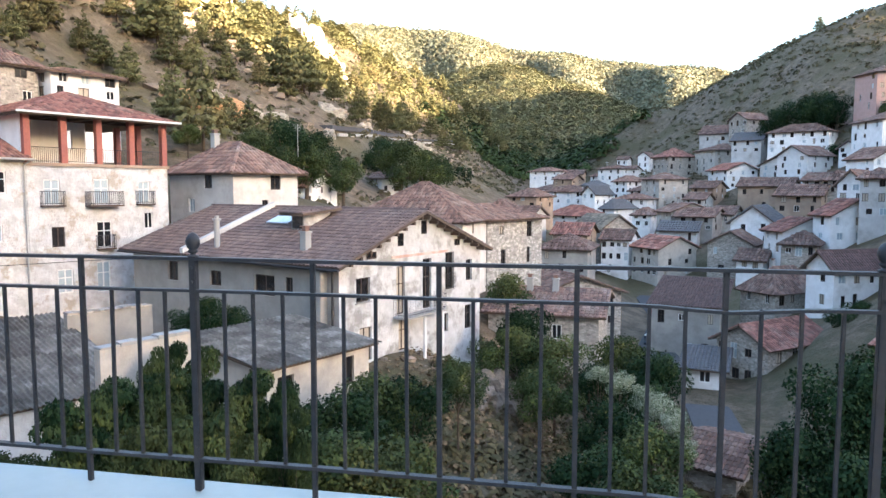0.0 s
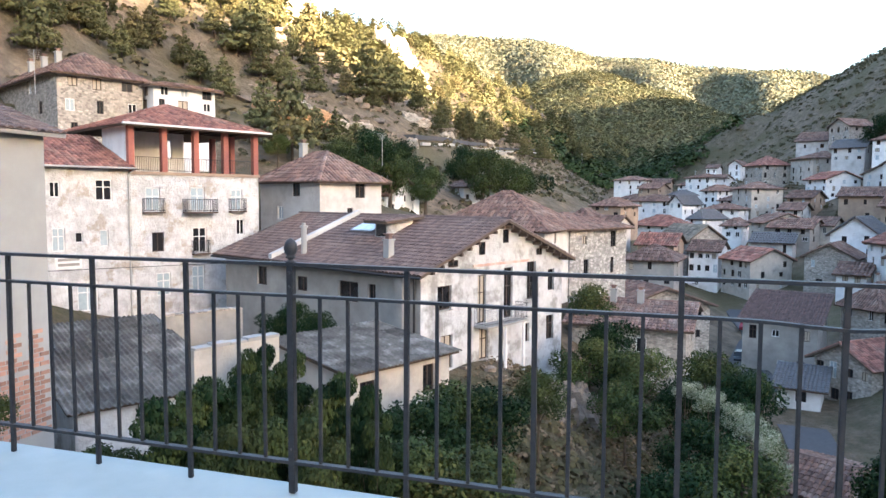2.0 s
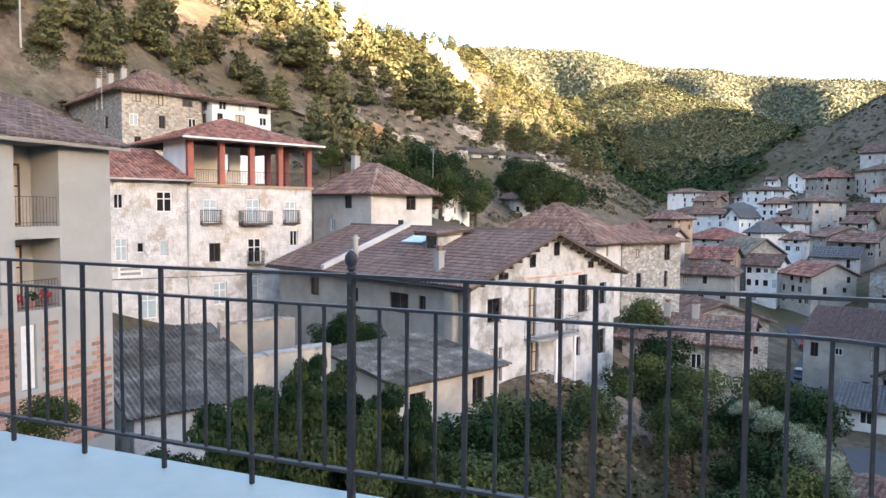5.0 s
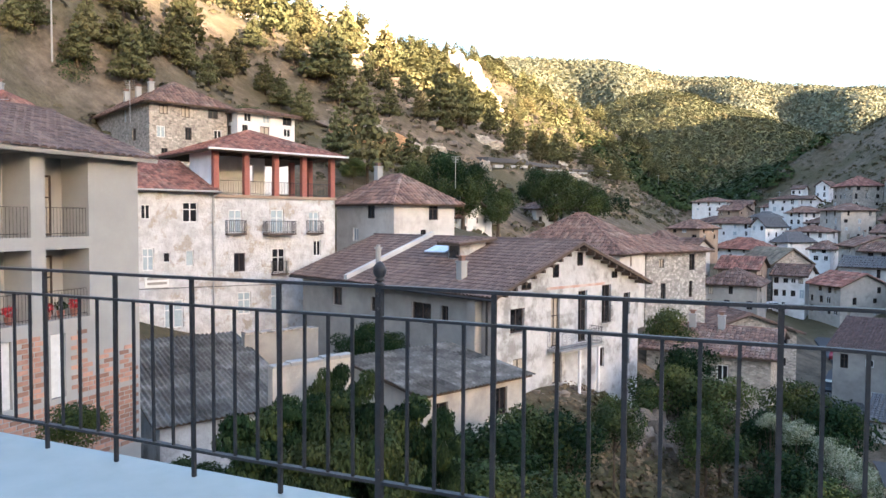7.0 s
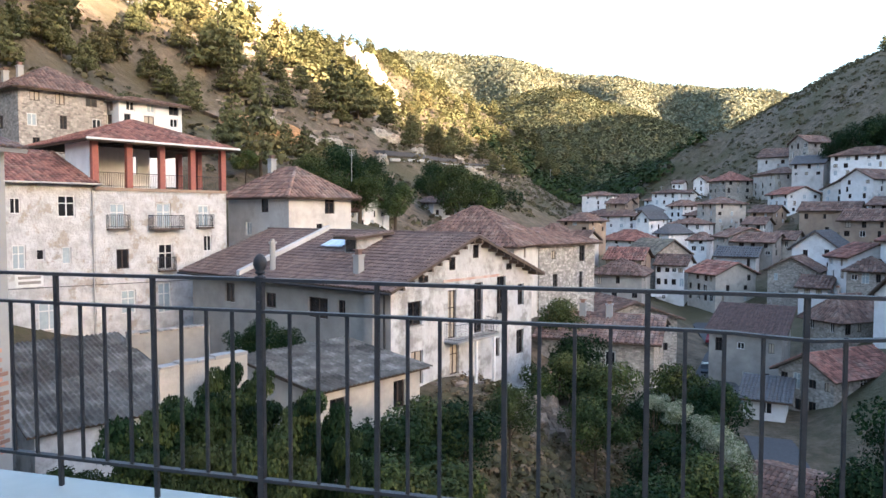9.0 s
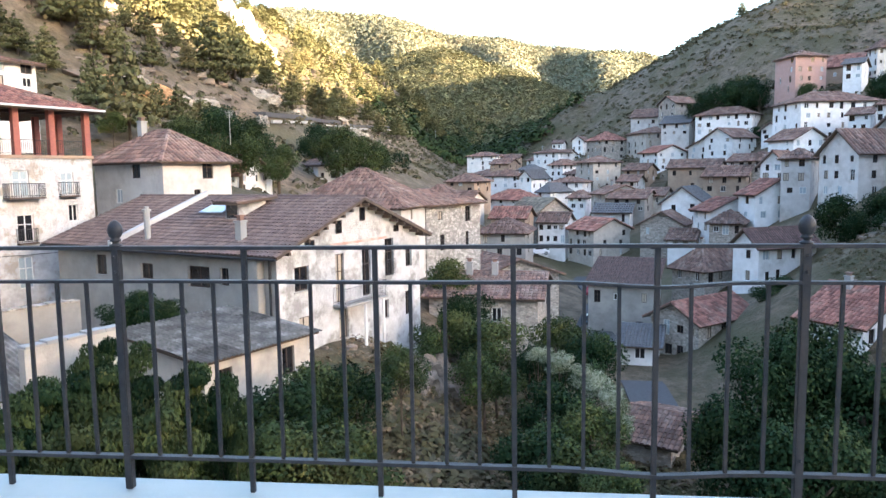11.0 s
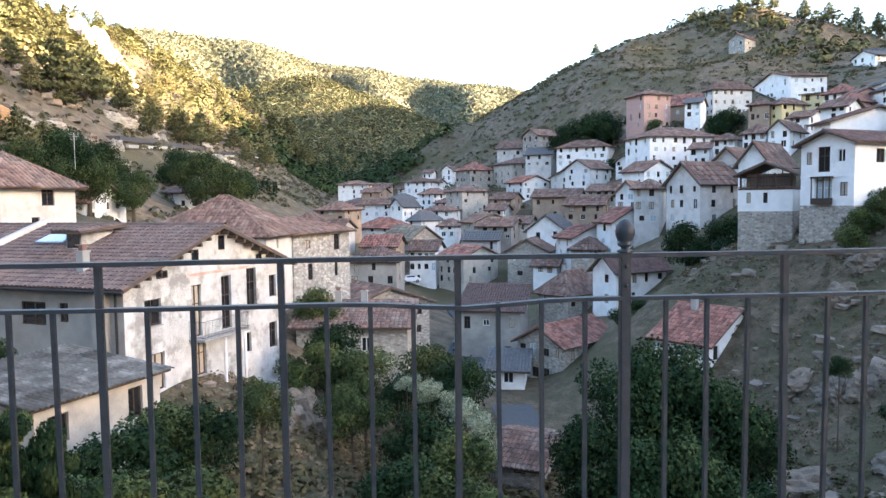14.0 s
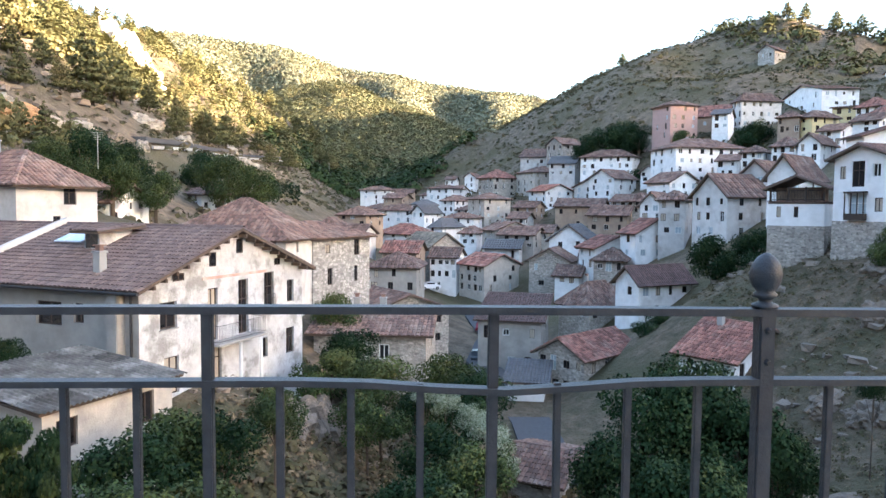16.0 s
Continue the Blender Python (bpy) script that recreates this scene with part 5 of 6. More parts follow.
house(21.0, 149.7, -7.1, -26.4, 7.6, 8.9, 3.0, "gable_x", 1.6, GREY_OLD, ROOF, (2, 3), (2, 2), "grey-rendered two-storey village house with weathered brown tiled roof", tiles=(0.55, 1.1))
house(39.7, 147.4, -3.3, -31, 8.3, 8.7, 3.6, "gable_x", 2.0, OCHRE, ROOF, (2, 3), (2, 2), "brown-rendered two-storey village house with weathered brown tiled roof", tiles=(0.55, 1.1))
house(-17.1, 140.4, -4.6, -12.5, 4.2, 8.9, 2.2, "hip", 1.6, OCHRE, ROOF, (2, 3), (2, 2), "brown-rendered two-storey village house with weathered brown tiled roof", tiles=(0.55, 1.1))
house(-11.1, 125.0, -5.4, -15.3, 4.2, 9.0, 2.0, "gable_x", 1.6, GREYWHITE, ROOF, (1, 3), (1, 2), "pale grey rendered one-storey village house with weathered brown tiled roof", tiles=(0.55, 1.1))
house(-7.4, 242.3, 0.6, -23.4, 6.8, 8.7, 4.2, "gable_x", 1.6, OCHRE, ROOF, (2, 3), (2, 2), "brown-rendered two-storey village house with weathered brown tiled roof", tiles=(0.55, 1.1))
house(2.2, 225.9, 0.2, -25.1, 5.2, 8.8, 2.5, "hip", 1.4, WHITE, SLATE, (1, 3), (1, 2), "white-painted one-storey village house with dark slate-grey roof", tiles=(0.55, 1.1))
house(15.1, 200.7, -1.8, -34.5, 5.6, 8.8, 2.9, "hip", 1.4, WHITE, ROOF, (2, 3), (2, 2), "white-painted two-storey village house with weathered brown tiled roof", tiles=(0.55, 1.1))
house(25.7, 170.2, -3.7, -23.3, 4.3, 8.9, 2.8, "gable_x", 1.5, GREYWHITE, ROOF, (2, 2), (2, 2), "pale grey rendered two-storey village house with weathered brown tiled roof", tiles=(0.55, 1.1))
house(28.8, 152.7, -5.8, -24, 4.0, 8.9, 2.1, "gable_x", 1.5, CREAM, ROOF, (1, 2), (1, 2), "cream-rendered one-storey village house with weathered brown tiled roof", tiles=(0.55, 1.1))
house(48.1, 147.3, 0.7, -35.1, 4.0, 8.6, 2.8, "hip", 1.5, STONE, ROOF, (2, 3), (2, 2), "rough stone two-storey village house with weathered brown tiled roof", tiles=(0.55, 1.1))
house(47.4, 157.5, 0.2, -36.6, 4.0, 8.7, 3.1, "gable_x", 1.6, GREYWHITE, ROOF, (2, 2), (2, 2), "pale grey rendered two-storey village house with weathered brown tiled roof", tiles=(0.55, 1.1))
house(28.4, 179.2, -1.1, -29.8, 5.4, 8.8, 2.9, "gable_x", 1.6, OCHRE, ROOF, (2, 2), (2, 2), "brown-rendered two-storey village house with weathered brown tiled roof", tiles=(0.55, 1.1))
house(26.1, 115.2, -11.2, -23.2, 4.0, 9.0, 1.5, "gable_x", 1.4, WHITE, ROOF, (1, 2), (1, 1), "white-painted one-storey village house with weathered brown tiled roof", tiles=(0.55, 1.1))
house(59.0, 172.2, 8.4, -35.7, 4.0, 8.5, 2.4, "gable_y", 1.5, WHITE, ROOF, (2, 2), (2, 2), "white-painted two-storey village house with weathered brown tiled roof", tiles=(0.55, 1.1))
house(63.6, 147.0, 5.3, -44.6, 4.0, 8.3, 2.2, "hip", 1.4, WHITE, ROOF, (1, 3), (1, 2), "white-painted one-storey village house with weathered brown tiled roof", tiles=(0.55, 1.1))
house(67.0, 146.6, 8.6, -37.3, 4.0, 8.3, 3.4, "gable_x", 1.5, WHITE, ROOF, (2, 2), (2, 1), "white-painted two-storey village house with weathered brown tiled roof", tiles=(0.55, 1.1))
house(83.2, 136.6, 14.4, -53.4, 4.0, 7.8, 3.0, "gable_x", 1.5, WHITE, ROOF, (2, 3), (2, 2), "white-painted two-storey village house with weathered brown tiled roof", tiles=(0.55, 1.1))
house(65.6, 83.2, 6.9, -102.5, 10.9, 7.3, 4.0, "gable_x", 1.8, GREYWHITE, ROOF, (2, 2), (2, 3), "pale grey rendered two-storey village house with weathered brown tiled roof", tiles=(0.34, 0.55))
house(104.9, 145.9, 20.3, -94.8, 9.7, 7.6, 3.0, "hip", 1.6, WHITE, SLATE, (2, 3), (2, 3), "white-painted two-storey village house with dark slate-grey roof", tiles=(0.55, 1.1))
house(109.9, 136.8, 19.2, -102.9, 11.6, 7.6, 2.9, "gable_x", 1.8, WHITE, SLATE, (2, 3), (2, 3), "white-painted two-storey village house with dark slate-grey roof", tiles=(0.55, 1.1))
house(149.8, 215.1, 41.2, -78.5, 8.7, 7.7, 3.6, "gable_y", 2.0, WHITE, SLATE, (2, 3), (2, 2), "white-painted two-storey village house with dark slate-grey roof", tiles=(0.55, 1.1))
house(80.8, 122.2, 15.4, -54.2, 4.3, 8.0, 2.1, "gable_x", 1.6, WHITE, ROOF, (2, 3), (2, 2), "white-painted two-storey village house with weathered brown tiled roof", tiles=(0.55, 1.1))
house(95.5, 141.1, 19.2, -64.3, 4.5, 7.9, 2.0, "hip", 1.6, PINK, ROOF_RED, (2, 3), (2, 2), "bare pink brick two-storey village house with reddish clay-tiled roof", tiles=(0.55, 1.1))
house(-13.8, 151.7, -2.7, -21.6, 6.7, 8.9, 2.6, "hip", 1.6, OCHRE, ROOF, (2, 3), (2, 2), "brown-rendered two-storey village house with weathered brown tiled roof", tiles=(0.55, 1.1))
house(-3.2, 127.2, -8.8, -11.6, 6.3, 9.1, 2.1, "gable_x", 1.8, OCHRE, ROOF_RED, (1, 3), (1, 1), "brown-rendered one-storey village house with reddish clay-tiled roof", tiles=(0.55, 1.1))
house(30.5, 107.1, -8.8, -21.7, 4.6, 9.0, 2.5, "hip", 1.4, STONE, ROOF, (1, 3), (1, 1), "rough stone one-storey village house with weathered brown tiled roof", tiles=(0.55, 1.1))
house(15.2, 70.3, -17.6, -49.2, 5.7, 9.2, 4.4, "gable_y", 1.6, STONE, ROOF_RED, (2, 4), (2, 3), "rough stone two-storey village house with reddish clay-tiled roof", tiles=(0.34, 0.55))
house(24.2, 55.4, -12.4, -54.9, 4.9, 8.8, 2.2, "gable_x", 2.2, WHITE, ROOF_RED, (1, 2), (1, 3), "white-painted one-storey village house with reddish clay-tiled roof", tiles=(0.34, 0.55), chim=1)
house(8.0, 43.0, -16.6, -27.6, 3.6, 7.0, 0.8, "gable_x", 0.9, STONE, ROOF, (1, 1), (1, 1), "rough stone one-storey village house with weathered brown tiled roof", tiles=(0.34, 0.55))
house(-13.4, 65.3, -6.5, -28.8, 7.6, 9.4, 5.1, "hip", 1.2, STONE_PALE, ROOF, (2, 2), (2, 2), "pale rough stone two-storey village house with weathered brown tiled roof", tiles=(0.34, 0.55))
house(-18.1, 56.3, -5.0, -8.7, 10.3, 9.7, 3.9, "hip", 3.0, GREYWHITE, ROOF, (2, 3), (2, 2), "pale grey rendered two-storey village house with weathered brown tiled roof", tiles=(0.34, 0.55))
house(-5.4, 52.3, -11.4, -6.1, 8.6, 10.0, 3.2, "gable_x", 1.2, STONE, ROOF, (1, 1), (1, 1), "rough stone one-storey village house with weathered brown tiled roof", tiles=(0.34, 0.55), chim=2)
house(-29.6, 47.0, -0.9, -25.5, 7.8, 6.0, 3.7, "hip", 2.0, GREYWHITE, ROOF, (2, 1), (2, 1), "pale grey rendered two-storey village house with weathered brown tiled roof", tiles=(0.34, 0.55), chim=1)
house(-32.7, 71.8, -0.4, -3.9, 4.0, 9.4, 2.1, "gable_x", 1.8, WHITE, ROOF, (2, 2), (2, 3), "white-painted two-storey village house with weathered brown tiled roof", tiles=(0.34, 0.55), chim=2)
house(-34.9, 111.9, 0.8, -46.9, 7.9, 8.6, 2.4, "hip", 1.6, WHITE, ROOF, (2, 2), (2, 5), "white-painted two-storey village house with weathered brown tiled roof", tiles=(0.55, 1.1), chim=1)
house(-67.9, 54.2, 6.0, -25.5, 22.9, 7.2, 5.9, "hip", 2.2, STONE, ROOF, (3, 2), (3, 3), "rough stone three-storey village house with weathered brown tiled roof", tiles=(0.34, 0.55), chim=3)
house(-46.3, 52.3, 8.0, -25.5, 4.0, 6.0, 3.4, "hip", 0.5, WHITE, ROOF, (3, 1), (3, 3), "white-painted three-storey village house with weathered brown tiled roof", tiles=(0.34, 0.55))
house(-47.4, 28.0, 6.1, 35.1, 4.0, 8.6, 2.5, "hip", 1.5, WHITE, ROOF_RED, (2, 2), (2, 2), "white-painted two-storey village house with reddish clay-tiled roof", tiles=(0.34, 0.55), chim=1)


build_ground()

CROWN = {}


def crown_mesh(material, kind, v):
    key = (material.name, kind, v)
    if key not in CROWN:
        rng = random.Random(v * 31 + len(kind))
        blobs = [((0, 0, 0), (0.62, 0.62, 0.5))]
        for i in range(13):
            a, e = rng.uniform(0, 6.28), rng.uniform(-0.5, 1.2)
            r = rng.uniform(0.24, 0.42)
            q = rng.uniform(0.5, 0.72)
            blobs.append(((q * math.cos(a) * math.cos(e), q * math.sin(a) * math.cos(e), 0.62 * math.sin(e)), (r, r, r * rng.uniform(0.7, 1.0))))
        if kind == "ivy":
            blobs = [((rng.uniform(-0.5, 0.5), rng.uniform(-0.25, 0.25), -0.95 + 1.75 * i / 15 + rng.uniform(-0.08, 0.08)), (rng.uniform(0.28, 0.5) * (1.15 - 0.3 * i / 15), 0.4, rng.uniform(0.10, 0.2))) for i in range(16)]
        n = {"creeper": 6000, "ivy": 8000, "bush": 7000, "tree": 9000}[kind]
        CROWN[key] = leaf_mesh("crown", blobs, n, {"creeper": 0.038, "ivy": 0.055, "bush": 0.046, "tree": 0.04}[kind], [material, {LEAF: LEAF_LIGHT, LEAF_DARK: LEAF, LEAF_LIGHT: LEAF}.get(material, LEAF)], v * 7 + n, droop=0.4 if kind == "ivy" else 0.1, tones=True)
    return CROWN[key]


COUNT = [0]


def foliage(kind, x, y, z, r, material, label):
    """A bush, creeper or leafy tree: stems from the ground and a crown of many leaves."""
    COUNT[0] += 1
    ob = empty(kind, pose(x, y, z, 0, 0, 67 * COUNT[0] % 360 if kind != "ivy" else 25 + 5 * (COUNT[0] % 5)), label, kind if kind != "creeper" else "climbing plant", kind + " growth")
    c = put("crown", crown_mesh(material, kind, COUNT[0] % 3), ob)
    c.scale = (r, r, 1.6 if kind == "ivy" else r * (1.15 if kind == "tree" else 0.95))
    g = min(ground_at(x, y) - z - 0.3, -0.3 * r)
    bm = bmesh.new()
    t = 0.07 * r if kind == "tree" else 0.035 * r
    rod(bm, (0, 0, g), (0.05 * r, 0, 0.1 * r), t * 1.3, 7, t * 0.7)
    for i in range(4):
        a = i * 1.6 + x
        rod(bm, (0, 0, g * 0.35), (0.55 * r * math.cos(a), 0.55 * r * math.sin(a), 0.3 * r), t * 0.6, 5, t * 0.2)
    part("trunk" if kind == "tree" else "stem", bm, BARK, ob)
    return ob


def pine_mesh(v):
    rng = random.Random(v)
    blobs = []
    for i in range(9):
        k = i / 8
        z = 0.22 + 0.74 * k
        rr = 0.22 * (1 - k) ** 0.85 + 0.02
        for j in range(5 if i < 7 else 2):
            a = j * 1.257 + i * 0.8 + rng.uniform(-0.3, 0.3)
            q = rr * rng.uniform(0.5, 1.0)
            blobs.append(((q * math.cos(a), q * math.sin(a), z + rng.uniform(-0.03, 0.02)), (rr * 0.62, rr * 0.62, 0.045)))
    return leaf_mesh("crown", blobs, 1500, 0.04, PINE_DARK, v + 40)


PINES = [pine_mesh(v) for v in range(4)]
bmt = bmesh.new()
rod(bmt, (0, 0, -0.1), (0, 0, 0.9), 0.022, 7, 0.004)
TRUNK = bpy.data.meshes.new("trunk")
bmt.to_mesh(TRUNK)
bmt.free()
TRUNK.materials.append(BARK)


def pine(x, y, h, label="tall dark pine tree on the rocky hillside"):
    ob = empty("pine_tree", pose(x, y, ground_at(x, y) - 0.2, 0, 0, random.uniform(0, 360)), label, "tree", "pines on the hillside")
    ob.scale = (h * random.uniform(0.85, 1.2), h * random.uniform(0.85, 1.2), h)
    put("crown", random.choice(PINES), ob)
    put("trunk", TRUNK, ob)


def scatter(name, label, category, material, n, where, keep, size, leaves, seed, shape=1.5, leaf=0.3):
    """Woods or scrub that nobody could count: one mesh of small uneven clumps on the slopes."""
    rng = np.random.default_rng(seed)
    x, y = rng.uniform(where[0], where[1], n), rng.uniform(where[2], where[3], n)
    ok = keep(x, y, rng.random(n))
    x, y = x[ok], y[ok]
    z = rough_height(x, y)
    s = rng.uniform(size[0], size[1], len(x))
    m = len(x)
    d = rng.normal(size=(m, leaves, 3))
    d /= np.linalg.norm(d, axis=2)[:, :, None]
    d[:, :, 2] = np.abs(d[:, :, 2]) * shape
    taper = np.clip(1.15 - 0.55 * d[:, :, 2] / shape, 0.2, 1)
    d[:, :, :2] *= taper[:, :, None]
    p = np.stack([x, y, z], -1)[:, None, :] + d * (s * 0.5)[:, None, None]
    u = np.cross(d + np.array([0, 0, 0.4]) + 0.35 * rng.normal(size=(m, leaves, 3)), rng.normal(size=(m, leaves, 3)))
    v = np.cross(d, u)
    u /= np.linalg.norm(u, axis=2)[:, :, None]
    v /= np.linalg.norm(v, axis=2)[:, :, None] + 1e-9
    q = (s * leaf)[:, None, None]
    pts = np.stack([p - u * q, p - v * q, p + u * q, p + v * q], 2).reshape(-1, 3)
    me = bpy.data.meshes.new(name)
    me.from_pydata(pts.tolist(), [], np.arange(len(pts)).reshape(-1, 4).tolist())
    me.materials.append(material)
    me.update()
    return tagged(new(name, me), label, category, kind="stuff")


CRAGS = [(-114, 207, 56, 11), (-119, 216, 61, 9), (-109, 202, 50, 7), (-121, 309, 65, 12), (-114, 303, 58, 10), (-128, 313, 73, 8), (-107, 297, 52, 8), (-136, 216, 70, 9)]

# pines on the left hillside: thick above, thin over the scree
rp = random.Random(11)
made = 0
while made < 235:
    x, y = rp.uniform(-230, -35), rp.uniform(70, 520)
    zz = ground_at(x, y)
    sl = zz - 0.03 * y
    dens = 0.0 if sl < 6 else (0.35 if sl < 28 else 0.8)
    if y > 330 and sl > 8:
        dens = 0.9
    if rp.random() < dens and math.hypot(x, y) > 105 and all(math.hypot(x - c[0] - 5, y - c[1] + 5) > c[3] * 1.2 for c in CRAGS):
        pine(x, y, rp.uniform(8.5, 15.5))
        made += 1
pine(-37.5, 66.0, 11.0, "tall dark fir beside the old stone houses")
pine(-44, 71, 8.0)
pine(-66, 60, 9.0)
pine(-74, 66, 10.0)
pine(-80, 72, 10.0)
for i in range(16):
    pine(150 + 7.5 * i + rp.uniform(-3, 3), 285 - 3 * i + rp.uniform(-8, 8), rp.uniform(7, 11), "pine tree on top of the bare hill")
pine(91, 297, 7.0, "single pine on the ridge of the bare hill")


def on_left(x, y, r):
    h = rough_height(x, y)
    free = np.ones(len(x), bool)
    for cx, cy, cz, cs in CRAGS:
        free &= np.hypot(x - cx - 5, y - cy + 5) > cs * 1.15
    return free & (x < -30) & (((h > 30 + 0.02 * y) & (r < 0.85)) | ((h > 15 + 0.03 * y) & (r < 0.22)) | ((y > 300) & (h > 18) & (r < 0.9))) & (np.hypot(x, y) > 185)


def far_wood(x, y, r):
    az, d = np.degrees(np.arctan2(x, y)), np.hypot(x, y)
    return (az > -34) & (az < 15) & (((d > 455) & (d < 930)) | (d > 1140)) & (r < 0.97)


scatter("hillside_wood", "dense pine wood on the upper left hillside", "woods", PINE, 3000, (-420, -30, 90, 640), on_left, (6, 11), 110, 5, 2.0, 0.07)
scatter("far_wood", "continuous pine woods on the far hills", "woods", PINE_MID_HAZE, 30000, (-520, 260, 400, 930), far_wood, (4, 8), 16, 6, 1.7, 0.15)
scatter("distant_wood", "distant woods on the far ridge, paled by painted haze", "woods", PINE_FAR_HAZE, 24000, (-960, 480, 1000, 1720), far_wood, (7, 13), 10, 7, 1.2, 0.17)


def on_right(x, y, r):
    return (x - 0.01 * y > 0) & (r < 0.9) & (np.hypot(x, y) > 150)


scatter("hill_scrub", "low thorny scrub dotted over the dry hill", "scrub", SCRUB, 16000, (0, 330, 120, 430), on_right, (0.6, 3.0), 11, 8, 0.7, 0.16)
scatter("slope_scrub", "low dry scrub on the stony slope", "scrub", SCRUB, 9000, (-190, -20, 45, 430), lambda x, y, r: (r < 0.8) & (np.hypot(x, y) > 72), (0.5, 2.6), 14, 9, 0.8, 0.17)
scatter("valley_wood", "dark green trees filling the valley bottom", "woods", LEAF, 900, (-95, 40, 330, 620), lambda x, y, r: (rough_height(x, y) < 40) & (np.abs(x + 30) < 60), (5, 10), 90, 10, 1.4, 0.1)
scatter("bank_weeds", "dry grass tufts and weeds on the near bank", "weeds", WEED, 8000, (-16, 26, 9, 50), lambda x, y, r: (r < 0.9) & ~((x < -6) & (y > 27)), (0.2, 0.8), 18, 12, 1.3, 0.2)
scatter("dry_grass", "tan dry grass over the stony slope", "grass", DRY_GRASS, 18000, (16, 95, 10, 85), lambda x, y, r: (r < 0.9) & (x > 14 + 0.25 * y), (0.12, 0.5), 10, 15, 1.2, 0.13)
scatter("hilltop_wood", "sunlit pines and bushes on the hilltop", "woods", PINE, 420, (135, 270, 225, 330), lambda x, y, r: r < 0.6 + 0.3 * np.sin(0.1 * x), (3, 7), 60, 16, 1.6, 0.11)
scatter("bank_grass", "dry grass on the bank below the balcony", "grass", DRY_GRASS, 6000, (-8, 16, 10, 50), lambda x, y, r: (r < 0.7), (0.15, 0.6), 9, 17, 1.3, 0.2)
scatter("rock_weeds", "dry grass on the rocky slope", "weeds", WEED, 13000, (16, 90, 12, 80), lambda x, y, r: (r < 0.9) & (x > 14 + 0.25 * y), (0.15, 0.8), 14, 13, 0.8, 0.12)


def rubble(n, where, keep, size, material, name, label, seed):
    """Loose stones too many to count, as one mesh of small uneven blocks."""
    rng = np.random.default_rng(seed)
    x, y = rng.uniform(where[0], where[1], n), rng.uniform(where[2], where[3], n)
    ok = keep(x, y)
    x, y = x[ok], y[ok]
    z = rough_height(x, y)
    s = size[0] + (size[1] - size[0]) * rng.random(len(x)) ** 3
    cube = np.array([(a, b, c) for a in (-1, 1) for b in (-1, 1) for c in (-0.7, 0.7)], float)
    p = cube[None] * (1 + 0.45 * rng.uniform(-1, 1, (len(x), 8, 3)))
    an = rng.uniform(0, 6.28, len(x))
    ca, sa = np.cos(an)[:, None], np.sin(an)[:, None]
    q = np.stack([(p[:, :, 0] * ca * 1.4 - p[:, :, 1] * sa), (p[:, :, 0] * sa * 1.4 + p[:, :, 1] * ca), p[:, :, 2] * 0.8 + 0.15], -1) * (s * 0.5)[:, None, None]
    v = (q + np.stack([x, y, z], -1)[:, None]).reshape(-1, 3)
    f = np.array([(0, 1, 3, 2), (4, 6, 7, 5), (0, 4, 5, 1), (2, 3, 7, 6), (0, 2, 6, 4), (1, 5, 7, 3)])
    me = bpy.data.meshes.new(name)
    me.from_pydata(v.tolist(), [], (f[None] + 8 * np.arange(len(x))[:, None, None]).reshape(-1, 4).tolist())
    me.materials.append(material)
    me.update()
    return tagged(new(name, me), label, "stones", kind="stuff")


rubble(2600, (18, 85, 12, 75), lambda x, y: (x > 15 + 0.25 * y) & (np.sin(x * 0.35 + 0.2 * y) + np.sin(y * 0.42 - 0.15 * x) > -0.3), (0.12, 0.9), ROCK_BROWN, "slope_rubble", "grey-brown stones and rock ledges on the dry slope", 21)
rubble(2600, (-130, -35, 70, 300), lambda x, y: (np.sin(x * 0.11 + 0.07 * y) > -0.2), (0.4, 2.2), ROCK_BROWN, "scree", "pale scree and stones on the lower hillside", 22)
rubble(1500, (-15, 12, 12, 46), lambda x, y: (np.sin(x * 0.5) + np.sin(y * 0.4) > 0.4), (0.1, 0.5), ROCK_BROWN, "bank_stones", "small stones on the grassy bank", 23)


# ---- rock outcrops ----
def rock(x, y, z, sx, sy, sz, material, label, yaw=0, seed=0, name="rock"):
    bm = bmesh.new()
    bmesh.ops.create_icosphere(bm, subdivisions=4, radius=1.0)
    for v in bm.verts:
        p = v.co * 1.7 + Vector((seed * 3.7, seed, 0))
        k = 1 + 0.34 * noise.noise(p) + 0.20 * noise.noise(p * 2.7) + 0.10 * noise.noise(p * 6.5)
        st = 0.10 * abs(((v.co.z * 4.5 + noise.noise(p)) % 1.0) - 0.5)
        v.co *= k + st
    ob = part(name, bm, material)
    ob.matrix_world = pose(x, y, z, 0, 0, yaw) @ Matrix.Diagonal((sx, sy, sz, 1))
    return tagged(ob, label, "rock", "rock outcrops")


rr = random.Random(5)
for i, (x, y, z, s) in enumerate(CRAGS):
    rock(x, y, z - 2, s * 0.8, s * 0.5, s * 1.05, ROCK_PALE, "pale limestone crag rising from the pine wood", rr.uniform(20, 70), i)
for i, (x, y) in enumerate(((-56, 92), (-53, 94), (-51, 96), (-50, 100), (-49, 108))):
    rock(x, y, ground_at(x, y) + 0.1, 3.4, 1.5, 1.5 + rr.uniform(-0.4, 0.4), ROCK_ORANGE if i < 3 else ROCK, "orange earth and rock face of a cut bank", 15, i + 20)
for i in range(26):
    x, y = rr.uniform(-110, -45), rr.uniform(95, 280)
    rock(x, y, ground_at(x, y) - 0.3, rr.uniform(1, 3.5), rr.uniform(0.8, 2), rr.uniform(0.8, 2.2), ROCK, "grey limestone outcrop on the stony slope", rr.uniform(0, 90), i + 30)
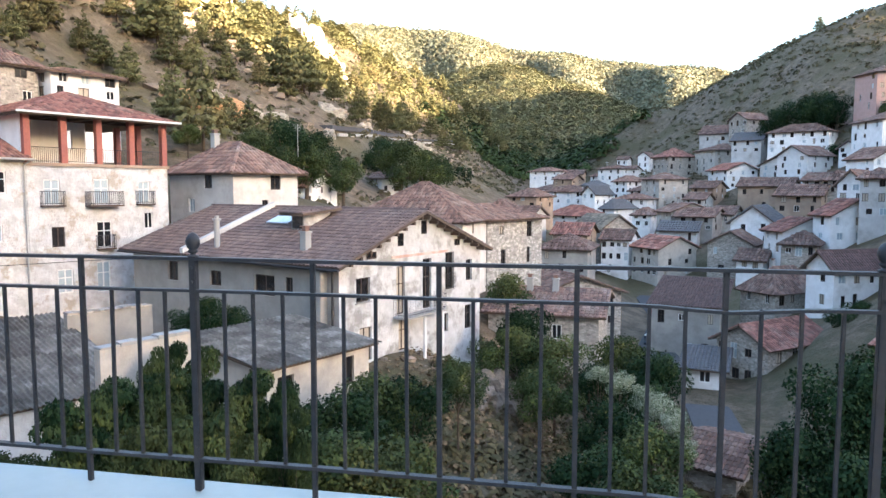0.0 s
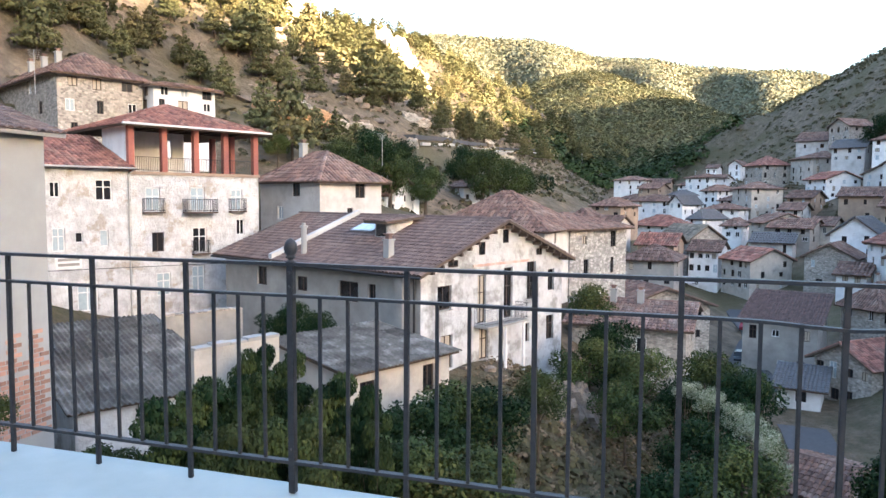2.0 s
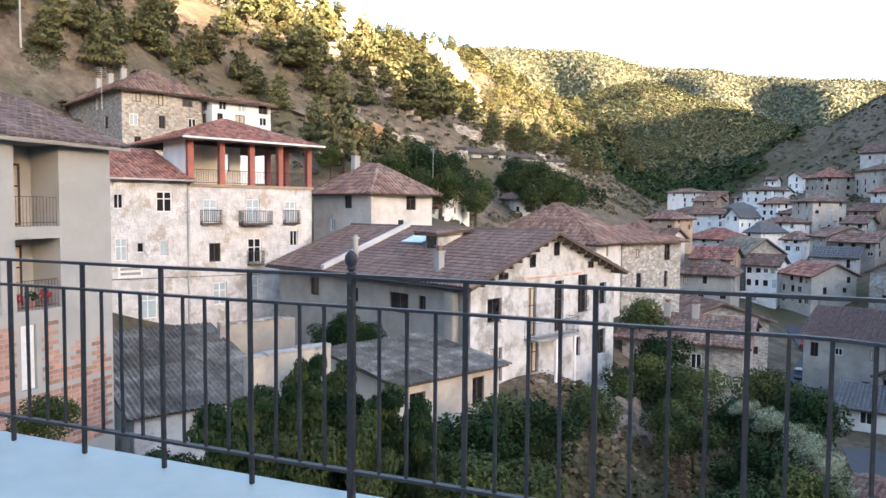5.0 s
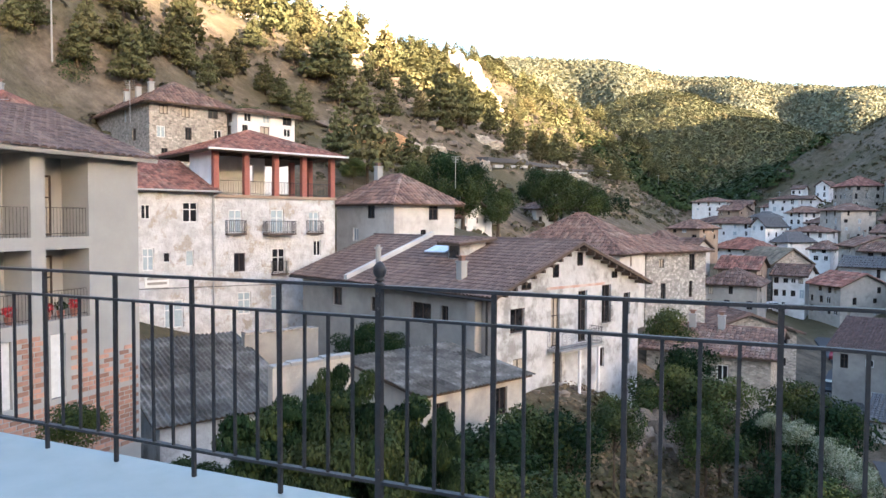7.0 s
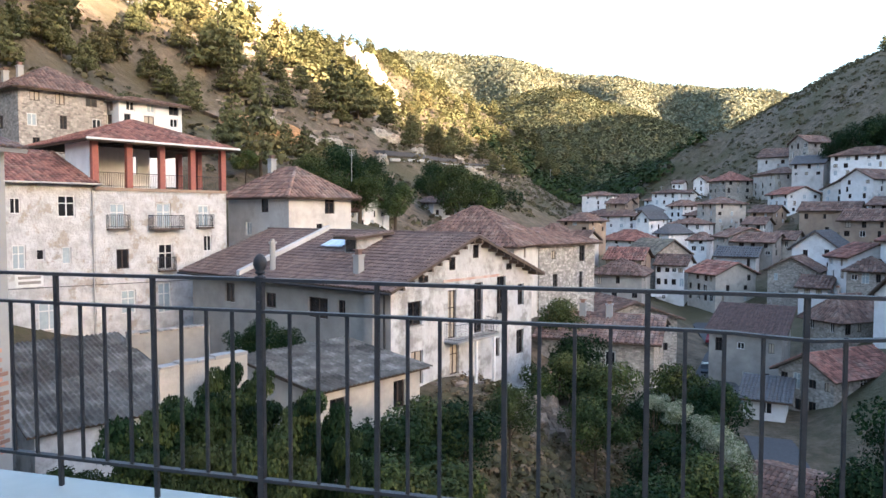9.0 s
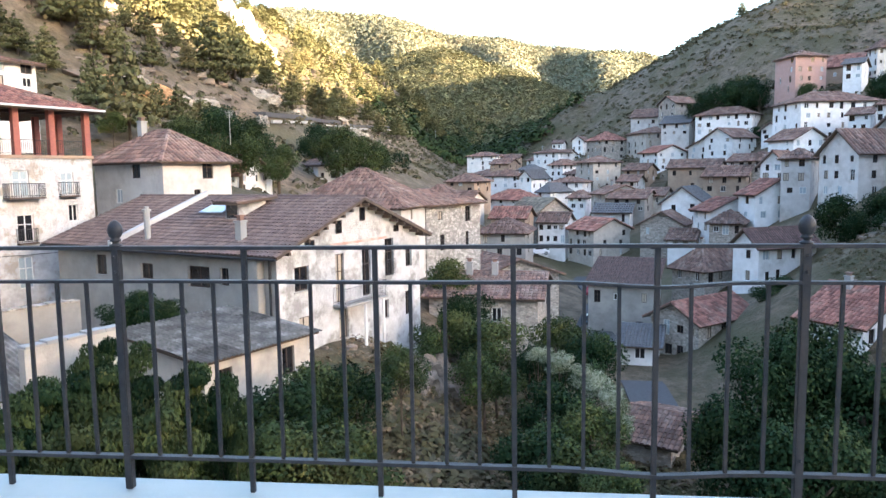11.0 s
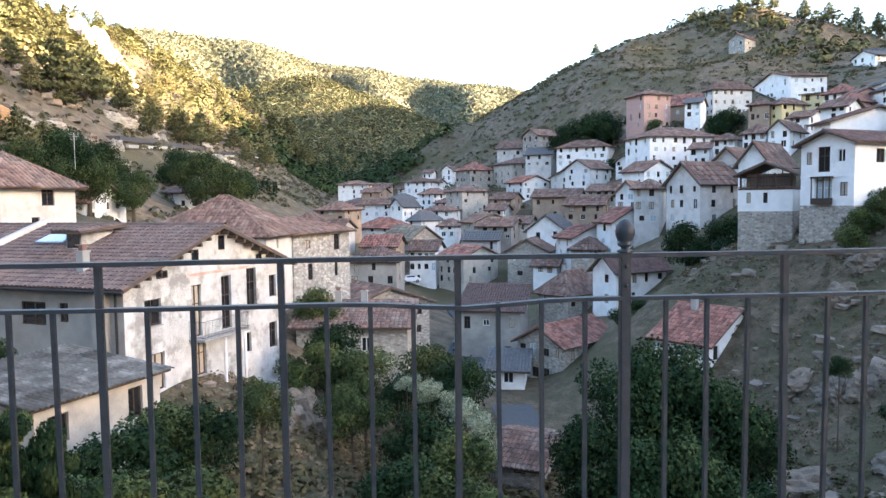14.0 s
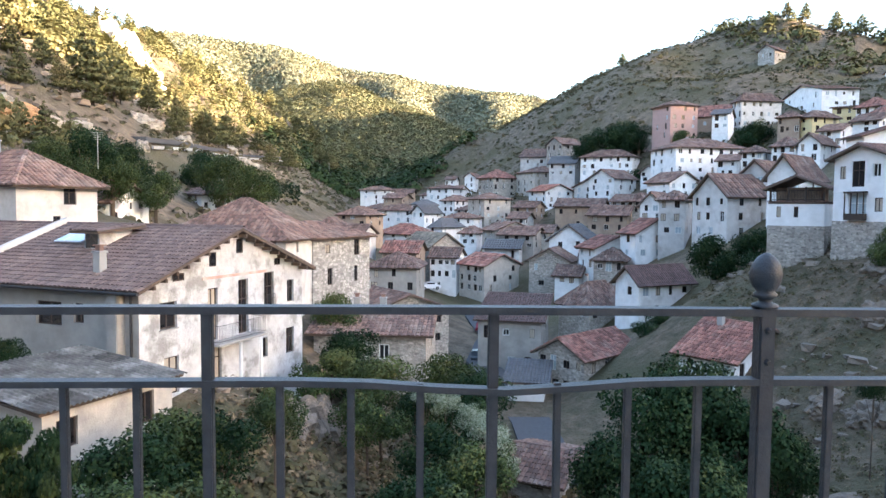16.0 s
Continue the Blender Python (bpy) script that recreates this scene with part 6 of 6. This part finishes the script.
for i in range(34):
    a = rr.uniform(0, 1)
    x, y = 24 + 26 * a + rr.uniform(-4, 12), 18 + 36 * rr.random()
    rock(x, y, ground_at(x, y) - 0.25, rr.uniform(0.8, 2.8), rr.uniform(0.6, 1.6), rr.uniform(0.5, 1.5), ROCK_BROWN, "layered grey rock showing through the dry slope", rr.uniform(0, 90), i + 60)
for i, (x, y, z, s) in enumerate(((-4.2, 33.5, -10.4, 1.9), (-3.0, 36.0, -10.8, 1.8), (-5.0, 31.2, -10.6, 1.5), (-2.0, 38.5, -11.0, 1.5), (-6.2, 29.0, -10.8, 1.2))):
    rock(x, y, z, s * 0.9, s * 0.9, s * 0.95, ROCK_BROWN, "dark weathered rock under the white house", 30 * i, i + 100)


# ---- hillside road, poles, monument ----
def ribbon(name, pts, w, h, lift, material, label, category):
    bm = bmesh.new()
    line = []
    for (ax, ay), (bx, by) in zip(pts, pts[1:]):
        n = max(2, int(math.hypot(bx - ax, by - ay) / 4))
        line += [(ax + (bx - ax) * i / n, ay + (by - ay) * i / n) for i in range(n)]
    line.append(pts[-1])
    zs = np.array([ground_at(*p) for p in line])
    zs = np.convolve(np.pad(zs, 4, "edge"), np.ones(9) / 9, "valid") + lift
    rings = []
    for i, (x, y) in enumerate(line):
        a, b = line[max(0, i - 1)], line[min(len(line) - 1, i + 1)]
        t = Vector((b[0] - a[0], b[1] - a[1], 0)).normalized()
        s = Vector((-t.y, t.x, 0)) * w / 2
        c = Vector((x, y, zs[i]))
        rings.append([bm.verts.new(p) for p in (c - s, c + s, c + s + Vector((0, 0, h)), c - s + Vector((0, 0, h)))])
    for p, q in zip(rings, rings[1:]):
        for i in range(4):
            bm.faces.new((p[i], p[(i + 1) % 4], q[(i + 1) % 4], q[i]))
    bm.faces.new(rings[0])
    bm.faces.new(rings[-1][::-1])
    return tagged(part(name, bm, material), label, category, kind="structure")


ROAD = [(-44, 127), (-44, 143), (-47, 179), (-60, 270), (-56, 306), (-50, 353)]
ribbon("road_wall", ROAD, 0.4, 0.6, 0.0, CONCRETE, "pale retaining wall of the hillside road", "wall")
ribbon("road", [(x - 3.2, y) for x, y in ROAD], 4.0, 0.9, -0.85, ASPHALT, "grey road along the hillside", "road")
ribbon("street", [(12, 44), (12.5, 58), (12, 72), (11, 88), (14, 104), (13, 122)], 3.6, 1.3, -0.9, ASPHALT, "grey village street in the valley", "road")


def pole(x, y, h, r=0.12):
    bm = bmesh.new()
    g = ground_at(x, y)
    rod(bm, (x, y, g - 0.5), (x, y, g + h), r, 8, r * 0.6)
    rod(bm, (x - 0.7, y, g + h - 0.5), (x + 0.7, y, g + h - 0.5), 0.06, 6)
    tagged(part("utility_pole", bm, CONCRETE), "grey concrete utility pole on the slope", "pole", "utility poles")


for q in ((-69.4, 52.1, 8), (-59, 395, 9), (-38, 345, 9), (-14, 300, 9), (12, 290, 9)):
    pole(*q)
bm = bmesh.new()
lathe(bm, [(1.2, 0), (1.0, 1.5), (0.5, 1.7), (0.45, 4.5), (0.6, 5.2), (0.2, 6.2)], 10)
mon = part("monument", bm, ROCK_PALE)
mon.location = (-131.6, 310.7, ground_at(-131.6, 310.7) + 4)
tagged(mon, "small pale stone monument on the crag", "monument")


# ---- lamp with solar panels, parked cars ----
def solar_lamp():
    x, y = -2.4, 38.0
    z = -12.2
    ob = empty("solar_lamp", pose(x, y, z), "thin grey pole with small solar panels on the bank", "lamp")
    bm = bmesh.new()
    rod(bm, (0, 0, -0.8), (0, 0, 1.9), 0.04, 8)
    part("pole", bm, CONCRETE, ob)
    for i in range(3):
        bm = bmesh.new()
        box(bm, -0.28, -0.2, 0, 0.28, 0.2, 0.04, m=pose(-0.62 + 0.62 * i, 0, 1.9 - 0.06 * i, 25, 0, 0), bevel=0.008)
        part("panel", bm, FRAME_WHITE, ob)


solar_lamp()


def car(x, y, z, yaw, paint, label):
    ob = empty("car", pose(x, y, z, 0, 0, yaw), label, "car", "parked cars")
    bm = bmesh.new()
    prof = [(-2.0, 0.35), (-2.05, 0.75), (-1.7, 0.92), (-1.2, 0.98), (-0.7, 1.42), (0.7, 1.45), (1.35, 0.98), (2.0, 0.85), (2.1, 0.45), (2.0, 0.3)]
    a = [bm.verts.new((px, -0.82 if pz < 1.2 else -0.65, pz)) for px, pz in prof]
    b = [bm.verts.new((px, 0.82 if pz < 1.2 else 0.65, pz)) for px, pz in prof]
    bm.faces.new(a)
    bm.faces.new(b[::-1])
    for i in range(len(prof)):
        j = (i + 1) % len(prof)
        bm.faces.new((a[i], b[i], b[j], a[j]))
    part("body", bm, paint, ob)
    bm = bmesh.new()
    box(bm, -0.8, -0.78, 1.02, 0.8, 0.78, 1.36)
    part("window_glass", bm, DARK, ob)
    for wx in (-1.3, 1.3):
        for wy in (-0.8, 0.8):
            bm = bmesh.new()
            rod(bm, (wx, wy - 0.1, 0.32), (wx, wy + 0.1, 0.32), 0.32, 14)
            wh = part("wheel", bm, IRON, ob)
            bm = bmesh.new()
            rod(bm, (wx, wy - 0.11, 0.32), (wx, wy + 0.11, 0.32), 0.18, 10)
            part("rim", bm, CONCRETE, wh)


CAR_WHITE = mat("white_car_paint", (0.7, 0.7, 0.72), (0.66, 0.66, 0.68), 0.25, 2)
CAR_RED = mat("dark_red_car_paint", (0.22, 0.03, 0.04), (0.18, 0.025, 0.03), 0.25, 2)
CAR_DARK = mat("dark_car_paint", (0.03, 0.035, 0.04), (0.025, 0.03, 0.033), 0.25, 2)


def street_car(x, y, yaw, paint, label):
    car(x, y, ground_at(x, y) + 0.45, yaw, paint, label)


street_car(5.5, 130, 20, CAR_WHITE, "white car parked beside the village street")
street_car(13.0, 106, 80, CAR_RED, "dark red car parked in the village street")
street_car(10.8, 90, 85, CAR_DARK, "dark car parked in the village street")


# ---- bushes, creepers and garden trees ----
foliage("ivy", -8.4, 9.4, -4.5, 0.90, LEAF_DARK, "dark green ivy hanging over the old garden wall")
foliage("ivy", -8.4, 9.9, -4.4, 0.90, LEAF, "green ivy hanging over the old garden wall")
foliage("ivy", -8.4, 10.5, -4.4, 0.95, LEAF_DARK, "dark green ivy hanging over the old garden wall")
foliage("ivy", -8.2, 10.9, -4.4, 0.90, LEAF, "green ivy hanging over the old garden wall")
foliage("ivy", -8.1, 11.4, -4.4, 0.90, LEAF_DARK, "dark green ivy hanging over the old garden wall")
foliage("ivy", -7.9, 11.9, -4.4, 0.90, LEAF, "green ivy hanging over the old garden wall")
foliage("ivy", -7.6, 12.2, -4.5, 0.90, LEAF_DARK, "dark green ivy hanging over the old garden wall")
foliage("ivy", -10.3, 15.2, -4.7, 0.60, LEAF, "green ivy hanging over the old garden wall")
foliage("ivy", -10.1, 15.6, -4.7, 0.55, LEAF_DARK, "dark green ivy hanging over the old garden wall")
foliage("ivy", -9.7, 15.7, -4.7, 0.60, LEAF_DARK, "dark green ivy hanging over the old garden wall")
foliage("ivy", -9.0, 15.5, -4.7, 0.80, LEAF, "green ivy hanging over the old garden wall")
foliage("ivy", -7.5, 12.9, -4.9, 0.90, LEAF_DARK, "dark green ivy hanging over the old garden wall")
foliage("ivy", -6.9, 12.7, -4.9, 0.90, LEAF_DARK, "dark green ivy hanging over the old garden wall")
foliage("ivy", -6.3, 12.2, -4.8, 0.85, LEAF, "green ivy hanging over the old garden wall")
foliage("ivy", -6.1, 12.6, -4.6, 0.85, LEAF_DARK, "dark green ivy hanging over the old garden wall")
foliage("ivy", -5.8, 12.9, -4.6, 0.85, LEAF, "green ivy hanging over the old garden wall")
foliage("ivy", -5.4, 12.9, -4.8, 0.70, LEAF_DARK, "dark green ivy hanging over the old garden wall")
foliage("ivy", -4.9, 12.4, -5.3, 0.60, LEAF, "green ivy hanging over the old garden wall")
foliage("ivy", -5.6, 10.8, -5.0, 0.90, LEAF, "green ivy hanging over the old garden wall")
foliage("ivy", -6.5, 10.1, -4.9, 1.00, LEAF, "green ivy hanging over the old garden wall")
foliage("ivy", -7.0, 9.4, -4.8, 1.00, LEAF, "green ivy hanging over the old garden wall")
foliage("ivy", -7.4, 8.6, -4.8, 0.90, LEAF, "green ivy hanging over the old garden wall")
foliage("bush", -7.4, 12.7, -6.5, 1.8, LEAF_DARK, "dark green leafy bush growing on the steep slope")
foliage("bush", -6.1, 13.3, -6.9, 1.8, LEAF, "green leafy bush growing on the steep slope")
foliage("bush", -6.2, 19.8, -7.0, 2, LEAF_DARK, "dark green leafy bush growing on the steep slope")
foliage("bush", -5.6, 22.2, -7.1, 2.1, LEAF, "green leafy bush growing on the steep slope")
foliage("bush", -4.3, 21.7, -7.1, 1.9, LEAF_DARK, "dark green leafy bush growing on the steep slope")
foliage("bush", -4.6, 16.1, -7.5, 2.2, LEAF, "green leafy bush growing on the steep slope")
foliage("bush", -3.6, 17.6, -8.2, 2.2, LEAF_LIGHT, "yellowish green leafy bush growing on the steep slope")
foliage("bush", -5.6, 15.7, -6.7, 1.6, LEAF, "green leafy bush growing on the steep slope")
foliage("bush", -3.4, 26.5, -7.1, 1.4, LEAF, "green leafy bush growing on the steep slope")
foliage("bush", -7.9, 10.4, -6.3, 1.6, LEAF, "green leafy bush growing on the steep slope")
foliage("bush", -10.0, 9.5, -4.9, 0.9, LEAF, "green leafy bush growing on the steep slope")
foliage("bush", -13.3, 9.2, -3.9, 0.9, LEAF_LIGHT, "yellowish green leafy bush growing on the steep slope")
foliage("bush", -15.4, 27.4, -4.9, 1.4, LEAF_DARK, "dark green leafy bush growing on the steep slope")
foliage("bush", -16.6, 27.4, -5.3, 1.3, LEAF_DARK, "dark green leafy bush growing on the steep slope")
foliage("bush", -14.3, 27.3, -5.0, 1.1, LEAF_DARK, "dark green leafy bush growing on the steep slope")
foliage("bush", -2.5, 37.6, -8.3, 2.2, LEAF, "green leafy bush growing on the steep slope")
foliage("tree", -1.1, 38.9, -8.0, 2.4, LEAF_DARK, "dark green leafy tree standing among the houses")
foliage("bush", 0.4, 37.1, -8.7, 2.2, LEAF, "green leafy bush growing on the steep slope")
foliage("bush", -0.1, 32.9, -9.5, 2, LEAF, "green leafy bush growing on the steep slope")
foliage("bush", 2.2, 35.3, -9.7, 2, LEAF_DARK, "dark green leafy bush growing on the steep slope")
foliage("tree", 4.4, 42.9, -10.5, 2.6, LEAF, "green leafy tree standing among the houses")
foliage("tree", 5.9, 40.0, -10.9, 2.6, LEAF_DARK, "dark green leafy tree standing among the houses")
foliage("tree", -3.8, 54.8, -8.0, 2.6, LEAF_LIGHT, "yellowish green leafy tree standing among the houses")
foliage("bush", 2.5, 25.1, -10.6, 2.2, LEAF_DARK, "dark green leafy bush growing on the steep slope")
foliage("bush", 3.9, 23.4, -10.4, 2.2, LEAF, "green leafy bush growing on the steep slope")
foliage("bush", 3.1, 28.4, -9.7, 2, LEAF_DARK, "dark green leafy bush growing on the steep slope")
foliage("bush", 4.6, 26.6, -9.9, 2, LEAF, "green leafy bush growing on the steep slope")
foliage("bush", 4.9, 20.5, -9.9, 1.7, LEAF, "green leafy bush growing on the steep slope")
foliage("creeper", 2.7, 33.5, -8.1, 0.8, FLOWER_WHITE, "white-flowering creeper draped over the hedge")
foliage("creeper", 3.7, 32.2, -8.3, 0.9, FLOWER_WHITE, "white-flowering creeper draped over the hedge")
foliage("creeper", 4.7, 30.8, -8.5, 0.95, FLOWER_WHITE, "white-flowering creeper draped over the hedge")
foliage("creeper", 5.4, 29.4, -8.5, 1, FLOWER_WHITE, "white-flowering creeper draped over the hedge")
foliage("creeper", 5.8, 27.9, -8.8, 0.9, FLOWER_WHITE, "white-flowering creeper draped over the hedge")
foliage("creeper", 6.0, 26.9, -9.5, 0.8, FLOWER_WHITE, "white-flowering creeper draped over the hedge")
foliage("tree", 13.9, 33.4, -9.9, 3.2, LEAF_DARK, "dark green leafy tree standing among the houses")
foliage("tree", 16.7, 34.2, -9.7, 3.4, LEAF_DARK, "dark green leafy tree standing among the houses")
foliage("tree", 17.9, 32.0, -10.9, 3.2, LEAF_DARK, "dark green leafy tree standing among the houses")
foliage("tree", 12.1, 30.4, -12.1, 3, LEAF_DARK, "dark green leafy tree standing among the houses")
foliage("tree", 13.8, 28.2, -12.7, 3.4, LEAF_DARK, "dark green leafy tree standing among the houses")
foliage("tree", 16.8, 29.0, -13.1, 3.2, LEAF_DARK, "dark green leafy tree standing among the houses")
foliage("tree", 19.9, 31.8, -12.1, 2.6, LEAF_DARK, "dark green leafy tree standing among the houses")
foliage("bush", 17.3, 25.9, -13.2, 2.6, LEAF_DARK, "dark green leafy bush growing on the steep slope")
foliage("bush", 27.6, 70.5, -11.2, 2.4, LEAF_DARK, "dark green leafy bush growing on the steep slope")
foliage("tree", 36.2, 76.6, -4.6, 3.4, LEAF_DARK, "dark green leafy tree standing among the houses")
foliage("tree", 41.8, 77.8, -3.7, 3.2, LEAF_DARK, "dark green leafy tree standing among the houses")
foliage("tree", 37.2, 73.3, -5.8, 3, LEAF_DARK, "dark green leafy tree standing among the houses")
foliage("tree", 51.3, 59.8, 5.6, 2.8, LEAF, "green leafy tree standing among the houses")
foliage("bush", 41.2, 53.7, -1.2, 1.9, LEAF, "green leafy bush growing on the steep slope")
foliage("bush", 43.6, 54.5, 0.5, 1.9, LEAF, "green leafy bush growing on the steep slope")
foliage("bush", 39.6, 52.9, -2.4, 1.6, LEAF_LIGHT, "yellowish green leafy bush growing on the steep slope")
foliage("bush", 26.7, 30.0, -9.6, 1.1, LEAF_DARK, "dark green leafy bush growing on the steep slope")
foliage("bush", 27.6, 36.0, -8.7, 1, LEAF_DARK, "dark green leafy bush growing on the steep slope")
foliage("bush", 21.7, 22.5, -11.6, 1.6, LEAF, "green leafy bush growing on the steep slope")
foliage("tree", 88.0, 171.4, 18.7, 5.5, LEAF_DARK, "dark green leafy tree standing among the houses")
foliage("tree", 84.2, 169.7, 18.6, 4, LEAF_DARK, "dark green leafy tree standing among the houses")
foliage("tree", 58.3, 200.9, 19.8, 6, LEAF_DARK, "dark green leafy tree standing among the houses")
foliage("tree", 64.7, 205.5, 21.0, 7, LEAF_DARK, "dark green leafy tree standing among the houses")
foliage("tree", 52.5, 201.2, 18.1, 5, LEAF_DARK, "dark green leafy tree standing among the houses")
foliage("tree", 65.8, 195.4, 20.9, 5, LEAF_DARK, "dark green leafy tree standing among the houses")
foliage("bush", 61.5, 179.8, 8.9, 4, LEAF_DARK, "dark green leafy bush growing on the steep slope")
foliage("bush", 72.8, 179.7, 19.1, 4, LEAF, "green leafy bush growing on the steep slope")
foliage("tree", -42.7, 125.4, 0.7, 7, LEAF, "green leafy tree standing among the houses")
foliage("tree", -38.7, 121.7, 0.4, 5, LEAF, "green leafy tree standing among the houses")
foliage("tree", -29.9, 147.3, 0.9, 7, LEAF_DARK, "dark green leafy tree standing among the houses")
foliage("tree", -27.0, 154.0, 0.5, 7, LEAF_DARK, "dark green leafy tree standing among the houses")
foliage("tree", -33.8, 145.7, 1.7, 5, LEAF_DARK, "dark green leafy tree standing among the houses")
foliage("tree", -50.3, 106.0, 6.2, 6, LEAF_DARK, "dark green leafy tree standing among the houses")
foliage("tree", -46.8, 105.3, 4.7, 5, LEAF_DARK, "dark green leafy tree standing among the houses")
foliage("tree", -45.7, 55.9, 10.3, 2.6, LEAF_LIGHT, "yellowish green leafy tree standing among the houses")
foliage("bush", -37.3, 62.6, 6.5, 1.6, LEAF_LIGHT, "yellowish green leafy bush growing on the steep slope")
foliage("tree", -69.3, 54.6, 16.1, 3.5, LEAF, "green leafy tree standing among the houses")
foliage("tree", -72.9, 55.3, 16.4, 3, LEAF, "green leafy tree standing among the houses")
foliage("tree", -29.2, 62.5, 4.3, 3.0, LEAF, "green leafy tree standing among the houses")
foliage("tree", -28.9, 67.0, 5.4, 3.4, LEAF_DARK, "dark green leafy tree standing among the houses")
foliage("tree", -28.3, 71.6, 3.5, 3.0, LEAF, "green leafy tree standing among the houses")
foliage("tree", -26.5, 78.7, 2.5, 2.8, LEAF, "green leafy tree standing among the houses")
foliage("tree", -31.0, 83.4, 5.2, 3.6, LEAF_DARK, "dark green leafy tree standing among the houses")
foliage("tree", -25.2, 102.0, 4.4, 4.6, LEAF, "green leafy tree standing among the houses")
foliage("tree", -21.8, 106.9, 3.3, 4.4, LEAF, "green leafy tree standing among the houses")
foliage("tree", -32.8, 117.6, 6.6, 4.0, LEAF_DARK, "dark green leafy tree standing among the houses")

# single pines that stand out on the lower hillside
pine(-62, 89, 7.2)
pine(-66, 89, 6.3)
pine(-69, 89, 6.5)
pine(-71, 81, 7.3)
pine(-67, 74, 6.0)
pine(-63, 101, 7.4)
pine(-61, 105, 7.6)
pine(-59, 112, 7.2)
pine(-58, 123, 7.1)
pine(-44, 84, 6.4)
pine(-41, 84, 6.7)
pine(-40, 88, 6.4)
pine(-69, 65, 6.5)
pine(-70, 61, 6.8)
pine(-71, 58, 7.1)
pine(-69, 55, 6.0)
pine(-73, 87, 7.6)
pine(-68, 102, 7.1)
pine(-69, 113, 7.0)
pine(-69, 122, 6.7)
pine(-55, 129, 6.7)
pine(-62, 158, 8.1)
pine(-62, 175, 8.8)
pine(-64, 207, 10.2)
pine(-60, 212, 9.3)
pine(-68, 265, 11.5)
pine(-39, 89, 6.0)
pine(-69, 72, 6.8)
pine(-70, 70, 6.8)
pine(-76, 95, 7.0)
pine(-72, 101, 7.2)
pine(-67, 288, 11.1)
pine(-62, 297, 11.4)
pine(-92, 283, 12.6)
pine(-94, 260, 11.7)
pine(-67, 135, 7.2)
pine(-67, 125, 6.8)
pine(-72, 52, 6.1)
pine(-71, 49, 6.0)
